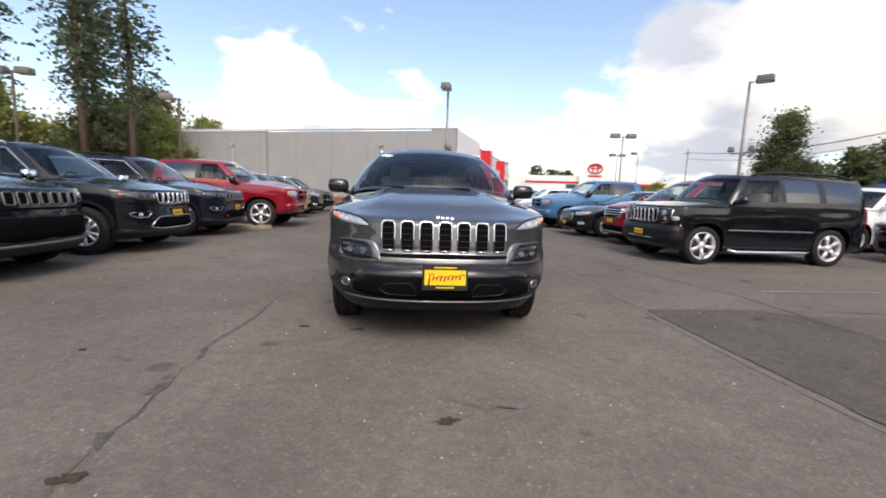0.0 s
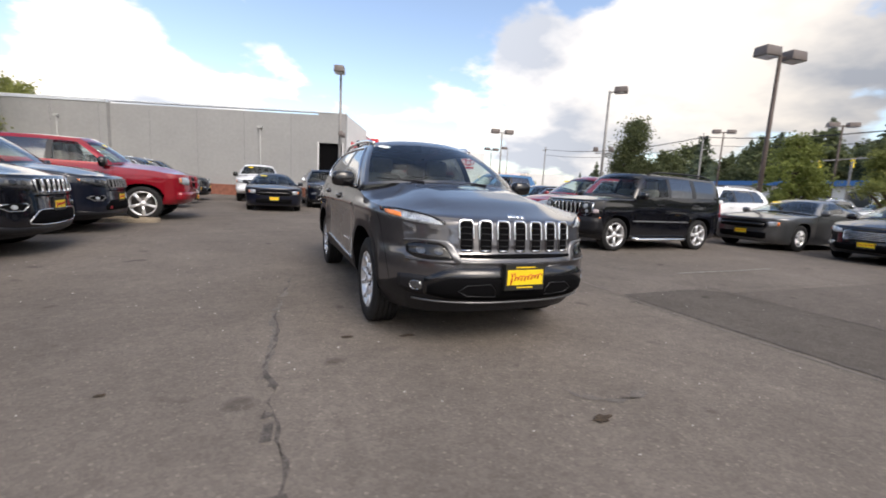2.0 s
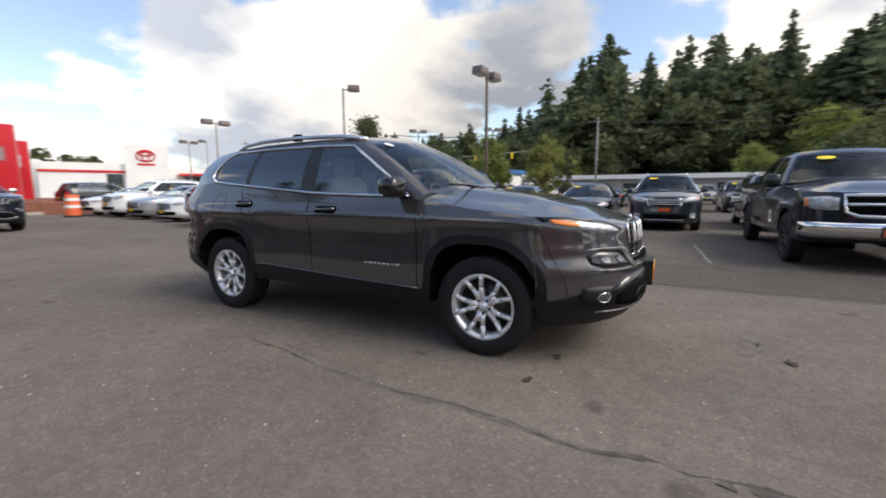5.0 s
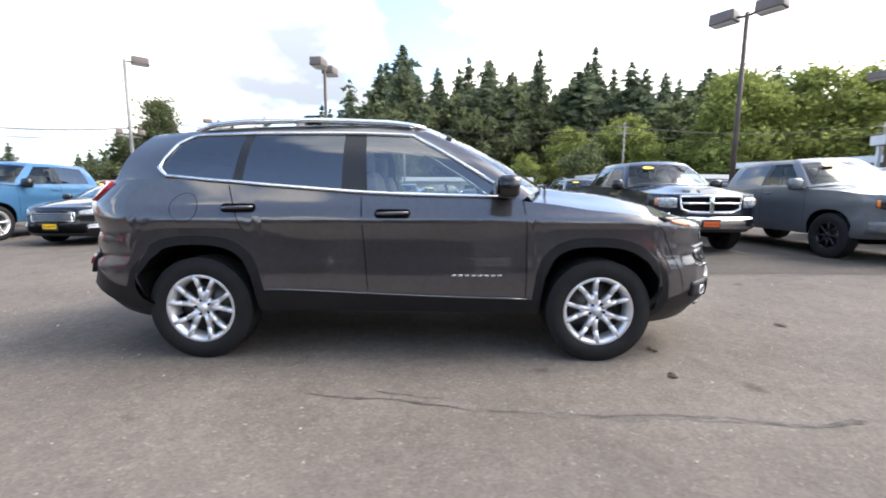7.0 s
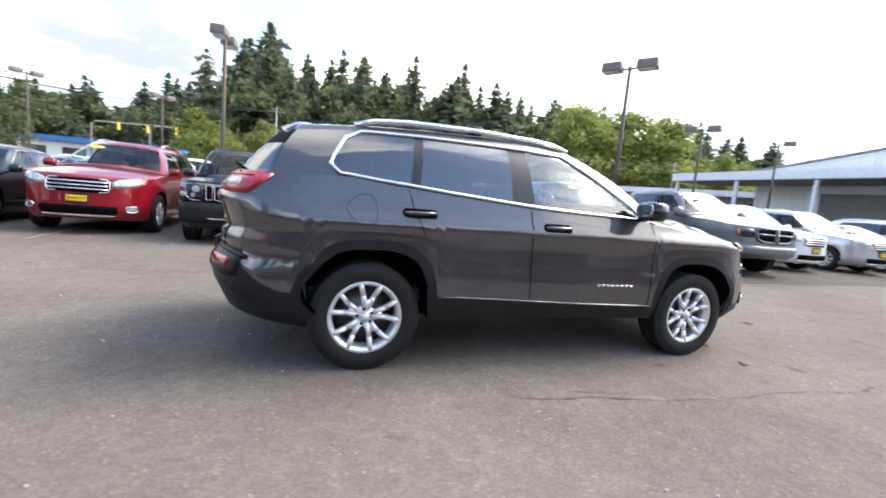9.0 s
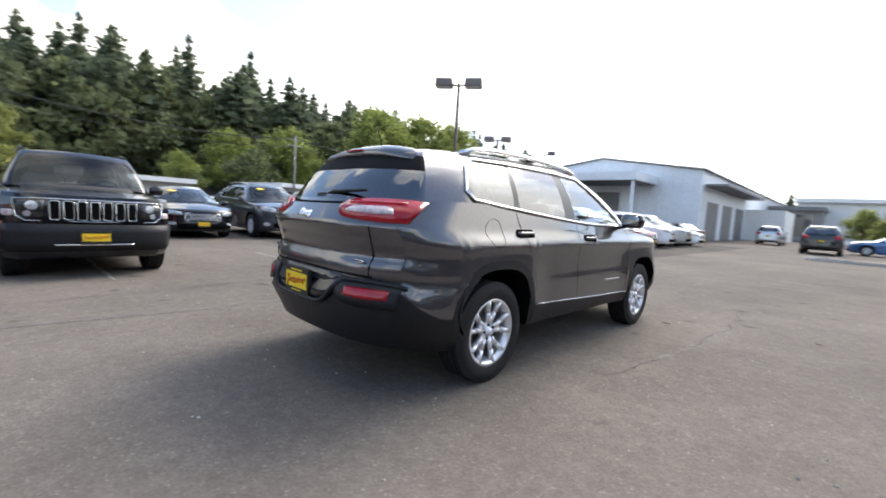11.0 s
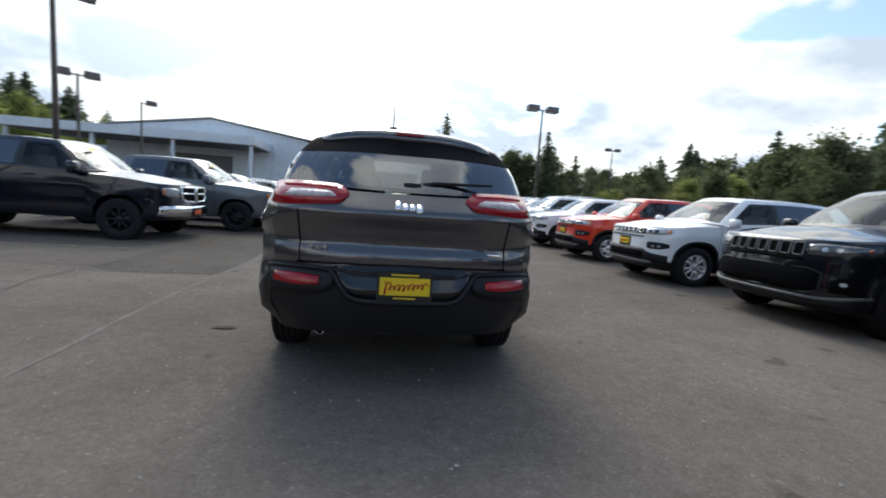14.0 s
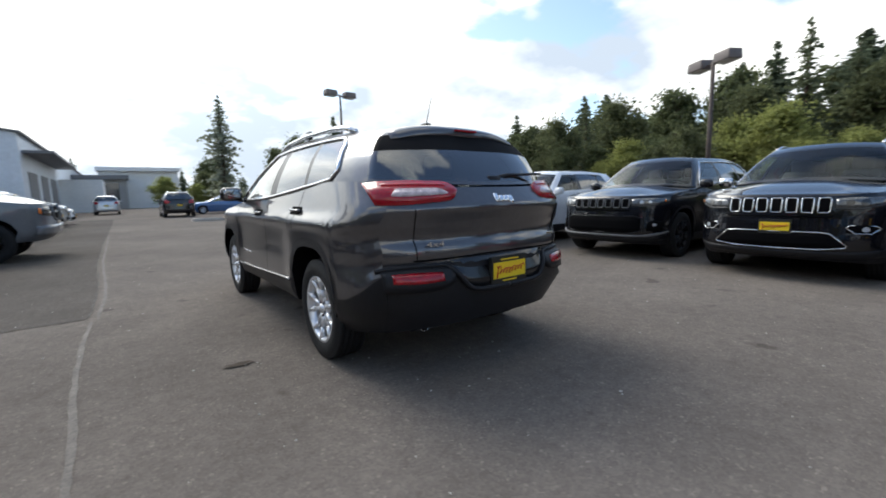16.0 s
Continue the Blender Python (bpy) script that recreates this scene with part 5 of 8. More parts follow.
def curtain(S, root, paint_mat):
    """Pickup bed: capped rails, inner walls, floor and cab back."""
    x0, x1 = -1.16, -3.03
    y0, z1 = 0.86, 1.335
    y1 = S.side(-2.0, 1.33).y
    both("bed_rail", box_piece(x1, x0, y0, y1 + 0.006, z1 - 0.03, z1 + 0.012), M_CLAD, root)
    w = join(box_piece(x1 + 0.03, x0, y0 - 0.03, y0 + 0.004, 0.78, z1), box_piece(x1 + 0.03, x0, -y0 - 0.004, -y0 + 0.03, 0.78, z1), box_piece(x1 + 0.02, x0, -y0, y0, 0.76, 0.79))
    part("bed_liner", mesh_of("bed_liner", *w, smooth=False), M_CLAD, root)
    part("tailgate_top", mesh_of("tailgate_top", *box_piece(x1 - 0.008, x1 + 0.06, -0.9, 0.9, 0.80, z1 + 0.006), smooth=False), paint_mat, root)
    part("cab_back", mesh_of("cab_back", *box_piece(-1.17, -1.12, -0.92, 0.92, 0.6, 1.34), smooth=False), paint_mat, root)


def vehicle(name, label, s, paint_mat, face, rim, category="car", stick=True, plate=True, lite=False):
    """One parked vehicle with its parts. face: what its nose and tail carry."""
    root = new(name)
    tagged(root, label, category)
    S = Shell(s)
    skin(S, root, paint_mat)
    greenhouse(S, root, paint_mat)
    fit_wheels(root, s, wheel_meshes(s["R"], s["R"] * rim[0], 0.235, rim[1], rim[2]), None if lite else False)
    sm = sorted(s["seams"], reverse=True)
    if not lite:
        seams(S, root, [(x, x, s["sill"][1][1]) for x in sm[1:4]])
    cabin(root, s, None, lite)
    hw = S.Z(0.7)[0]
    g = face["grille"]
    zf = s["top"][0][1]
    if g[0] == "slots":
        _, z0, z1, half, ch = g
        jeep_grille(root, S, 7, z0, z1, half, ch, gap=0.34, bars=0, lift=0.010)
    elif g[0] == "bars":
        _, z0, z1, half, n, ch = g
        cols = [(-half, z0 + 0.03, z1 - 0.02), (-half * 0.8, z0, z1), (half * 0.8, z0, z1), (half, z0 + 0.03, z1 - 0.02)]
        gr = part("grille", mesh_of("grille", *patch(S.front, cols, 0.004, centre=CORE, n=16)), M_DARK, root)
        poly = rounded(0, (z0 + z1) / 2, 2 * half, z1 - z0, (z1 - z0) * 0.3)
        part("grille_frame", mesh_of("grille_frame", *ring(S.front, poly, 0.022, 0.016)), ch, gr)
        for k in range(n):
            z = z0 + (z1 - z0) * (k + 1) / (n + 1)
            p = [S.front(y, z) + Vector((0.012, 0, 0)) for y in np.linspace(-half * 0.93, half * 0.93, 11)]
            part("grille_bar", mesh_of("grille_bar", *tube(p, (z1 - z0) / n * 0.2, 5)), ch, gr)
    elif g[0] == "cross":
        _, z0, z1, half, ch = g
        cols = [(-half, z0 + 0.06, z1), (-half * 0.7, z0, z1), (half * 0.7, z0, z1), (half, z0 + 0.06, z1)]
        gr = part("grille", mesh_of("grille", *patch(S.front, cols, 0.006, centre=CORE, n=16)), M_DARK, root)
        poly = [(half, z1), (0, z1 + 0.01), (-half, z1), (-half * 0.98, z0 + 0.07), (-half * 0.7, z0), (0, z0 - 0.01), (half * 0.7, z0), (half * 0.98, z0 + 0.07)]
        part("grille_frame", mesh_of("grille_frame", *ring(S.front, poly, 0.05, 0.03, 0.05)), ch, gr)
        zc = (z0 + z1) / 2 + 0.02
        p = [S.front(y, zc) + Vector((0.012, 0, 0)) for y in np.linspace(-half * 0.96, half * 0.96, 11)]
        part("grille_bar", mesh_of("grille_bar", *tube(p, 0.03, 6, flat=0.8)), ch, gr)
        p = [S.front(0, z) + Vector((0.014, 0, 0)) for z in np.linspace(z0, z1, 5)]
        part("grille_bar", mesh_of("grille_bar", *tube(p, 0.05, 6)), ch, gr)
    if "round" in face:
        y, z, r = face["round"]
        a, b = both("headlight", plate_fill(S.front, rounded(y, z, 2 * r, 2 * r, r * 0.98, 6), 0.010), M_LENS, root, "round headlight")
        both("headlight_ring", ring(S.front, rounded(y, z, 2.3 * r, 2.3 * r, r * 1.12, 6), 0.02, 0.016), M_CHROME, root)
    if "lamp" in face:
        lm = [(y, a, b) for y, a, b in face["lamp"]]
        a, b = both("headlight", patch(S.front, lm, 0.008, centre=CORE), face.get("lens", M_LENS), root)
        y1, z0, z1 = lm[-1]
        y0 = lm[-2][0] * 0.4 + y1 * 0.6
        f = table(lm)
        am = patch(S.front, [(y0, f(y0)[0] + 0.012, f(y0)[1] - 0.012), (y1 - 0.006, z0 + 0.008, z1 - 0.008)], 0.011, centre=CORE, n=5)
        part("amber_lens", mesh_of("amber_lens", *am), M_AMBER, a)
        part("amber_lens", mesh_of("amber_lens", *mirrored(am)), M_AMBER, b)
    for key, nm, mat in (("intake", "intake", M_DARK), ("bumper", "bumper", face.get("bumper_mat", M_CHROME)), ("skid", "skid_strip", face.get("skid_mat", M_GREYTRIM))):
        if key in face:
            half, z0, z1 = face[key]
            off = 0.03 if key == "bumper" else 0.008
            cols = [(-half, z0 + 0.02, z1 - 0.01), (-half * 0.85, z0, z1), (half * 0.85, z0, z1), (half, z0 + 0.02, z1 - 0.01)]
            part(nm, mesh_of(nm, *patch(S.front, cols, off, centre=CORE, n=22)), mat, root)
            if key == "bumper":
                part(nm, mesh_of(nm, *patch(S.rear, cols, off, centre=CORE, n=22)), mat, root)
    if "frame" in face:
        half, z0, z1 = face["frame"]
        part("intake_trim", mesh_of("intake_trim", *ring(S.front, [(half, z1), (-half, z1), (-half * 1.1, (z0 + z1) / 2), (-half * 0.8, z0), (half * 0.8, z0), (half * 1.1, (z0 + z1) / 2)], 0.018, 0.016)), M_CHROME, root)
    for nm, kind, mat, cols, off in face.get("bits", ()):
        off = max(off, 0.009) if kind in ("pair", "span") else off
        if kind == "pair":
            both(nm, patch(S.front, cols, off, centre=CORE), mat, root)
        elif kind == "span":
            wide = sorted([(-a, b, c) for a, b, c in cols if a > 0] + list(cols))
            part(nm, mesh_of(nm, *patch(S.front, wide, off, centre=CORE, n=24)), mat, root)
        elif kind == "ringpair":
            both(nm, ring(S.front, cols, off, 0.016), mat, root)
        elif kind == "ring":
            part(nm, mesh_of(nm, *ring(S.front, cols + [(-a, b) for a, b in reversed(cols) if a > 0], off, 0.018)), mat, root)
        elif kind == "discs":
            for a, b, r in cols:
                both(nm, plate_fill(S.front, rounded(a, b, 2 * r, 2 * r, r * 0.98, 4), off), mat, root)
    if "fog" in face and not lite:
        y, z, w, h = face["fog"]
        both("fog_lamp", plate_fill(S.front, rounded(y, z, w, h, h * 0.45), 0.008), M_LENS, root)
        both("fog_ring", ring(S.front, rounded(y, z, w * 1.25, h * 1.4, h * 0.6), 0.014, 0.014), face.get("fog_mat", M_CHROME), root)
    if "tail" in face:
        both("tail_light", patch(S.rear, face["tail"], 0.012, centre=CORE), M_REDLENS, root)
    if plate:
        number_plate(root, S.front, face["plate"], face.get("plate_mat"), w=0.32, h=0.17, full=False, off=face.get("plate_off", 0.0))
        if lite:
            number_plate(root, S.rear, face.get("plate_rear", face["plate"] + 0.2), front=False, w=0.32, h=0.17, full=False)
    X = s["cowl"] - 0.12
    mirror(root, S, X, S.top(X) + 0.03, face.get("mirror_mat", paint_mat), face.get("mirror", (0.13, 0.20, 0.15)), 0.12, False)
    if not lite:
        handles(root, S, [(sm[2] + 0.17, S.top(0) - 0.13), (sm[3] + 0.12, S.top(-0.8) - 0.13)][: face.get("doors", 2)], face.get("handle_mat", paint_mat))
    h = s["house"]
    if face.get("rail"):
        e = table(h["edge"])
        xs = np.linspace(h["Atop"][0] - 0.12, h["edge"][-1][0] + 0.1, 8)
        pts = [(x, e(x)[0] - 0.01, e(x)[1] + (0.065 if 0 < k < 7 else 0.01)) for k, x in enumerate(xs)]
        rails(root, pts, face["rail"])
    if face.get("board"):
        z = s["sill"][1][1]
        x = s["wb"] / 2 - s["R"] - 0.12
        both("running_board", join(tube([(x, hw + 0.02, z + 0.03), (x - 0.15, hw + 0.07, z), (-x + 0.15, hw + 0.07, z), (-x, hw + 0.02, z + 0.03)], 0.035, 8)), M_CHROME, root)
    if face.get("stripe"):
        z = face["stripe"]
        x = s["wb"] / 2 - s["R"] - 0.10
        both("side_moulding", tube([S.side(q, z) + Vector((0, 0.008, 0)) for q in np.linspace(-x, x, 8)], 0.016, 6), M_GREYTRIM, root)
    if stick:
        b, t = Vector((h["screen"][0], 0, h["screen"][1])), Vector((h["front"], 0, h["Atop"][2] + 0.04))
        p = b.lerp(t, 0.66)
        tilt = math.degrees(math.atan2(b.x - t.x, t.z - b.z))
        sticker(root, p.x + 0.035, -0.36, p.z + 0.022, 0, -tilt, 0)
    return root


def repaint(ob, old, fresh):
    for o in ob.children_recursive:
        for slot in o.material_slots:
            if slot.material == old:
                slot.link = "OBJECT"
                slot.material = fresh
    return ob


PROJ = ("headlamp_bulb", "discs", M_SMOKE, [(0.63, 0.93, 0.034), (0.74, 0.935, 0.034)], 0.0115)
JLAMP = [(0.61, 0.655), (0.64, 0.69), (0.83, 0.68), (0.87, 0.645), (0.80, 0.585), (0.68, 0.59)]
F_GRAND = dict(grille=("slots", 0.815, 0.99, 0.50, M_CHROME), lamp=[(0.52, 0.875, 0.975), (0.62, 0.87, 0.988), (0.78, 0.885, 0.99), (0.88, 0.915, 0.985), (0.92, 0.935, 0.975)],
               tail=[(0.55, 1.05, 1.16), (0.7, 1.04, 1.18), (0.87, 1.05, 1.17)], plate=0.655, rail=M_CHROME, mirror_mat=M_CHROME, lens=M_DIMLENS,
               bits=[PROJ, ("headlight_rim", "pair", M_GLOSSBLACK, [(0.51, 0.855, 0.875), (0.70, 0.855, 0.875), (0.90, 0.905, 0.925)], 0.006),
                     ("intake", "span", M_DARK, [(0.0, 0.415, 0.60), (0.45, 0.415, 0.60), (0.62, 0.425, 0.50)], 0.004),
                     ("intake_trim", "ring", M_CHROME, [(0.0, 0.605), (0.42, 0.605), (0.50, 0.59), (0.64, 0.46), (0.62, 0.425), (0.40, 0.40), (0.0, 0.395)], 0.014),
                     ("fog_surround", "pair", M_DARK, [(0.62, 0.60, 0.68), (0.74, 0.588, 0.688), (0.86, 0.62, 0.66)], 0.004),
                     ("fog_ring", "ringpair", M_CHROME, JLAMP, 0.012), ("fog_lamp", "discs", M_LENS, [(0.76, 0.64, 0.028)], 0.012),
                     ("grille_gap", "span", M_DARK, [(0.0, 0.765, 0.785), (0.50, 0.765, 0.785)], 0.005),
                     ("lower_lip", "span", M_CLAD, [(0.0, 0.30, 0.375), (0.70, 0.31, 0.385), (0.92, 0.33, 0.42)], 0.010)])
F_SRT = dict(grille=("slots", 0.84, 0.99, 0.50, M_GREYTRIM), lamp=F_GRAND["lamp"], lens=M_DIMLENS, tail=F_GRAND["tail"], plate=0.685,
             bits=[("headlamp_bulb", "discs", M_LENS, [(0.66, 0.925, 0.026), (0.76, 0.932, 0.022)], 0.0115), F_GRAND["bits"][1],
                   ("grille_gap", "span", M_DARK, [(0.0, 0.785, 0.815), (0.50, 0.785, 0.815)], 0.003),
                   ("intake", "span", M_DARK, [(0.0, 0.44, 0.70), (0.55, 0.44, 0.70), (0.66, 0.46, 0.67)], 0.006),
                   ("intake_lip", "ring", M_CLAD, [(0.0, 0.72), (0.55, 0.72), (0.68, 0.68), (0.68, 0.47), (0.55, 0.43), (0.0, 0.43)], 0.02),
                   ("side_duct", "pair", M_DARK, [(0.74, 0.48, 0.60), (0.80, 0.47, 0.64), (0.90, 0.50, 0.62)], 0.004),
                   ("fog_lamp", "discs", M_LENS, [(0.82, 0.575, 0.022)], 0.012),
                   ("splitter", "span", M_GREYTRIM, [(0.0, 0.385, 0.408), (0.60, 0.385, 0.408), (0.80, 0.40, 0.43), (0.93, 0.44, 0.47)], 0.022),
                   ("lower_lip", "span", M_CLAD, [(0.0, 0.30, 0.382), (0.70, 0.31, 0.385), (0.92, 0.33, 0.42)], 0.012)])
F_TRAIL = dict(F_GRAND, grille=("slots", 0.82, 0.985, 0.50, M_GREYTRIM), rail=M_CLAD, bits=[b for b in F_GRAND["bits"] if b[0] not in ("intake_trim", "fog_ring")] + [
    ("tow_hook", "discs", PAINT["crimson"], [(0.52, 0.47, 0.03)], 0.02), ("fog_ring", "ringpair", M_GREYTRIM, JLAMP, 0.016)])
F_TRAIL.pop("mirror_mat")
F_COMPASS = dict(grille=("slots", 0.868, 0.955, 0.46, M_CHROME), lamp=[(0.49, 0.875, 0.955), (0.60, 0.862, 0.962), (0.76, 0.868, 0.962), (0.84, 0.895, 0.955)], lens=M_LENS,
                 tail=[(0.5, 1.0, 1.1), (0.7, 1.0, 1.12), (0.8, 1.0, 1.11)], plate=0.70,
                 bits=[("grille_panel", "span", M_GLOSSBLACK, [(0.0, 0.858, 0.965), (0.46, 0.858, 0.965), (0.50, 0.865, 0.955)], 0.004),
                       ("headlamp_bulb", "discs", M_SMOKE, [(0.58, 0.91, 0.030), (0.68, 0.913, 0.030)], 0.0115),
                       ("upper_slit", "span", M_DARK, [(0.0, 0.80, 0.82), (0.48, 0.80, 0.82)], 0.003),
                       ("fog_surround", "pair", M_CLAD, [(0.56, 0.64, 0.72), (0.62, 0.61, 0.735), (0.76, 0.615, 0.73), (0.84, 0.65, 0.71)], 0.006),
                       ("fog_lamp", "discs", M_LENS, [(0.66, 0.655, 0.024), (0.74, 0.66, 0.024)], 0.010),
                       ("intake", "span", M_CLAD, [(0.0, 0.40, 0.61), (0.48, 0.40, 0.61), (0.56, 0.40, 0.56), (0.88, 0.39, 0.50)], 0.006),
                       ("intake_mesh", "span", M_DARK, [(0.0, 0.44, 0.56), (0.44, 0.44, 0.56), (0.52, 0.46, 0.53)], 0.012),
                       ("skid_strip", "span", M_GREYTRIM, [(0.0, 0.345, 0.40), (0.55, 0.345, 0.40), (0.65, 0.36, 0.39)], 0.012)])
F_LIBERTY = dict(grille=("slots", 0.765, 1.01, 0.46, M_CHROME), tail=[(0.76, 0.80, 1.14), (0.84, 0.80, 1.14)], plate=0.55, plate_off=0.05, board=True, stripe=0.66, rail=M_CLAD,
                 bits=[("headlight", "pair", M_SMOKE, [(0.50, 0.79, 1.005), (0.60, 0.785, 1.01), (0.735, 0.81, 1.005)], 0.008),
                       ("headlamp_bulb", "discs", M_LENS, [(0.60, 0.94, 0.055), (0.64, 0.84, 0.035)], 0.012),
                       ("face_trim", "ring", M_CHROME, [(0.0, 1.035), (0.60, 1.035), (0.765, 1.02), (0.75, 0.82), (0.66, 0.748), (0.0, 0.742)], 0.012),
                       ("turn_lamp", "pair", M_PALELENS, [(0.765, 0.815, 0.88), (0.81, 0.805, 0.885), (0.85, 0.815, 0.88)], 0.012),
                       ("side_marker", "pair", M_AMBER, [(0.855, 0.66, 0.73), (0.868, 0.66, 0.73)], 0.012),
                       ("bumper", "span", M_CLAD, [(0.0, 0.38, 0.715), (0.78, 0.38, 0.715), (0.865, 0.41, 0.705)], 0.045),
                       ("skid_strip", "span", M_CHROME, [(0.0, 0.448, 0.462), (0.40, 0.448, 0.462)], 0.050)])
F_SUV = dict(grille=("bars", 0.72, 0.96, 0.45, 3, M_CHROME), lamp=[(0.47, 0.84, 0.93), (0.62, 0.83, 0.985), (0.76, 0.86, 1.0), (0.86, 0.91, 0.99)], intake=(0.55, 0.36, 0.50), fog=(0.72, 0.46, 0.13, 0.08),
             tail=[(0.55, 0.98, 1.10), (0.7, 0.95, 1.17), (0.84, 0.95, 1.18)], plate=0.62, rail=M_CHROME, skid=(0.52, 0.315, 0.342), skid_mat=M_CHROME)
F_SEDAN = dict(grille=("bars", 0.50, 0.72, 0.46, 5, M_CHROME), lamp=[(0.52, 0.66, 0.73), (0.66, 0.65, 0.765), (0.78, 0.67, 0.78), (0.86, 0.71, 0.775)], intake=(0.62, 0.28, 0.42), fog=(0.72, 0.42, 0.13, 0.06),
               tail=[(0.45, 0.80, 0.88), (0.62, 0.77, 0.91), (0.82, 0.78, 0.92)], plate=0.42, plate_rear=0.66)
F_COUPE = dict(grille=("bars", 0.58, 0.76, 0.60, 1, M_GLOSSBLACK), lamp=[(0.62, 0.64, 0.75), (0.72, 0.63, 0.76), (0.84, 0.66, 0.755)], intake=(0.60, 0.30, 0.46), tail=[(0.35, 0.78, 0.92), (0.6, 0.77, 0.93), (0.82, 0.78, 0.92)],
               plate=0.47, plate_rear=0.62, doors=1)
F_TRUCK = dict(grille=("cross", 0.78, 1.115, 0.57, M_CHROME), lamp=[(0.61, 0.89, 1.055), (0.72, 0.885, 1.075), (0.86, 0.90, 1.07), (0.95, 0.94, 1.06)], bumper=(0.97, 0.50, 0.71), fog=(0.74, 0.58, 0.14, 0.08),
               tail=[(0.82, 0.92, 1.26), (0.90, 0.92, 1.26)], plate=0.585, plate_off=0.035, plate_mat=M_PLATE_ORANGE, mirror=(0.16, 0.24, 0.24), plate_rear=0.62, board=False)


def truck(label, paint_mat, face, rim, lite=False):
    t = vehicle("pickup_truck", label, TRUCK, paint_mat, face, rim, "pickup truck", lite=lite)
    curtain(Shell(TRUCK), t, paint_mat)
    return t


WEST, EAST, SOUTH = 180, 0, -90
R5, R5W, R10 = (0.62, (5, "twin"), M_ALLOY), (0.71, (5, "wide"), M_ALLOY), (0.62, (9, "bar"), M_ALLOY)
RB = (0.60, (8, "bar"), M_BLACKALLOY)
BLK, NAVY, WHT = PAINT["black"], PAINT["navy"], PAINT["white"]

# west row, noses to the east
srt = vehicle("suv", "black SUV with a dark grille and a deep lower intake", GRAND, BLK, F_SRT, (0.66, (5, "twin"), M_BLACKALLOY), stick=False, plate=False)
srt.matrix_basis = pose(-6.85, 0.15, 0, 0, 0, EAST)
grand = vehicle("suv", "black SUV with chrome grille frames and intake trim", GRAND, BLK, F_GRAND, R5, stick=False)
grand.matrix_basis = pose(-6.66, 2.6, 0, 0, 0, EAST)
trail = vehicle("suv", "dark navy SUV with grey grille frames and black cladding", GRAND, NAVY, F_TRAIL, (0.60, (5, "wide"), M_GREYTRIM), stick=False)
trail.matrix_basis = pose(-6.68, 5.35, 0, 0, 0, EAST)
compass = vehicle("suv", "white compact SUV with black cladding and slotted grille", COMPASS, WHT, F_COMPASS, R5, stick=False)
compass.matrix_basis = pose(-6.55, -2.65, 0, 0, 0, EAST)
red_truck = truck("deep red crew cab pickup truck with chrome wheels", PAINT["red"], dict(F_TRUCK, grille=("cross", 0.78, 1.115, 0.57, PAINT["red"]), bumper_mat=PAINT["red"], plate_mat=M_PLATE, mirror_mat=M_GLOSSBLACK), R5W)
red_truck.matrix_basis = pose(-6.2, 8.22, 0, 0, 0, EAST)
# east rows, noses to the west
liberty = vehicle("suv", "boxy black SUV with chrome slotted grille and bright side steps", LIBERTY, BLK, F_LIBERTY, R5W, stick=False)
liberty.matrix_basis = pose(6.59, 2.98, 0, 0, 0, WEST + 1.7)
maroon = vehicle("suv", "bright red SUV with a broad chrome grille", SUV, PAINT["crimson"], F_SUV, R10)
maroon.matrix_basis = pose(7.45, 5.4, 0, 0, 0, WEST)
saloon = vehicle("saloon_car", "black saloon car with chrome barred grille", SEDAN, BLK, F_SEDAN, R5)
saloon.matrix_basis = pose(7.2, 7.85, 0, 0, 0, WEST)
black_truck = truck("black crew cab pickup truck with chrome bumper and grille", NAVY, F_TRUCK, RB)
black_truck.matrix_basis = pose(6.95, -5.2, 0, 0, 0, WEST)
muscle = vehicle("coupe", "dark silver two-door coupe with a dark grille", COUPE, PAINT["pewter"], F_COUPE, R5)
muscle.matrix_basis = pose(12.6, 2.6, 0, 0, 0, WEST)


def parked(ob, label, old, fresh, x, y, rz, group=""):
    c = copy_thing(ob, pose(x, y, 0, 0, 0, rz))
    tagged(c, label, group=group)
    return repaint(c, PAINT[old], PAINT[fresh])


grey_truck = repaint(repaint(parked(black_truck, "matt grey crew cab pickup truck with black wheels", "navy", "grey", 5.78, -8.18, WEST), M_CHROME, PAINT["grey"]), M_LENS, M_SMOKE)
for o in [o for o in grey_truck.children_recursive if o.name.split(".")[0] in ("plate", "plate_frame", "script")]:
    bpy.data.objects.remove(o)
parked(red_truck, "light blue crew cab pickup truck with a yellow sticker", "red", "blue", 7.6, 11.0, WEST)
parked(compass, "orange-red compact SUV with black cladding", "white", "orange", -6.6, -5.55, EAST)
parked(saloon, "black saloon car with a wide chrome grille and yellow plate", "black", "black", 12.7, 0.0, WEST)
repaint(parked(maroon, "dark slate SUV with chrome grille and orange plate", "crimson", "slate", 12.45, -2.45, WEST), M_PLATE, M_PLATE_ORANGE)
parked(maroon, "bluish grey SUV with a yellow windscreen sticker", "crimson", "slate", 13.4, -5.6, WEST)
parked(maroon, "white family SUV behind the boxy black one", "crimson", "white", 12.7, 5.4, WEST)
parked(muscle, "dark blue-grey two-door coupe by the grey building", "pewter", "navy", -1.45, 13.8, SOUTH)
parked(grand, "dark SUV with chrome grille by the dealership door", "black", "navy", 0.9, 16.6, SOUTH)
parked(red_truck, "white pickup truck behind the coupe", "red", "white", -2.1, 20.4, SOUTH)
lean = vehicle("suv", "white SUV in a far parking row", SUV, WHT, F_SUV, R10, lite=True)
lean.matrix_basis = pose(25.4, -15.0, 0, 0, 0, WEST)
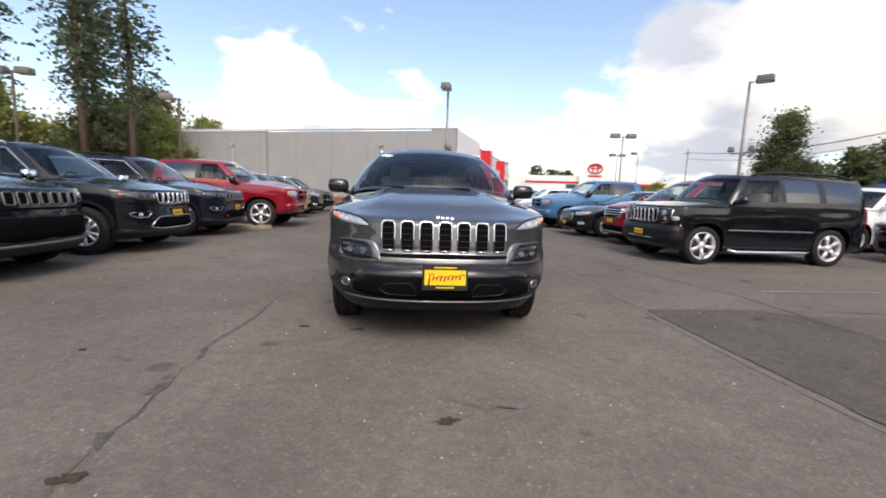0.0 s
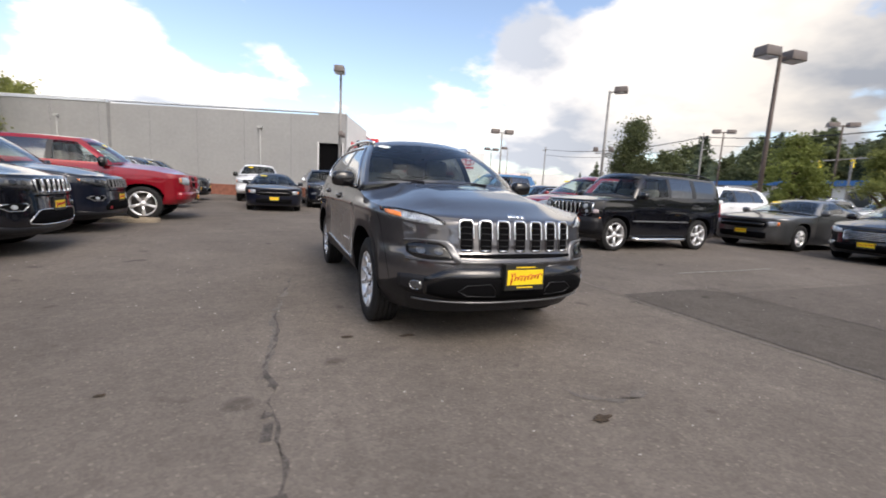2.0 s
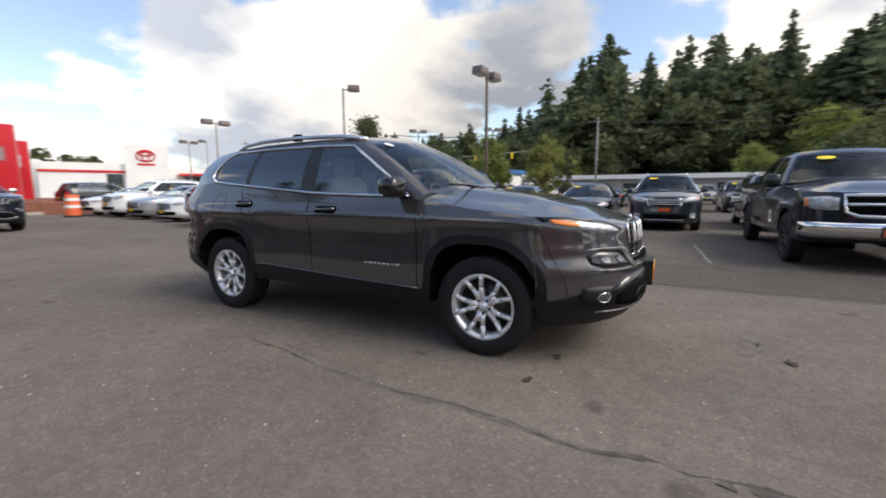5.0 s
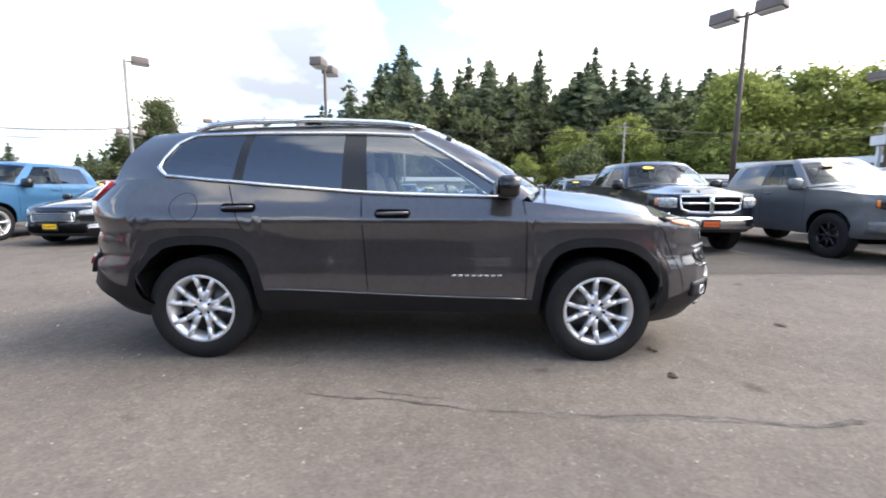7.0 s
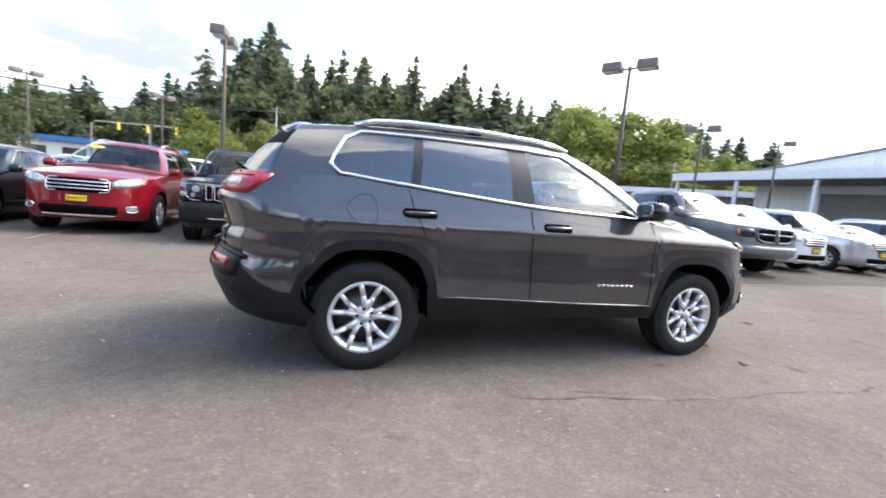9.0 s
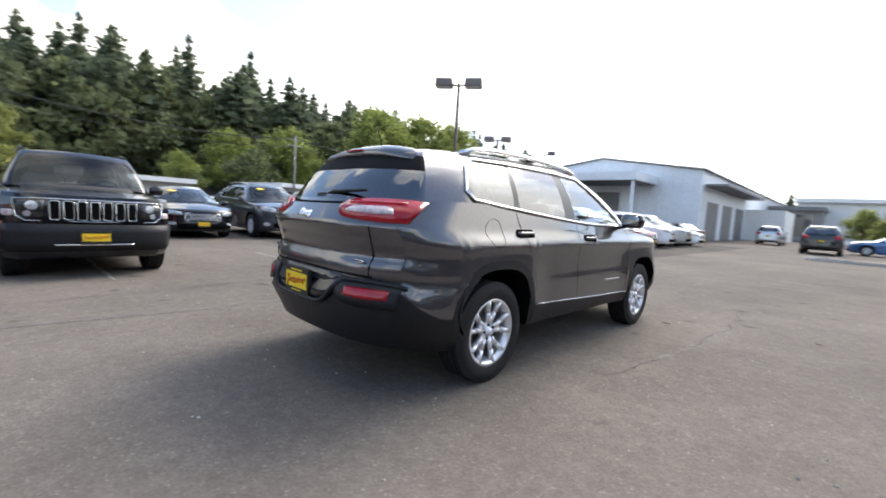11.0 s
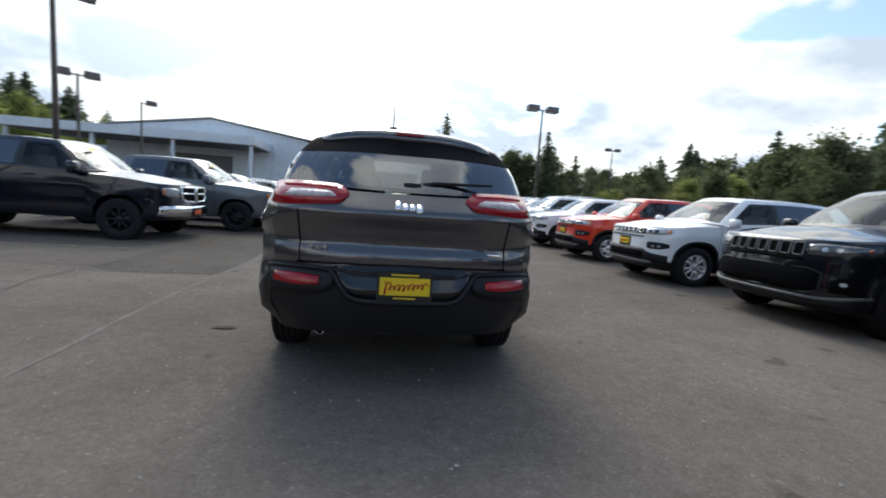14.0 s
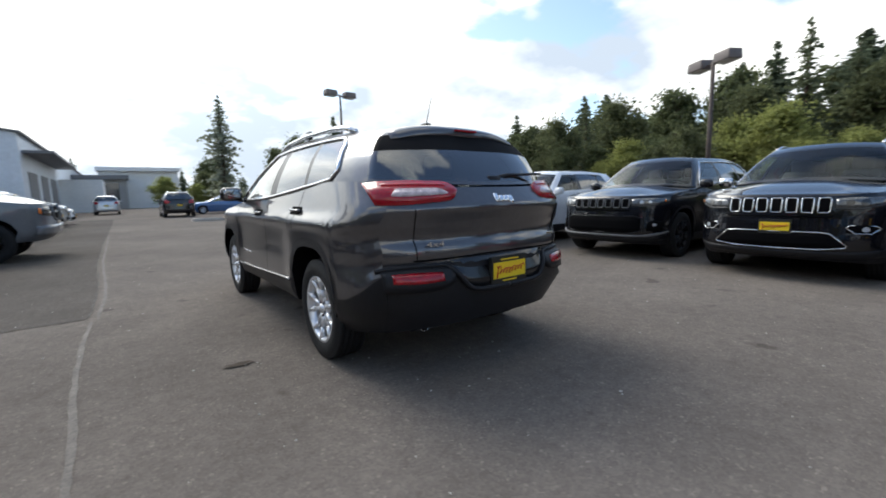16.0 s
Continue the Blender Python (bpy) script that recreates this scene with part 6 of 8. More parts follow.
low = vehicle("saloon_car", "silver saloon car in a far parking row", SEDAN, PAINT["silver"], F_SEDAN, R10, lite=True)
low.matrix_basis = pose(25.6, -17.9, 0, 0, 0, WEST)
haul = truck("black pickup truck in a far parking row", BLK, F_TRUCK, RB, True)
haul.matrix_basis = pose(31.2, -17.0, 0, 0, 0, EAST)
ROW = "cars in the parking rows"
for k, (ob, old, fresh, word) in enumerate((
        (grand, "black", "mushroom", "beige-grey SUV"), (maroon, "crimson", "slate", "slate SUV"), (grand, "black", "black", "black SUV"))):
    parked(ob, word + " parked nose out in the row", old, fresh, -6.6, 12.6 + 2.9 * k, EAST, ROW)
for k, (ob, old, fresh, word) in enumerate((
        (compass, "white", "white", "white compact SUV"), (grand, "black", "white", "white SUV"), (compass, "white", "white", "white compact SUV"),
        (lean, "white", "white", "white SUV"), (lean, "white", "silver", "silver SUV"), (lean, "white", "white", "white SUV"), (lean, "white", "white", "white SUV"))):
    parked(ob, word + " parked nose out in the row", old, fresh, -6.7 - 0.10 * k, -8.45 - 2.85 * k, EAST, ROW)
for k, (ob, old, fresh, word) in enumerate((
        (lean, "white", "white", "white SUV"), (lean, "white", "silver", "silver SUV"), (low, "silver", "red", "red saloon car"),
        (lean, "white", "white", "white SUV"), (lean, "white", "silver", "silver SUV"), (low, "silver", "white", "white saloon car"))):
    parked(ob, word + " parked nose out in the row", old, fresh, 6.3, -11.2 - 2.9 * k, WEST, ROW)
for k, (ob, old, fresh, word) in enumerate((
        (low, "silver", "white", "white saloon car"), (low, "silver", "silver", "silver saloon car"), (lean, "white", "white", "white SUV"), (low, "silver", "white", "white saloon car"))):
    parked(ob, word + " parked nose out in the row", old, fresh, 8.0 + 0.3 * k, 14.5 + 2.8 * k, WEST, ROW)
kinds = ((low, "silver", "saloon car"), (lean, "white", "SUV"), (lean, "white", "SUV"), (haul, "black", "pickup truck"), (low, "silver", "saloon car"))
rng = random.Random(4)
for x, ys, rz in ((25.5, np.arange(-12, 24, 2.9), WEST), (31.0, np.arange(-14, 26, 3.0), EAST), (41.0, np.arange(-18, 30, 6.2), WEST), (15.6, np.arange(-26, -7, 3.0), WEST), (15.8, np.arange(10.4, 22, 2.9), WEST)):
    for y in ys:
        if rng.random() < 0.12:
            continue
        ob, old, word = rng.choice(kinds)
        fresh = rng.choice(("black", "white", "silver", "slate", "teal", "red", "navy", "mushroom", "white"))
        parked(ob, {"mushroom": "beige-grey", "teal": "blue", "slate": "slate grey"}.get(fresh, fresh) + " " + word + " in a far parking row", old, fresh, x + rng.uniform(-0.3, 0.3), y, rz + rng.uniform(-2, 2), ROW)
for x, y, rz, ob, old, fresh, word in ((-1.2, -31.5, SOUTH, lean, "white", "black", "black SUV seen from behind"), (-4.6, -35.0, EAST, low, "silver", "teal", "blue saloon car"),
                                       (-9.0, -31.0, EAST, haul, "black", "white", "white pickup truck"), (-9.2, -34.5, EAST, lean, "white", "white", "white SUV"),
                                       (3.0, -46.0, SOUTH, lean, "white", "silver", "silver SUV"), (7.6, -33.5, SOUTH + 50, low, "silver", "slate", "slate grey saloon car"),
                                       (10.0, 28.5, EAST, lean, "white", "black", "black SUV"), (15.0, 30.0, EAST, low, "silver", "red", "red saloon car"), (19.5, 29.0, EAST, low, "silver", "slate", "grey saloon car")):
    parked(ob, word + " on the open asphalt", old, fresh, x, y, rz)

# ---- ground ----


def asphalt(name, color, stain=0.22, speck=1.0):
    m = bpy.data.materials.new(name)
    m.use_nodes = True
    n, l = m.node_tree.nodes, m.node_tree.links
    b = n["Principled BSDF"]
    b.inputs["Roughness"].default_value, b.inputs["Specular IOR Level"].default_value = 0.95, 0.08
    tc = n.new("ShaderNodeTexCoord")

    def noise_(scale, detail=5, rough=0.6):
        t = n.new("ShaderNodeTexNoise")
        t.inputs["Scale"].default_value, t.inputs["Detail"].default_value, t.inputs["Roughness"].default_value = scale, detail, rough
        l.new(tc.outputs["Object"], t.inputs["Vector"])
        return t.outputs["Fac"]

    def span(v, a, b2, lo, hi):
        r = n.new("ShaderNodeMapRange")
        for k, x in zip(("From Min", "From Max", "To Min", "To Max"), (a, b2, lo, hi)):
            r.inputs[k].default_value = x
        l.new(v, r.inputs["Value"])
        return r.outputs[0]

    def times(a, c):
        k = n.new("ShaderNodeMath")
        k.operation = "MULTIPLY"
        l.new(a, k.inputs[0]), l.new(c, k.inputs[1])
        return k.outputs[0]
    v = n.new("ShaderNodeTexVoronoi")
    v.inputs["Scale"].default_value = 75.0
    l.new(tc.outputs["Object"], v.inputs["Vector"])
    sep = n.new("ShaderNodeSeparateColor")
    l.new(v.outputs["Color"], sep.inputs[0])
    stones = span(sep.outputs[0], 0.0, 1.0, 1 - 0.28 * speck, 1 + 0.28 * speck)
    bright = span(sep.outputs[1], 0.93, 1.0, 1.0, 1.0 + 0.9 * speck)
    tone = times(times(times(stones, bright), span(noise_(0.22, 6), 0.32, 0.7, 1 - stain, 1 + stain)), times(span(noise_(1.6, 7), 0.3, 0.7, 0.88, 1.10), span(noise_(11.0, 6), 0.3, 0.7, 0.88, 1.12)))
    spots = span(noise_(2.6, 3, 0.4), 0.68, 0.74, 1.0, 0.62)
    tone = times(tone, spots)
    sc = n.new("ShaderNodeVectorMath")
    sc.operation = "SCALE"
    sc.inputs[0].default_value = color
    l.new(tone, sc.inputs["Scale"]), l.new(sc.outputs[0], b.inputs["Base Color"])
    bp = n.new("ShaderNodeBump")
    bp.inputs["Strength"].default_value, bp.inputs["Distance"].default_value = 0.35, 0.005
    l.new(v.outputs["Distance"], bp.inputs["Height"]), l.new(bp.outputs[0], b.inputs["Normal"])
    return m


M_ASPHALT = asphalt("asphalt_worn", (0.146, 0.126, 0.109), 0.20, 0.44)
M_ASPHALT2 = asphalt("asphalt_newer", (0.096, 0.084, 0.073), 0.19, 0.50)
M_ASPHALT3 = asphalt("asphalt_east", (0.118, 0.102, 0.089), 0.20, 0.46)
M_CRACK = principled("crack_dirt", (0.080, 0.069, 0.060), 0.9, vary=0.4, scale=9)
M_SCUFF = principled("scuff", (0.122, 0.106, 0.093), 0.85, vary=0.3, scale=9)
M_PALE = principled("worn_strip", (0.128, 0.111, 0.096), 0.85, vary=0.25, scale=5)
M_LINE = principled("line_paint", (0.22, 0.21, 0.18), 0.8, vary=0.35, scale=7)
M_KERB = principled("kerb_concrete", (0.36, 0.34, 0.31), 0.85, vary=0.15, scale=3, bump=0.3, bump_scale=60)
M_KERBY = principled("kerb_yellow", (0.23, 0.185, 0.13), 0.85, vary=0.3, scale=5)
M_SOIL = principled("dry_soil", (0.20, 0.15, 0.09), 0.95, vary=0.3, scale=5, bump=0.6, bump_scale=25)
M_LEAFLIT = principled("dead_leaf", (0.045, 0.030, 0.018), 0.9, vary=0.3, scale=40)


def land(x, y):
    """Height of the ground: level lot, wooded slopes to the east and west."""
    e = max(0.0, (x - 75.0)) * 0.20 * min(1.0, max(0.12, (45.0 - y) / 55.0))
    w = max(0.0, (-26.0 - x)) * 0.06
    return min(e, 24.0) + min(w, 6.0)


def axis(a, b, near, fine, coarse):
    v, x = [a], a
    while x < b:
        x += fine if near[0] <= x <= near[1] else coarse
        v.append(x)
    return v


gx = axis(-900, 900, (-60, 160), 10, 60)
gy = axis(-900, 900, (-140, 100), 10, 60)
V = [(x, y, land(x, y)) for x in gx for y in gy]
m = len(gy)
F = [(i * m + j, (i + 1) * m + j, (i + 1) * m + j + 1, i * m + j + 1) for i in range(len(gx) - 1) for j in range(m - 1)]
tagged(part("ground", mesh_of("ground", V, F), M_ASPHALT), "worn grey-brown asphalt of the car lot", "ground", kind="structure")


def ribbon(name, pts, width, mat, z, label, rough=0.35, seed=1, broken=0.0):
    """A thin uneven strip on the ground, tapering at the ends."""
    r = random.Random(seed)
    P = [Vector((*p, 0)) for p in pts]
    fine = []
    for a, b in zip(P, P[1:]):
        k = max(2, int((b - a).length / 0.06))
        fine += [a.lerp(b, i / k) for i in range(k)]
    fine.append(P[-1])
    V, F = [], []
    n = len(fine)
    drift = 0.0
    for i, p in enumerate(fine):
        t = (fine[min(i + 1, n - 1)] - fine[max(i - 1, 0)]).normalized()
        s = Vector((-t.y, t.x, 0))
        drift = drift * 0.8 + r.uniform(-1, 1) * width * rough
        w = width * (0.5 + r.uniform(-rough, rough)) * min(1.0, (i + 0.3) / 3, (n - i - 0.7) / 3)
        c = p + s * drift
        V += [c - s * w + Vector((0, 0, z)), c + s * w + Vector((0, 0, z))]
    on = True
    for i in range(n - 1):
        if r.random() < (broken * 0.45 if on else 0.35):
            on = not on
        if on:
            F.append((2 * i, 2 * i + 1, 2 * i + 3, 2 * i + 2))
    ob = part(name, mesh_of(name, V, F, smooth=False), mat)
    return tagged(ob, label, "pavement mark", kind="structure")


# newer asphalt on the east side, laid just proud of the old
edge = [(2.42, -30), (2.38, -20), (2.42, -10), (2.38, -6.3), (2.34, -4.5), (2.28, -3.3), (2.25, -2.25), (2.28, -1.12), (3.0, -1.10), (3.6, -1.12), (3.9, -1.35), (3.9, -2.2), (3.92, -8.0), (3.95, -20.0), (3.96, -30)]
tagged(part("pavement", mesh_of("pavement", [(x, y, 0.004) for x, y in edge], [tuple(range(len(edge)))[::-1]], smooth=False), M_ASPHALT2), "darker strip of newer asphalt", "pavement", kind="structure")
edge = [(3.96, -30), (3.95, -20.0), (3.92, -8.0), (3.9, -2.2), (3.9, -1.35), (9, -1.45), (40, -1.5), (40, -30)]
tagged(part("pavement", mesh_of("pavement", [(x, y, 0.004) for x, y in edge], [tuple(range(len(edge)))[::-1]], smooth=False), M_ASPHALT3), "slightly darker asphalt under the eastern row", "pavement", kind="structure")
ribbon("pavement_joint", [(2.40, -24), (2.40, -12), (2.38, -6.3), (2.28, -3.3), (2.25, -2.25), (2.28, -1.12)], 0.016, M_CRACK, 0.0065, "dark joint between two asphalt layers", 0.5, 3, 0.3)
ribbon("pavement_joint", [(3.0, 6.5), (3.17, 4.0), (3.55, 0.9), (3.9, -0.4), (3.9, -2.2), (3.92, -8.0), (3.95, -20.0)], 0.016, M_CRACK, 0.0075, "dark joint between two asphalt layers", 0.4, 14, 0.12)
ribbon("pavement_joint", [(2.28, -1.11), (3.0, -1.09), (3.6, -1.11), (6.0, -1.25), (12, -1.4)], 0.012, M_CRACK, 0.0065, "dark joint between two asphalt layers", 0.5, 4, 0.3)
ribbon("pavement_joint", [(2.25, -1.0), (2.27, -0.2), (2.25, 0.9), (2.2, 1.6), (2.18, 2.6), (2.3, 4.2)], 0.035, M_PALE, 0.0035, "pale worn strip beside the joint", 0.12, 5)
ribbon("pavement_joint", [(2.36, -14.0), (2.30, -6.0), (2.20, -3.3), (2.17, -2.25), (2.20, -1.0)], 0.035, M_PALE, 0.0035, "pale worn strip beside the joint", 0.12, 6)
CRACK = [(-1.20, 0.60), (-1.36, 0.48), (-1.42, 0.10), (-1.50, -0.35), (-1.56, -0.70), (-1.59, -0.95), (-1.585, -1.35), (-1.60, -1.75), (-1.635, -2.05), (-1.64, -2.30),
         (-1.60, -2.42), (-1.635, -2.60), (-1.585, -2.80), (-1.61, -2.95), (-1.59, -3.10), (-1.605, -3.30), (-1.56, -3.52), (-1.52, -3.75)]
ribbon("crack", CRACK, 0.013, M_CRACK, 0.003, "dark filled crack in the asphalt", 0.9, 7, 0.12)
ribbon("crack", CRACK[2:12], 0.030, M_SCUFF, 0.0022, "dark dirt along the crack", 0.6, 17, 0.35)
ribbon("crack", CRACK[8:], 0.030, M_CRACK, 0.0034, "wider worn stretch of the crack", 0.8, 8, 0.75)
ribbon("crack", [(-1.33, 0.10), (-1.40, -0.20), (-1.43, -0.45)], 0.010, M_CRACK, 0.0034, "short hairline crack in the asphalt", 0.9, 9, 0.5)
for k, (x, y, r, sx) in enumerate(((-0.05, -3.255, 0.042, 1.5), (-0.66, -1.835, 0.036, 1.8), (-1.10, -1.755, 0.03, 1.4), (-2.44, -2.29, 0.022, 1.3), (1.39, 1.12, 0.06, 1.6), (-1.55, -3.62, 0.05, 1.3))):
    rr = random.Random(20 + k)
    n = 14
    V = [(x, y, 0.010)]
    for i in range(n):
        a, q = 2 * math.pi * i / n, r * rr.uniform(0.55, 1.25)
        V.append((x + q * sx * math.cos(a), y + q * math.sin(a) * 0.8, 0.004 + 0.008 * rr.random()))
    tagged(part("dead_leaf", mesh_of("dead_leaf", V, [(0, 1 + i, 1 + (i + 1) % n) for i in range(n)], smooth=False), M_LEAFLIT), "dark scrap of wet leaf on the asphalt", "leaf", "scraps on the asphalt")
arc = [(0.36 + 0.40 * math.cos(a), -2.95 + 0.16 * math.sin(a)) for a in np.linspace(math.pi * 0.95, math.pi * 2.05, 9)]
ribbon("scuff_mark", arc, 0.035, M_SCUFF, 0.0028, "faint curved scuff on the asphalt", 0.8, 11, 0.5)
for k in range(8):
    y = -0.2 + 2.95 * (k - 3)
    if abs(y) < 12:
        ribbon("parking_line", [(4.3, y), (7.0, y + 0.1)], 0.05, M_LINE, 0.0075, "faded parking bay line", 0.2, 30 + k)
rr = random.Random(77)
V, F = [], []
for k in range(420):
    a, q = rr.uniform(0, 2 * math.pi), rr.uniform(1.6, 7.5)
    x, y, s = q * math.cos(a), q * math.sin(a), rr.uniform(0.004, 0.012)
    o = len(V)
    V += [(x + s * rr.uniform(0.6, 1.3) * math.cos(t), y + s * rr.uniform(0.6, 1.3) * math.sin(t), 0.0045) for t in (0, 1.6, 3.1, 4.7)] + [(x, y, 0.0045 + s * 0.7)]
    F += [(o + i, o + (i + 1) % 4, o + 4) for i in range(4)]
tagged(part("grit", mesh_of("grit", V, F, smooth=False), M_KERB), "pale grit scattered on the asphalt", "grit", kind="stuff")


def kerb_island(name, outline, mat, fill, label, h=0.15, w=0.15):
    """A kerbed bed: a raised ring of concrete round soil."""
    n = len(outline)
    cx, cy = sum(p[0] for p in outline) / n, sum(p[1] for p in outline) / n
    V, F = [], []
    for x, y in outline:
        d = Vector((cx - x, cy - y, 0))
        d.normalize()
        V += [(x, y, 0), (x + d.x * 0.012, y + d.y * 0.012, h - 0.015), (x + d.x * 0.03, y + d.y * 0.03, h), (x + d.x * w, y + d.y * w, h), (x + d.x * w, y + d.y * w, 0)]
    for i in range(n):
        j = (i + 1) % n
        for k in range(4):
            F.append((i * 5 + k, i * 5 + k + 1, j * 5 + k + 1, j * 5 + k))
    root = part(name, mesh_of(name, V, F), mat)
    tagged(root, label, "kerb")
    V = [(x + (cx - x) * 0.05, y + (cy - y) * 0.05, h - 0.04) for x, y in outline] + [(cx, cy, h + 0.03)]
    part("soil", mesh_of("soil", V, [(i, (i + 1) % n, n) for i in range(n)]), fill, root)
    return root


def oval(cx, cy, rx, ry, n=20):
    return [(cx + rx * math.copysign(abs(math.cos(t)) ** 0.7, math.cos(t)), cy + ry * math.copysign(abs(math.sin(t)) ** 0.7, math.sin(t))) for t in [2 * math.pi * k / n for k in range(n)]]


kerb_island("kerb_island", oval(-6.6, 6.95, 2.6, 0.42), M_KERBY, M_SOIL, "weathered yellow kerb round a dry bed", 0.09)
kerb_island("kerb_island", oval(-4.6, -22.0, 3.6, 0.7), M_KERB, M_SOIL, "low kerbed island at the end of the row", 0.14)
kerb_island("kerb_island", oval(11.5, 27.0, 8.5, 1.4), M_KERB, M_SOIL, "pale kerb below the brick planter", 0.15)

# ---- lamp posts ----
M_POLE = principled("post_brown", (0.085, 0.062, 0.052), 0.6, 0.1, vary=0.15, scale=3)
M_POLEGREY = principled("post_grey", (0.26, 0.25, 0.24), 0.55, 0.2, vary=0.12, scale=3)
M_HEAD = principled("lamp_head", (0.15, 0.125, 0.115), 0.5, 0.2, vary=0.1, scale=3)
M_DIFF = principled("lamp_glass", (0.55, 0.55, 0.52), 0.2)


def lamp_post(label, x, y, h, heads, mat, flood=False, rz=0.0):
    """A tapered square post on a concrete foot with box heads."""
    root = new("street_lamp")
    tagged(root, label, "lamp post", "lamp posts of the lot")
    root.matrix_basis = pose(x, y, 0, 0, 0, rz)
    foot = lathe([(0.0, 0.62), (0.26, 0.62), (0.28, 0.60), (0.28, 0.0)], 20)
    part("foot", mesh_of("foot", [Vector((v[0], v[2], v[1])) for v in foot[0]], [tuple(reversed(f)) for f in foot[1]]), M_KERB, root)
    part("pole", mesh_of("pole", *tube([(0, 0, 0.55), (0, 0, h * 0.5), (0, 0, h + 0.05)], [0.085, 0.075, 0.06], 8)), mat, root)
    for sx in heads:
        arm = part("arm", mesh_of("arm", *tube([(0, 0, h - 0.05), (sx * 0.30, 0, h)], 0.035, 6)), mat, root)
        hd = part("lamp_head", block(0.70, 0.50, 0.32, 0.03, 2, (sx * 0.60, 0, h + 0.06), 0.94), M_HEAD, root)
        part("diffuser", block(0.58, 0.40, 0.02, 0.0, 1, (sx * 0.60, 0, h - 0.108)), M_DIFF, hd)
    if flood:
        bar = part("flood_bar", mesh_of("flood_bar", *tube([(-0.45, 0, h * 0.52), (0.45, 0, h * 0.52)], 0.03, 6)), mat, root)
        for sx in (-0.42, 0.42):
            part("flood_lamp", block(0.30, 0.26, 0.26, 0.05, 2, (sx, -0.1, h * 0.52 + 0.2), 0.8), M_HEAD, root)
    return root


ONE, TWO = "tall lamp post with a single box head", "tall lamp post with two box heads"
for x, y, h, hd, mt, fl, rz in ((1.95, 18.9, 6.88, (-1,), M_POLEGREY, True, 74), (16.2, 14.5, 7.07, (1,), M_POLEGREY, True, -50), (14.59, 4.87, 6.25, (-1, 1), M_POLE, False, -6),
                                (9.47, -9.02, 6.34, (-1, 1), M_POLE, False, 35), (-8.84, -19.55, 6.99, (-1, 1), M_POLE, False, 5), (16.1, -20.3, 6.47, (-1, 1), M_POLE, False, 30),
                                (17.6, -29.0, 6.8, (-1,), M_POLE, False, 30), (-27.3, -44.0, 9.0, (-1, 1), M_POLE, False, 0), (36.6, 21.7, 7.6, (-1, 1), M_POLE, False, -40),
                                (37.0, 13.2, 7.25, (-1, 1), M_POLE, False, -40), (16.36, 26.54, 6.06, (-1, 1), M_POLEGREY, False, -10), (-13.2, 20.6, 5.95, (-1,), M_POLE, False, 20),
                                (-14.5, -2.0, 5.3, (-1, 1), M_POLE, False, 60), (-20.2, 18.7, 6.5, (-1, 1), M_POLE, False, 0), (25.0, 44.0, 6.5, (-1, 1), M_POLEGREY, False, 0), (31.0, 50.0, 7.5, (-1,), M_POLEGREY, False, 0)):
    lamp_post(ONE if len(hd) == 1 else TWO, x, y, h, hd, mt, fl, rz)

# ---- buildings ----
M_WALL = principled("wall_grey", (0.30, 0.30, 0.295), 0.8, vary=0.05, scale=0.5, bump=0.06, bump_scale=30)
M_PIPE = principled("pipe_grey", (0.40, 0.40, 0.39), 0.6, vary=0.08, scale=2)
M_WALLW = principled("wall_white", (0.78, 0.78, 0.76), 0.75, vary=0.05, scale=0.5)
M_METAL = principled("metal_cladding", (0.66, 0.70, 0.75), 0.5, 0.1, vary=0.06, scale=0.5)
M_METALD = principled("canopy_dark", (0.17, 0.17, 0.178), 0.6, 0.2, vary=0.1, scale=1.0)
M_RED = principled("sign_red", (0.55, 0.015, 0.025), 0.35, vary=0.05)
M_BRICK = principled("brick", (0.22, 0.085, 0.055), 0.85, vary=0.25, scale=4, bump=0.3, bump_scale=40)
M_ROOF = principled("roof_grey", (0.20, 0.20, 0.20), 0.8, vary=0.1, scale=0.5)
M_PANE = principled("shop_glass", (0.05, 0.06, 0.065), 0.06, coat=0.5)
M_BLUE = principled("fascia_blue", (0.03, 0.15, 0.40), 0.5)
M_SIGNW = principled("sign_white", (0.75, 0.75, 0.75), 0.5)


def slab(root, name, x0, x1, y0, y1, z0, z1, mat, label=""):
    return part(name, mesh_of(name, *box_piece(x0, x1, y0, y1, z0, z1), smooth=False), mat, root, label)


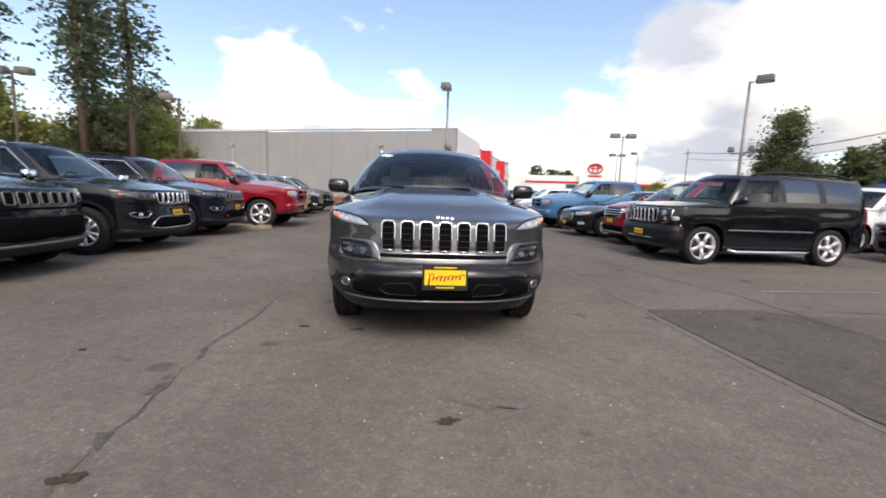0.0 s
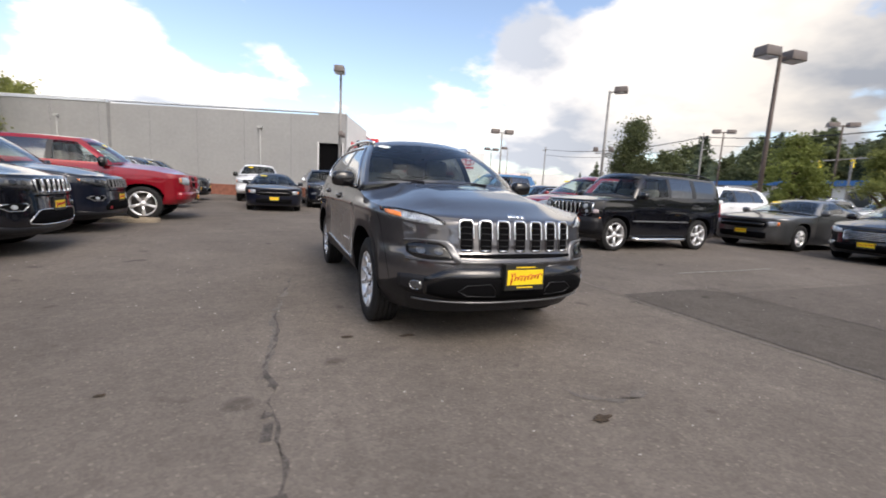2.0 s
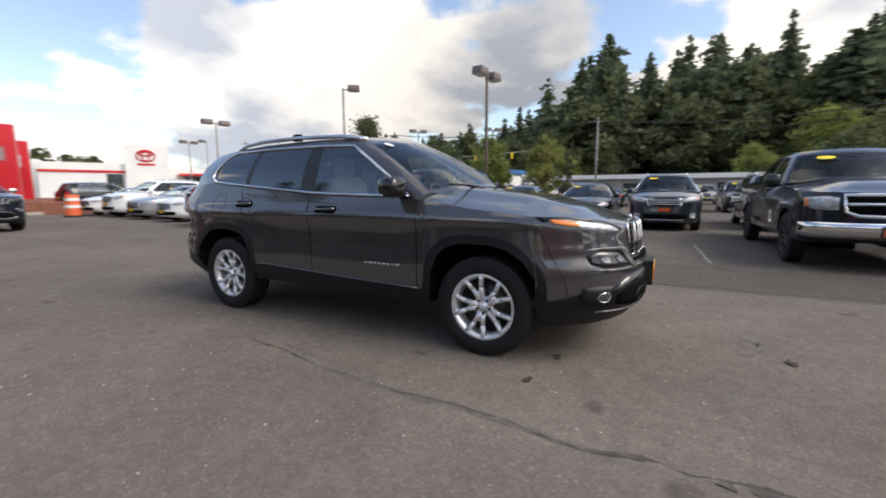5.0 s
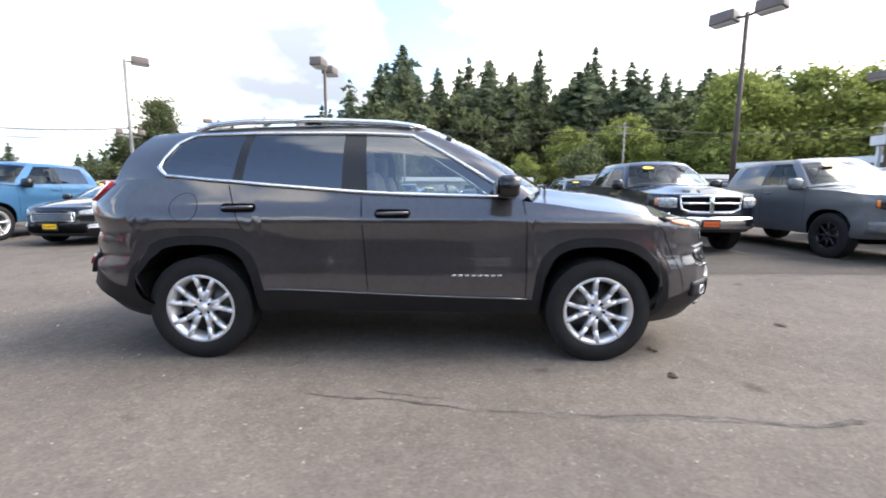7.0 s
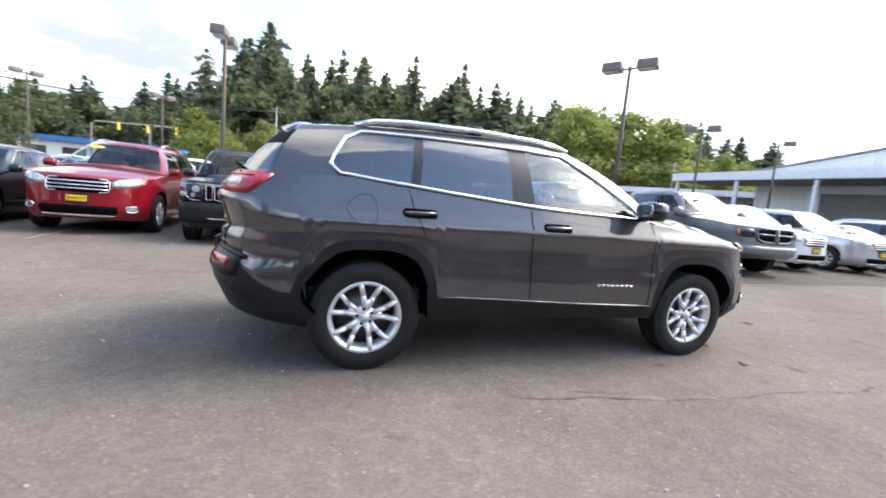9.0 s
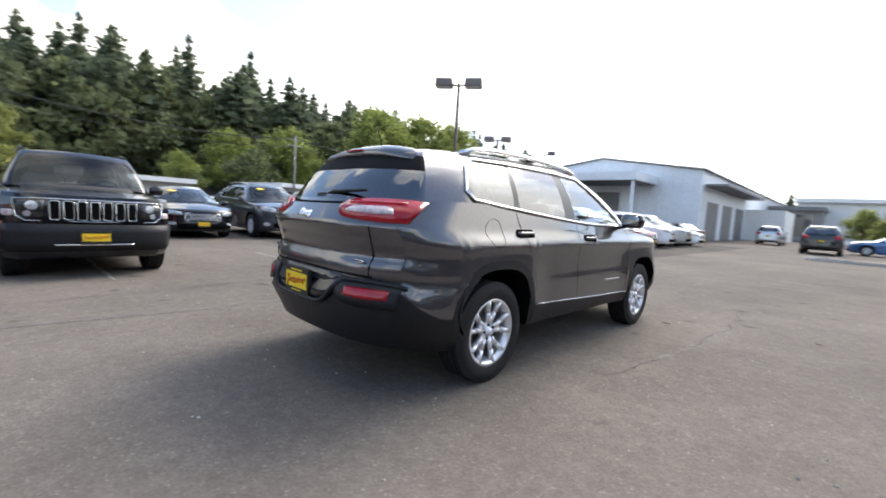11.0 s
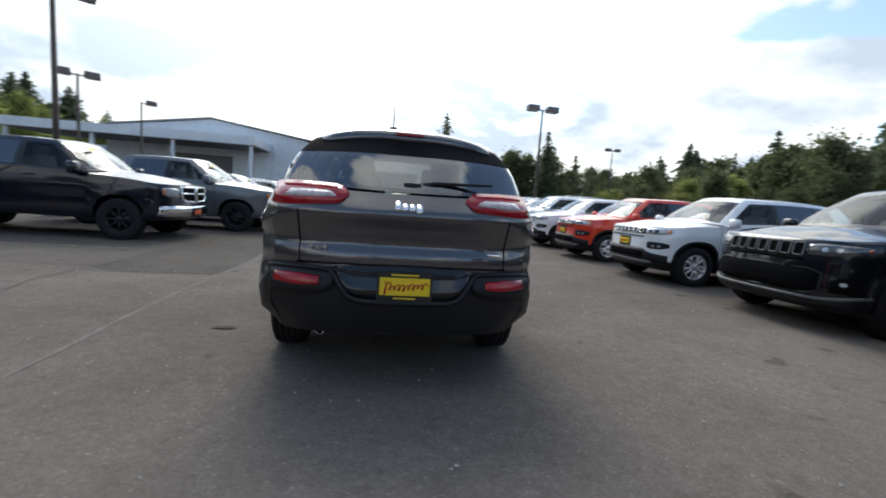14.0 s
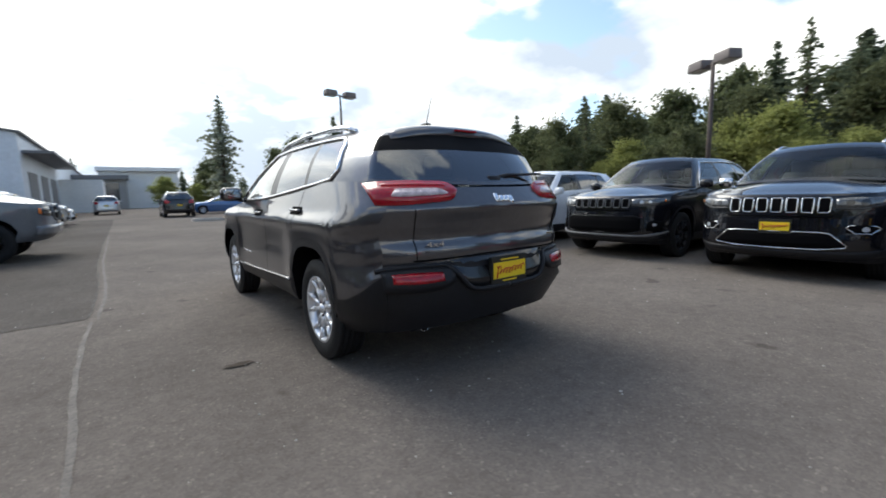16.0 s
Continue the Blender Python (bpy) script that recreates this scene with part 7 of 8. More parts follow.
def dealership():
    """The long grey hall to the north: local x runs along its south wall from the corner to the west."""
    root = new("dealership_building")
    tagged(root, "long windowless grey dealership hall with a red-pillared showroom", "building")
    root.matrix_basis = pose(3.1, 24.0, 0, 0, 0, 158.5) @ Matrix.Diagonal((0.9, 0.9, 0.91, 1))
    H = 6.2
    # wall bays, the end bay a little higher; near the corner a doorway, inner shade painted as a dark slab
    slab(root, "wall", 2.0, 17.0, -0.35, 0.0, 0.0, H - 0.15, M_WALL)
    slab(root, "wall", 17.0, 31.0, -0.05, 0.30, 0.0, H - 0.15, M_WALL)
    slab(root, "wall", 0.0, 0.2, -0.35, 0.02, 0.0, H, M_WALL)
    slab(root, "wall", 0.2, 2.0, -0.35, 0.02, 4.1, H, M_WALL)
    d = slab(root, "doorway", 0.2, 2.0, -0.30, -0.22, 0.0, 4.1, M_DARK, "service doorway, its inner shade a near-black slab")
    for a, b, c, e in ((0.16, 0.24, 0.0, 4.15), (1.96, 2.04, 0.0, 4.15)):
        slab(d, "door_frame", a, b, -0.05, 0.05, c, e, M_SIGNW)
    for x0, x1 in ((0.0, 17.0), (17.0, 31.0)):
        y = 0.02 if x0 == 0.0 else 0.30
        slab(root, "coping", x0, x1, y - 0.42, y + 0.05, H - (0.0 if x0 == 0 else 0.15), H + 0.08, M_METAL)
    for x in np.arange(4.0, 31.0, 3.4):
        y = 0.0 if x < 17.0 else 0.30
        slab(root, "wall_joint", x - 0.012, x + 0.012, y - 0.002, y + 0.004, 0.0, H - 0.2, M_METALD)
    for x in (6.2, 20.5):
        y = 0.0 if x < 17 else 0.30
        p = part("downpipe", mesh_of("downpipe", *tube([(x, y + 0.10, 0.2), (x, y + 0.10, 4.85)], 0.05, 8)), M_PIPE, root)
        part("hopper", block(0.34, 0.20, 0.18, 0.02, 1, (x, y + 0.12, 4.95)), M_PIPE, p)
    slab(root, "brick_base", 3.0, 31.0, -0.02, 0.42, 0.0, 0.75, M_BRICK)
    slab(root, "roof", 0.1, 31.0, -30.0, -0.30, H - 0.6, H - 0.4, M_ROOF)
    slab(root, "wall", 30.6, 31.0, -30.0, 0.0, 0.0, H, M_WALL)
    slab(root, "wall", 0.0, 31.0, -30.4, -30.0, 0.0, H, M_WALL)
    # east front: plinth wall, glazing, red pillars and a sign of plain bars
    slab(root, "wall", 0.0, 0.35, -9.0, -0.35, 3.3, H, M_WALLW)
    slab(root, "wall", 0.0, 0.35, -1.3, -0.35, 0.0, 3.3, M_WALLW)
    for k in range(3):
        y1 = -1.3 - 2.57 * k
        w = slab(root, "shop_window", 0.10, 0.16, y1 - 2.57, y1, 0.35, 3.3, M_PANE)
        slab(w, "mullion", 0.02, 0.20, y1 - 2.60, y1 - 2.50, 0.0, 3.3, M_SIGNW)
    slab(root, "wall", 0.0, 0.35, -30.0, -9.0, 3.6, H - 0.6, M_METAL)
    for k in range(7):
        y1 = -9.1 - 3.0 * k
        w = slab(root, "shop_window", 0.10, 0.16, y1 - 2.9, y1, 0.35, 3.6, M_PANE)
        slab(w, "mullion", 0.02, 0.20, y1 - 0.06, y1 + 0.04, 0.0, 3.6, M_SIGNW)
    for k, (y, h) in enumerate(((-9.5, 5.6), (-19.0, 5.4))):
        slab(root, "red_pillar", -1.0, 0.1, y - 0.9, y, 0.0, h, M_RED)
    slab(root, "sign_band", -0.5, 0.0, -19.0, -9.5, 3.3, 4.2, M_METAL)
    for k in range(7):
        slab(root, "sign_bar", -0.06, -0.004, -2.0 - 0.55 * k - 0.4, -2.0 - 0.55 * k, 4.1, 4.5, M_RED)
    slab(root, "brick_base", -4.5, -0.4, -32.0, -3.0, 0.0, 0.7, M_BRICK)
    return root


dealership()


def far_showroom():
    """White showroom with a round red emblem, far up the road."""
    root = new("showroom_building")
    tagged(root, "white showroom with red band and round red emblem", "building")
    root.matrix_basis = pose(39, 80, 0, 0, 0, -25)
    slab(root, "wall", -34, -14, 0, 14, 0, 6.4, M_WALLW)
    slab(root, "wall", -14, -3, -1.5, 12, 0, 6.0, M_WALLW)
    slab(root, "red_band", -14.1, -3, -1.62, -1.5, 4.4, 4.8, M_RED)
    for k in range(5):
        w = slab(root, "window", -32 + 3.6 * k, -29.2 + 3.6 * k, -0.12, -0.02, 0.5, 2.6, M_PANE)
    slab(root, "doorway", -5.6, -3.4, -1.62, -1.5, 0, 4.2, M_PANE)
    slab(root, "sign_tower", -3, 3.4, -2.5, 3, 0, 9.2, M_WALLW)
    n = 40
    for rx, rz, cz in ((1.35, 0.95, 7.4), (0.5, 0.9, 7.4), (1.0, 0.32, 7.75)):
        pts = [(rx * math.cos(t), -2.56, cz + rz * math.sin(t)) for t in [2 * math.pi * k / n for k in range(n)]]
        part("emblem", mesh_of("emblem", *tube(pts, 0.12, 6, closed=True)), M_RED, root, "red ring emblem")
    slab(root, "sign_bar", -1.3, 1.3, -2.58, -2.5, 5.75, 6.1, M_RED)
    slab(root, "wall", 3.4, 22, 2, 14, 0, 5.6, M_WALLW)
    slab(root, "canopy", 5, 13, -0.5, 2, 4.2, 4.6, M_RED)
    slab(root, "doorway", 6, 12, 1.9, 1.98, 0, 4.1, M_PANE)


far_showroom()


def metal_hall():
    """The metal hall to the south-east, with a low gable and a dark canopy."""
    root = new("metal_hall")
    tagged(root, "pale blue-grey metal hall with low gable and canopy", "building")
    # south-east corner region: gable wall faces north
    prof = [(7.4, 6.2), (16.4, 7.5), (25.4, 6.2)]
    V = [(7.4, -38.4, 0), (7.4, -38.4, 6.2), (16.4, -38.4, 7.5), (25.4, -38.4, 6.2), (25.4, -38.4, 0)]
    W = [(x, -100.0, z) for x, _, z in V]
    part("gable_wall", mesh_of("gable_wall", V + [(x, y - 0.3, z) for x, y, z in V], [(0, 1, 2, 3, 4)[::-1], (5, 6, 7, 8, 9), (0, 5, 6, 1), (1, 6, 7, 2), (2, 7, 8, 3), (3, 8, 9, 4)], smooth=False), M_METAL, root)
    for x in (7.4, 25.1):
        slab(root, "wall", x, x + 0.3, -100.0, -38.7, 0, 6.2, M_METAL)
    R0 = [(7.1, -38.1, 6.18), (16.4, -38.1, 7.52), (25.7, -38.1, 6.18)]
    rv = R0 + [(x, y, z + 0.14) for x, y, z in R0] + [(x, -100.0, z) for x, y, z in R0] + [(x, -100.0, z + 0.14) for x, y, z in R0]
    part("roof", mesh_of("roof", rv, [(0, 1, 4, 3), (1, 2, 5, 4), (3, 4, 10, 9), (4, 5, 11, 10), (0, 3, 9, 6), (2, 8, 11, 5), (0, 6, 7, 1), (1, 7, 8, 2)], smooth=False), M_ROOF, root)
    for x in np.arange(8.0, 25.3, 0.9):
        z = 6.2 + 1.3 * (1 - abs(x - 16.4) / 9.0) - 0.1
        slab(root, "cladding_rib", x - 0.03, x + 0.03, -38.42, -38.36, 0.0, z, M_METAL)
    # canopy over an open front; dark slabs stand for the shade below and within
    slab(root, "canopy", 11.0, 30.0, -38.3, -33.0, 4.9, 5.6, M_METAL)
    slab(root, "canopy_shade", 11.2, 29.8, -38.3, -33.2, 4.84, 4.9, M_METALD)
    slab(root, "open_front", 14.5, 20.0, -38.36, -38.30, 0, 4.2, M_METALD)
    for x in (11.4, 17.5, 23.5, 29.6):
        slab(root, "canopy_post", x - 0.12, x + 0.12, -33.5, -33.26, 0, 4.9, M_METAL)
    # long west side with roller doors and an eave
    slab(root, "eave", 5.6, 7.5, -60.0, -39.5, 4.9, 5.1, M_METALD)
    for k in range(4):
        y = -41.0 - 6.5 * k
        slab(root, "roller_door", 7.34, 7.40, y - 4.2, y, 0, 3.6, M_METALD)
    slab(root, "extension", 3.5, 7.4, -70.0, -60.0, 0, 3.8, M_WALLW)


metal_hall()


def low_building(label, x, y, rz, L, D, H, wall, fascia, openings=6):
    root = new("low_building")
    tagged(root, label, "building")
    root.matrix_basis = pose(x, y, land(x, y), 0, 0, rz)
    slab(root, "wall", -L / 2, L / 2, 0, D, -1, H, wall)
    slab(root, "fascia", -L / 2 - 0.3, L / 2 + 0.3, -0.9, D + 0.3, H, H + 0.6, fascia)
    for k in range(openings):
        x0 = -L / 2 + L * (k + 0.2) / openings
        slab(root, "window", x0, x0 + L / openings * 0.6, -0.07, 0.02, 0.9, H - 0.6, M_PANE)


low_building("low grey shop with a pale fascia", 62, 4, -90, 34, 10, 2.9, M_WALL, M_SIGNW)
low_building("low white shop with a blue fascia", 58, 30, -95, 24, 10, 3.8, M_WALLW, M_BLUE)
low_building("low pale shop by the wooded slope", 60, -36, -80, 26, 9, 3.4, M_WALL, M_SIGNW)
low_building("grey flat-roofed carport building", 34, -40, -150, 26, 9, 4.0, M_METALD, M_METAL)
low_building("plain white warehouse at the end of the lot", -1, -84, 180, 11, 18, 6.2, M_WALLW, M_SIGNW, 0)
low_building("grey block wall workshop", 6, -78, 180, 10, 8, 4.6, M_WALL, M_METALD, 2)


def utility_pole(x, y, h, arms=1):
    root = new("utility_pole")
    tagged(root, "weathered wooden utility pole with a crossarm", "utility pole", "poles along the road")
    z = land(x, y)
    root.matrix_basis = pose(x, y, z, 0, 0, 0)
    part("pole", mesh_of("pole", *tube([(0, 0, -0.2), (0, 0, h)], [0.16, 0.10], 8)), M_POLEGREY, root)
    for k in range(arms):
        part("crossarm", block(0.12, 2.2, 0.12, 0.01, 1, (0, 0, h - 0.6 - 0.9 * k)), M_POLEGREY, root)
    return root


poles = [(56, -60, 11), (57, -25, 11), (57, 6, 11), (56, 38, 11), (52, 70, 11)]
for x, y, h in poles:
    utility_pole(x, y, h, 2 if y < 0 else 1)
for k, (dz, dy) in enumerate(((-0.5, 0.8), (-0.5, -0.8), (-1.6, 0.0))):
    for (x0, y0, h0), (x1, y1, h1) in zip(poles, poles[1:]):
        pts = []
        for i in range(13):
            t = i / 12
            pts.append((x0 + (x1 - x0) * t + dy * 0.3, y0 + (y1 - y0) * t, h0 + dz - 1.1 * 4 * t * (1 - t) + land(x0, y0)))
        tagged(part("cable", mesh_of("cable", *tube(pts, 0.03, 4)), M_INK), "sagging power line between poles", "cable", "power lines")


def cone(x, y):
    root = new("traffic_barrel")
    tagged(root, "orange traffic barrel with white bands", "traffic barrel")
    root.matrix_basis = pose(x, y, 0)
    prof = lambda r: mesh_of("b", [Vector((v[0], v[2], v[1])) for v in r[0]], [tuple(reversed(f)) for f in r[1]])
    M_OR = principled("barrel_orange", (0.75, 0.13, 0.04), 0.5, vary=0.1)
    part("base", prof(lathe([(0.0, 0.08), (0.36, 0.08), (0.38, 0.0)], 20)), M_RUBBER, root)
    part("drum", prof(lathe([(0.30, 0.06), (0.28, 0.5), (0.26, 1.0), (0.22, 1.04), (0.0, 1.04)], 20)), M_OR, root)
    for z in (0.42, 0.75):
        part("band", prof(lathe([(0.292, z), (0.282, z + 0.14)], 20)), M_PAPER, root)


cone(5.9, 22.3)
# ---- signals at the far crossing ----
for x, y in ((50, 18), (52, 24)):
    root = new("traffic_signal")
    tagged(root, "yellow traffic signal head on a mast", "traffic signal", "signals at the crossing")
    root.matrix_basis = pose(x, y, 0, 0, 0, -90)
    part("mast", mesh_of("mast", *tube([(0, 0, 0), (0, 0, 5.8), (0.3, 0, 6.1), (5.5, 0, 6.3)], [0.12, 0.09, 0.08, 0.05], 8)), M_POLEGREY, root)
    for k in (2.5, 5.2):
        part("signal_head", block(0.26, 0.22, 0.8, 0.04, 1, (k, -0.1, 5.8)), M_STICKER, root)

# ---- trees ----


def leaf_material(name, dark, light):
    m = bpy.data.materials.new(name)
    m.use_nodes = True
    n, l = m.node_tree.nodes, m.node_tree.links
    b = n["Principled BSDF"]
    b.inputs["Roughness"].default_value, b.inputs["Specular IOR Level"].default_value = 0.75, 0.25
    g = n.new("ShaderNodeNewGeometry")
    r = n.new("ShaderNodeValToRGB")
    r.color_ramp.elements[0].color, r.color_ramp.elements[1].color = (*dark, 1), (*light, 1)
    l.new(g.outputs["Random Per Island"], r.inputs[0])
    tc = n.new("ShaderNodeTexCoord")
    t = n.new("ShaderNodeTexNoise")
    t.inputs["Scale"].default_value = 0.35
    l.new(tc.outputs["Object"], t.inputs["Vector"])
    mr = n.new("ShaderNodeMapRange")
    mr.inputs["From Min"].default_value, mr.inputs["From Max"].default_value = 0.3, 0.7
    mr.inputs["To Min"].default_value, mr.inputs["To Max"].default_value = 0.85, 1.45
    l.new(t.outputs["Fac"], mr.inputs["Value"])
    sc = n.new("ShaderNodeVectorMath")
    sc.operation = "SCALE"
    l.new(r.outputs["Color"], sc.inputs[0]), l.new(mr.outputs[0], sc.inputs["Scale"])
    l.new(sc.outputs[0], b.inputs["Base Color"])
    # light through the leaves
    tl, mx = n.new("ShaderNodeBsdfTranslucent"), n.new("ShaderNodeMixShader")
    mx.inputs[0].default_value = 0.5
    l.new(sc.outputs[0], tl.inputs["Color"])
    l.new(b.outputs[0], mx.inputs[1]), l.new(tl.outputs[0], mx.inputs[2]), l.new(mx.outputs[0], n["Material Output"].inputs["Surface"])
    return m


M_NEEDLE = leaf_material("needles", (0.070, 0.090, 0.058), (0.140, 0.165, 0.098))
M_NEEDLE2 = leaf_material("needles_pale", (0.080, 0.096, 0.055), (0.150, 0.168, 0.095))
M_LEAF = leaf_material("leaves", (0.150, 0.180, 0.050), (0.270, 0.305, 0.090))
M_LEAFY = leaf_material("leaves_yellowed", (0.180, 0.198, 0.062), (0.32, 0.335, 0.112))
M_LEAFD = leaf_material("leaves_dark", (0.080, 0.096, 0.048), (0.150, 0.172, 0.080))
# needles lightened: the haze over the lone fir is in this colour
M_NEEDLE_HAZE = leaf_material("needles_hazed", (0.165, 0.180, 0.130), (0.27, 0.29, 0.21))
M_LEAFO = leaf_material("leaves_olive", (0.092, 0.104, 0.052), (0.160, 0.176, 0.084))
M_BARK = principled("bark", (0.10, 0.066, 0.048), 0.9, vary=0.3, scale=4, bump=0.8, bump_scale=20)


def quads(centres, sizes, rng, flat=0.0):
    """Loose leaf-clump quads at centres."""
    n = len(centres)
    a = rng.normal(size=(n, 3))
    a[:, 2] *= (1 - flat)
    a /= np.linalg.norm(a, axis=1)[:, None]
    b = rng.normal(size=(n, 3))
    b -= (a * b).sum(1)[:, None] * a
    b /= np.linalg.norm(b, axis=1)[:, None]
    s = sizes[:, None]
    j = lambda: 1 + rng.uniform(-0.35, 0.35, (n, 1))
    P = np.stack([centres + a * s * j(), centres + b * s * 0.6 * j(), centres - a * s * j(), centres - b * s * 0.6 * j()], 1)
    return P.reshape(-1, 3), np.arange(n * 4).reshape(-1, 4)


def conifer(h, r, seed, low=0.08, levels=34, per=8, sparse=0.0, size=1.0, blunt=0.68):
    """Trunk piece and crown arrays of a conifer with drooping whorls."""
    rng = np.random.default_rng(seed)
    C, Sz = [], []
    for i in range(levels):
        f = min(0.985, max(0.0, (i + rng.uniform(-0.35, 0.35)) / levels))
        z = h * (low + (1 - low) * f)
        rad = r * ((1 - f) ** blunt * (0.80 + 0.20 * math.sin(f * 7 + seed)) * min(1.0, 0.55 + f * 2.2) + 0.02) * rng.uniform(0.6, 1.2)
        if low > 0.3:
            rad = r * (0.30 + 0.70 * math.sin(math.pi * min(1, 0.15 + f * 0.85))) * rng.uniform(0.45, 1.15)
        off = rng.uniform(0, 6.28)
        for k in range(per):
            if rng.random() < sparse:
                continue
            a = off + 6.283 * k / per + rng.uniform(-0.3, 0.3)
            q = rad * rng.uniform(0.55, 1.2)
            m = max(2, int(2.5 + q / (0.45 * size)))
            for j in range(m):
                t = (j + 0.7) / m
                C.append((q * t * math.cos(a), q * t * math.sin(a), z - q * 0.40 * t * t + q * 0.12 * t + rng.uniform(-0.012, 0.012) * h))
                Sz.append((0.16 + 0.12 * min(q, 2.6) * (1.2 - 0.5 * t)) * size * rng.uniform(0.7, 1.3))
    C.append((0, 0, h)), Sz.append(0.10 * size)
    P, Q = quads(np.array(C), np.array(Sz), rng, 0.6)
    trunk = tube([(0, 0, -0.5), (0, 0, h * 0.5), (0, 0, h * 0.97)], [0.012 * h + 0.05, 0.008 * h + 0.03, 0.02], 8)
    return trunk, P, Q


def broadleaf(h, r, seed, clumps=26, leaves=60, size=0.22, cone_=0.0):
    """Trunk with limbs and clumped crown arrays of a broadleaf tree."""
    rng = np.random.default_rng(seed)
    centres, limbs = [], [tube([(0, 0, -0.4), (0.05 * r, 0, h * 0.3), (0, 0.05 * r, h * 0.75)], [0.035 * h + 0.04, 0.022 * h + 0.03, 0.03], 8)]
    for k in range(clumps):
        u, v = rng.uniform(0, 6.283), rng.uniform(0.02, 1.0)
        z = h * (0.22 + 0.76 * v)
        env = r * math.sin(math.pi * min(0.97, 0.16 + 0.80 * v)) ** 0.7 * (1 - cone_ * v)
        q = env * rng.uniform(0.25, 1.12)
        c = (q * math.cos(u), q * math.sin(u), z)
        centres.append(c)
        if k % 3 == 0:
            limbs.append(tube([(0, 0, max(h * 0.22, z - q * 0.9)), (c[0] * 0.55, c[1] * 0.55, z - q * 0.25), c], [0.012 * h + 0.02, 0.008 * h + 0.015, 0.012], 5))
    C, Sz = [], []
    for c in centres:
        cr = r * rng.uniform(0.16, 0.46)
        d = rng.normal(size=(leaves, 3))
        d /= np.linalg.norm(d, axis=1)[:, None]
        d *= np.abs(rng.normal(0.62, 0.38, (leaves, 1))) * cr
        d[:, 2] *= 0.75
        C.append(d + np.array(c))
        Sz.append(size * rng.uniform(0.6, 1.4, leaves))
    P, Q = quads(np.concatenate(C), np.concatenate(Sz), rng, 0.2)
    return join(*limbs), P, Q


def tree(name, label, piece, mat, x, y, rz=0, sc=1.0, category="tree", group=""):
    trunk, P, Q = piece
    root = new(name)
    tagged(root, label, category, group)
    part("trunk", mesh_of("trunk", *trunk), M_BARK, root)
    part("crown", mesh_of("crown", P.tolist(), Q.tolist(), smooth=False), mat, root)
    root.matrix_basis = pose(x, y, land(x, y), 0, 0, rz) @ Matrix.Diagonal((sc, sc, sc, 1))
    return root


tree("conifer_tree", "slender fir standing alone beyond the lot, haze painted into its pale needles", conifer(10.9, 3.3, 3, 0.06, 44, 10, 0.15, 0.75, 0.85), M_NEEDLE_HAZE, -6.2, -41.0)
tree("maple_tree", "dense green broadleaf tree by the lamp post", broadleaf(5.8, 1.9, 5, 90, 240, 0.07, 0.78), M_LEAFD, 19.2, 15.1)
tree("maple_tree", "small green broadleaf tree behind the car rows", broadleaf(4.3, 1.3, 6, 60, 220, 0.065, 0.35), M_LEAF, 20.7, 7.1)
tree("maple_tree", "slim tree with bronzed leaves behind the saloon", broadleaf(4.5, 1.15, 16, 50, 200, 0.06, 0.4), M_LEAFY, 22.1, 4.2)
tree("maple_tree", "narrow young tree behind the parked SUV", broadleaf(3.5, 0.55, 17, 30, 160, 0.05, 0.3), M_LEAFD, 22.5, 2.8)
tree("maple_tree", "small rounded green tree by the road", broadleaf(4.2, 2.2, 8, 30, 80, 0.16), M_LEAF, 42.0, 62.0)
pines = ((-21.8, 25.5, 19.0, 2.6, 11), (-19.3, 26.5, 16.5, 2.2, 12), (-24.0, 30.0, 18.0, 2.6, 13), (-27.0, 24.0, 15.0, 2.6, 15))
for x, y, h, r, sd in pines:
    tree("pine_tree", "tall pine with a long bare trunk", conifer(h, r, sd, 0.34, 46, 10, 0.3, 0.5), M_NEEDLE, x, y, group="pines by the hall")
fir = tree("fir_tree", "dark dense fir at the edge of the lot", conifer(11.0, 3.9, 21, 0.05, 40, 11, 0.3, 0.85, 0.9), M_NEEDLE, -19.8, -46.0, group="trees round the lot")
leafy = tree("broadleaf_tree", "leafy green tree at the edge of the lot", broadleaf(8.5, 3.3, 22, 80, 140, 0.14, 0.25), M_LEAFO, -36.0, -18.0, group="trees round the lot")
leafy2 = tree("broadleaf_tree", "yellowish leafy tree at the edge of the lot", broadleaf(7.0, 3.0, 23, 76, 140, 0.14, 0.3), M_LEAFY, -31.5, 12.0, group="trees round the lot")
leafy3 = tree("broadleaf_tree", "dark leafy tree at the edge of the lot", broadleaf(9.5, 3.0, 24, 84, 110, 0.17, 0.45), M_LEAFD, -38.0, -9.0, group="trees round the lot")
pale = tree("fir_tree", "pale feathery fir at the edge of the lot", conifer(11.5, 4.2, 25, 0.05, 40, 10, 0.42, 0.8, 0.95), M_NEEDLE2, -35.0, -4.0, group="trees round the lot")
rng = random.Random(9)


def again(ob, x, y, sc):
    s = sc * rng.uniform(0.88, 1.12)
    c = copy_thing(ob, pose(x, y, land(x, y), 0, 0, rng.uniform(0, 360)))
    c.matrix_basis = pose(x, y, land(x, y), 0, 0, rng.uniform(0, 360)) @ Matrix.Diagonal((s, s, s * rng.uniform(0.9, 1.15), 1))
    return c


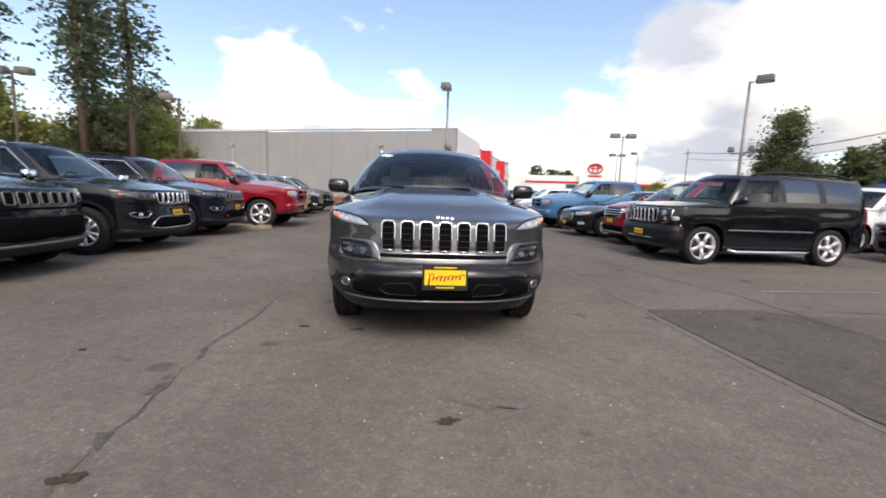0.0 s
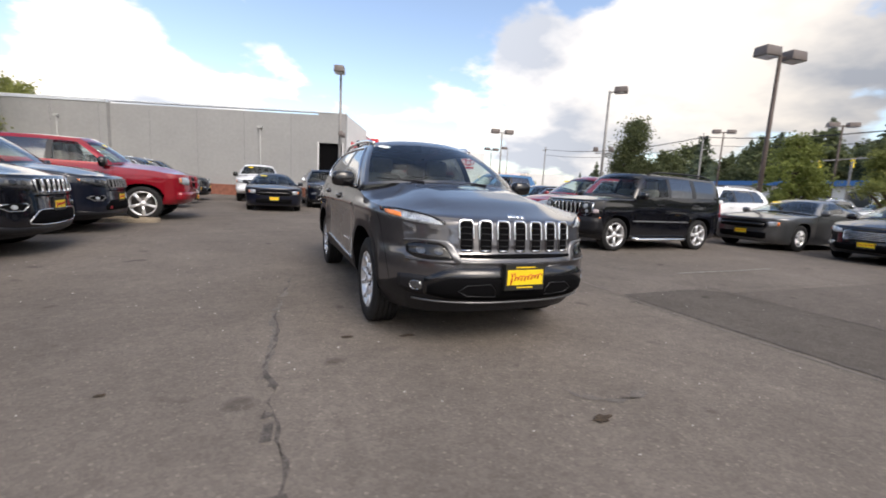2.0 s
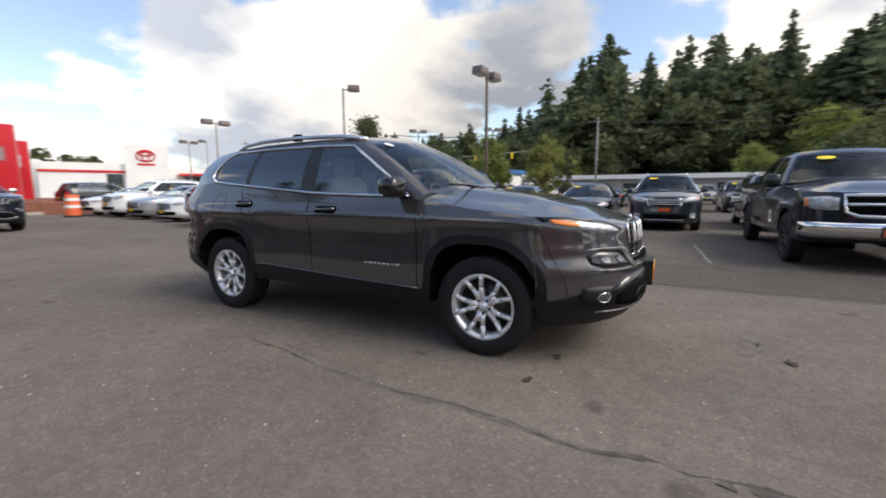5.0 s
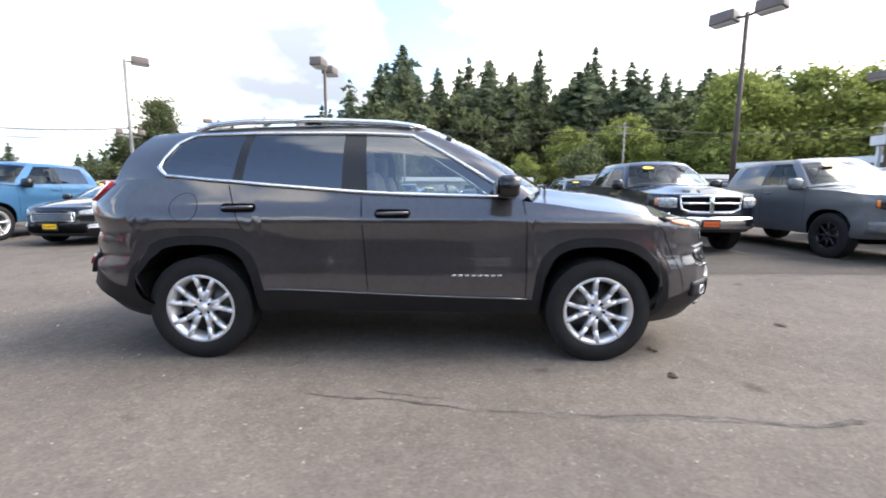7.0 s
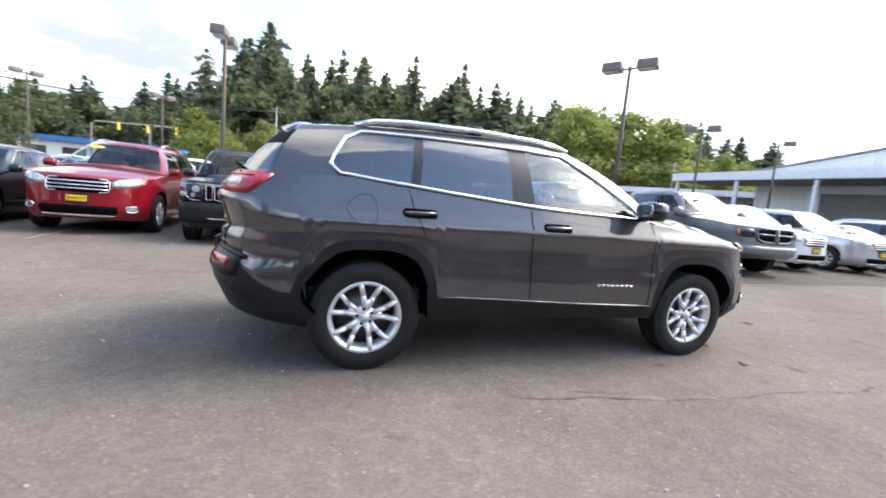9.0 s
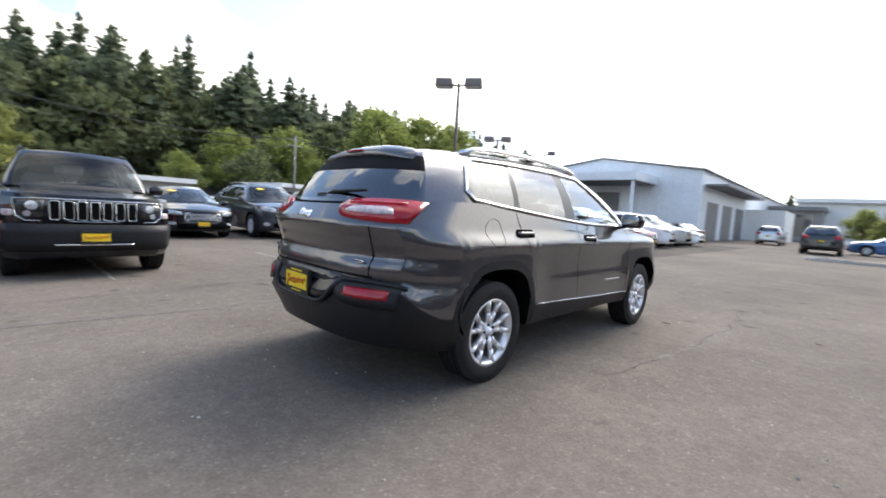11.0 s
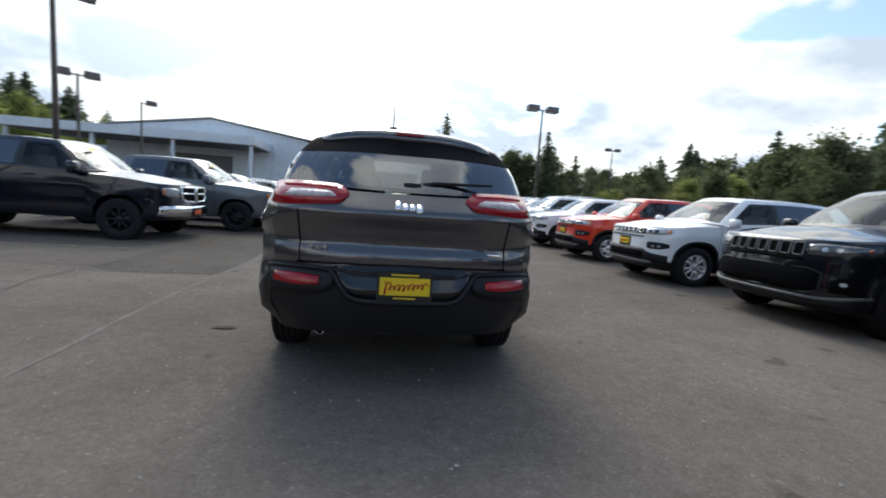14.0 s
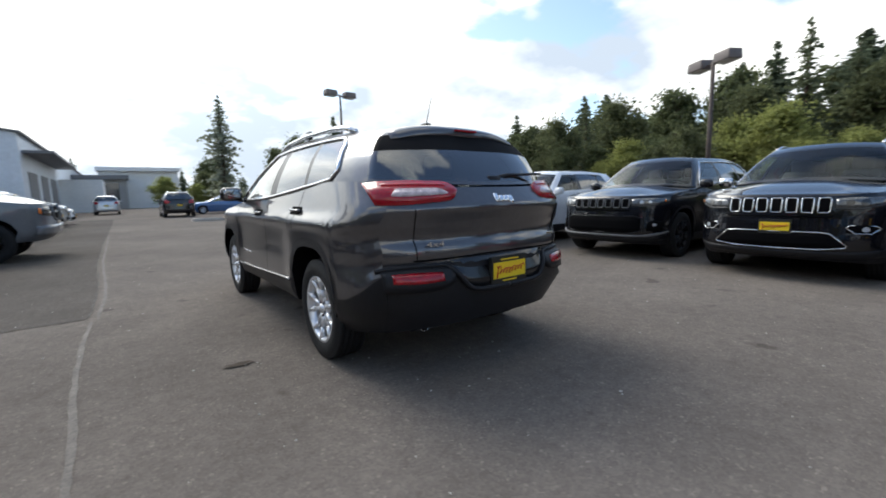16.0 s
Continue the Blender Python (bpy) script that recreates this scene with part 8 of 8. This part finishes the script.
for x, y, ob, sc in ((-24.5, 33.0, leafy2, 1.0), (-22.5, 27.8, leafy, 0.9), (-27.5, 19.0, leafy2, 1.0), (-24.8, 22.0, leafy2, 0.95), (-30, 27, leafy2, 1.1), (-21, 33, leafy2, 0.9), (-19.5, 31.5, leafy2, 0.8), (-33, 20, leafy, 1.1), (-20, 39, leafy2, 1.0), (-26, 40, leafy, 1.1)):
    again(ob, x, y, sc)
y = -64.0
while y < 18:
    for x, k in ((-25.5, 0), (-29.0, 1), (-35.0, 2)):
        ob = rng.choice((leafy, leafy3, leafy2) if k == 0 else (leafy, pale, leafy3, leafy2) if k == 1 else (leafy, pale, leafy3, pale))
        again(ob, x + rng.uniform(-1.5, 1.5), y + rng.uniform(-1.2, 1.2), (0.50, 0.68, 0.86)[k] * (1.0 if y > -8 else 0.92) * rng.uniform(0.85, 1.12))
    y += 3.4
for x, y, ob, sc in ((-14.5, -52, leafy3, 0.72), (-16.5, -50, leafy3, 0.9), (-21.5, -50, leafy3, 0.95), (-18.2, -49, leafy3, 0.85), (-24, -54, leafy3, 0.9), (-3.2, -69, leafy2, 0.6), (-8.5, -66, leafy3, 0.7), (-5.4, -47, leafy, 0.5), (-11, -72, leafy3, 0.8),
                     (-4.5, -46, leafy2, 0.45), (-29, -60, leafy, 1.0), (-33, -66, fir, 1.0)):
    again(ob, x, y, sc)


def woods(name, label, protos, spots, mat):
    """Many trees joined: far woods that nobody could count."""
    Vs, Fs, o = [], [], 0
    g = np.random.default_rng(31)
    for x, y, sc, k in spots:
        _, P, Q = protos[k % len(protos)]
        a = g.uniform(0, 6.283)
        c, s = math.cos(a), math.sin(a)
        R = np.array(((c, -s, 0), (s, c, 0), (0, 0, 1.0)))
        w = sc * g.uniform(0.95, 1.5)
        if x * x + y * y > 115 ** 2:
            # the far ones carry fewer, larger clumps
            B = P.reshape(-1, 4, 3)[::2]
            B = B.mean(1, keepdims=True) + (B - B.mean(1, keepdims=True)) * 1.32
            P, Q = B.reshape(-1, 3), np.arange(len(B) * 4).reshape(-1, 4)
        p = (P * np.array((w, w, sc * g.uniform(0.9, 1.15)))) @ R.T + np.array((x, y, land(x, y)))
        Vs.append(p), Fs.append(Q + o)
        o += len(P)
    me = mesh_of(name, np.concatenate(Vs).tolist(), np.concatenate(Fs).tolist(), smooth=False)
    tagged(part(name, me, mat), label, "woods", kind="stuff")


cp = [conifer(22.0, 6.6, 41, 0.05, 34, 9, 0.1, 1.5, 0.7), conifer(24.0, 6.2, 42, 0.06, 40, 9, 0.1, 1.5, 0.72), conifer(18.0, 6.2, 43, 0.04, 28, 9, 0.1, 1.6, 0.5), conifer(21.0, 5.0, 46, 0.1, 34, 8, 0.3, 1.3, 0.62), conifer(23.0, 7.4, 47, 0.05, 36, 10, 0.1, 1.6, 0.75)]
bp = [broadleaf(15.0, 5.6, 44, 46, 62, 0.40, 0.3), broadleaf(12.0, 5.2, 45, 42, 62, 0.38, 0.1), broadleaf(17.0, 5.0, 48, 48, 62, 0.40, 0.5)]
g = random.Random(12)
con, bro, brd, wst = [], [], [], []
for k in range(360):
    x = g.uniform(84, 150)
    y = g.uniform(-150, 62)
    if y > 34:
        x = g.uniform(84, 112)
    fall = 1.0 if y < 10 else 1.08 if y < 17 else max(0.58, 1.0 - (y - 17) / 55)
    rise_ = 1.08 if y > -32 else 0.98 if y > -50 else 0.95
    (con if g.random() < 0.50 else brd).append((x, y, g.uniform(0.76, 1.18) * fall * rise_, g.randrange(60)))
for k in range(46):
    y = g.uniform(-120, 20)
    (brd if y > -44 and k % 3 else bro).append((g.uniform(68, 84), y, g.uniform(0.80, 1.05) * (0.90 if y < -76 else 1.32 if y < -44 else 0.85 if y < -18 else 0.55), k))
for k in range(40):
    a = g.uniform(-0.35, 0.9)
    con.append((150 * math.cos(a) + g.uniform(-20, 20), 150 * math.sin(a) + g.uniform(0, 30), g.uniform(0.35, 0.55), k))
for k in range(70):
    a = g.uniform(math.pi * 0.35, math.pi * 1.0)
    d = g.uniform(130, 190)
    brd.append((d * math.cos(a), d * math.sin(a), g.uniform(0.5, 0.8), k))
for k in range(90):
    a = g.uniform(-math.pi * 0.95, -math.pi * 0.22)
    d = g.uniform(150, 210)
    con.append((d * math.cos(a), d * math.sin(a), g.uniform(0.35, 0.6), k))
for x, y, sc in ((62, 42, 0.68), (70, 33, 0.42), (73, 27, 0.52)):
    con.append((x, y, sc, int(x)))
for k in range(40):
    brd.append((g.uniform(74, 96), g.uniform(14, 62), g.uniform(0.55, 0.8), k))
for k in range(150):
    x, y = g.uniform(-66, -41), g.uniform(-80, 24)
    (con if g.random() < 0.22 else wst).append((x, y, g.uniform(0.36, 0.56), g.randrange(60)))
for k in range(30):
    (con if k % 2 else brd).append((g.uniform(86, 108), g.uniform(-42, -18), g.uniform(0.95, 1.2), g.randrange(60)))
for k in range(16):
    (con if k % 2 else bro).append((g.uniform(84, 100), g.uniform(-66, -44), g.uniform(0.6, 0.85), g.randrange(60)))
woods("west_woods", "soft olive woods behind the western row", bp, wst, M_LEAFO)
woods("conifer_woods", "dark conifer woods on the eastern slope", cp, con, M_NEEDLE)
bq = [broadleaf(15.0, 5.6, 44, 64, 150, 0.21, 0.3), broadleaf(12.0, 5.2, 45, 60, 150, 0.20, 0.1), broadleaf(17.0, 5.0, 48, 64, 150, 0.21, 0.5)]
woods("broadleaf_woods", "bright green broadleaf trees below the conifers", bq, bro, M_LEAF)
woods("mixed_woods", "dark broadleaf trees among the conifers", bp, brd, M_LEAFD)
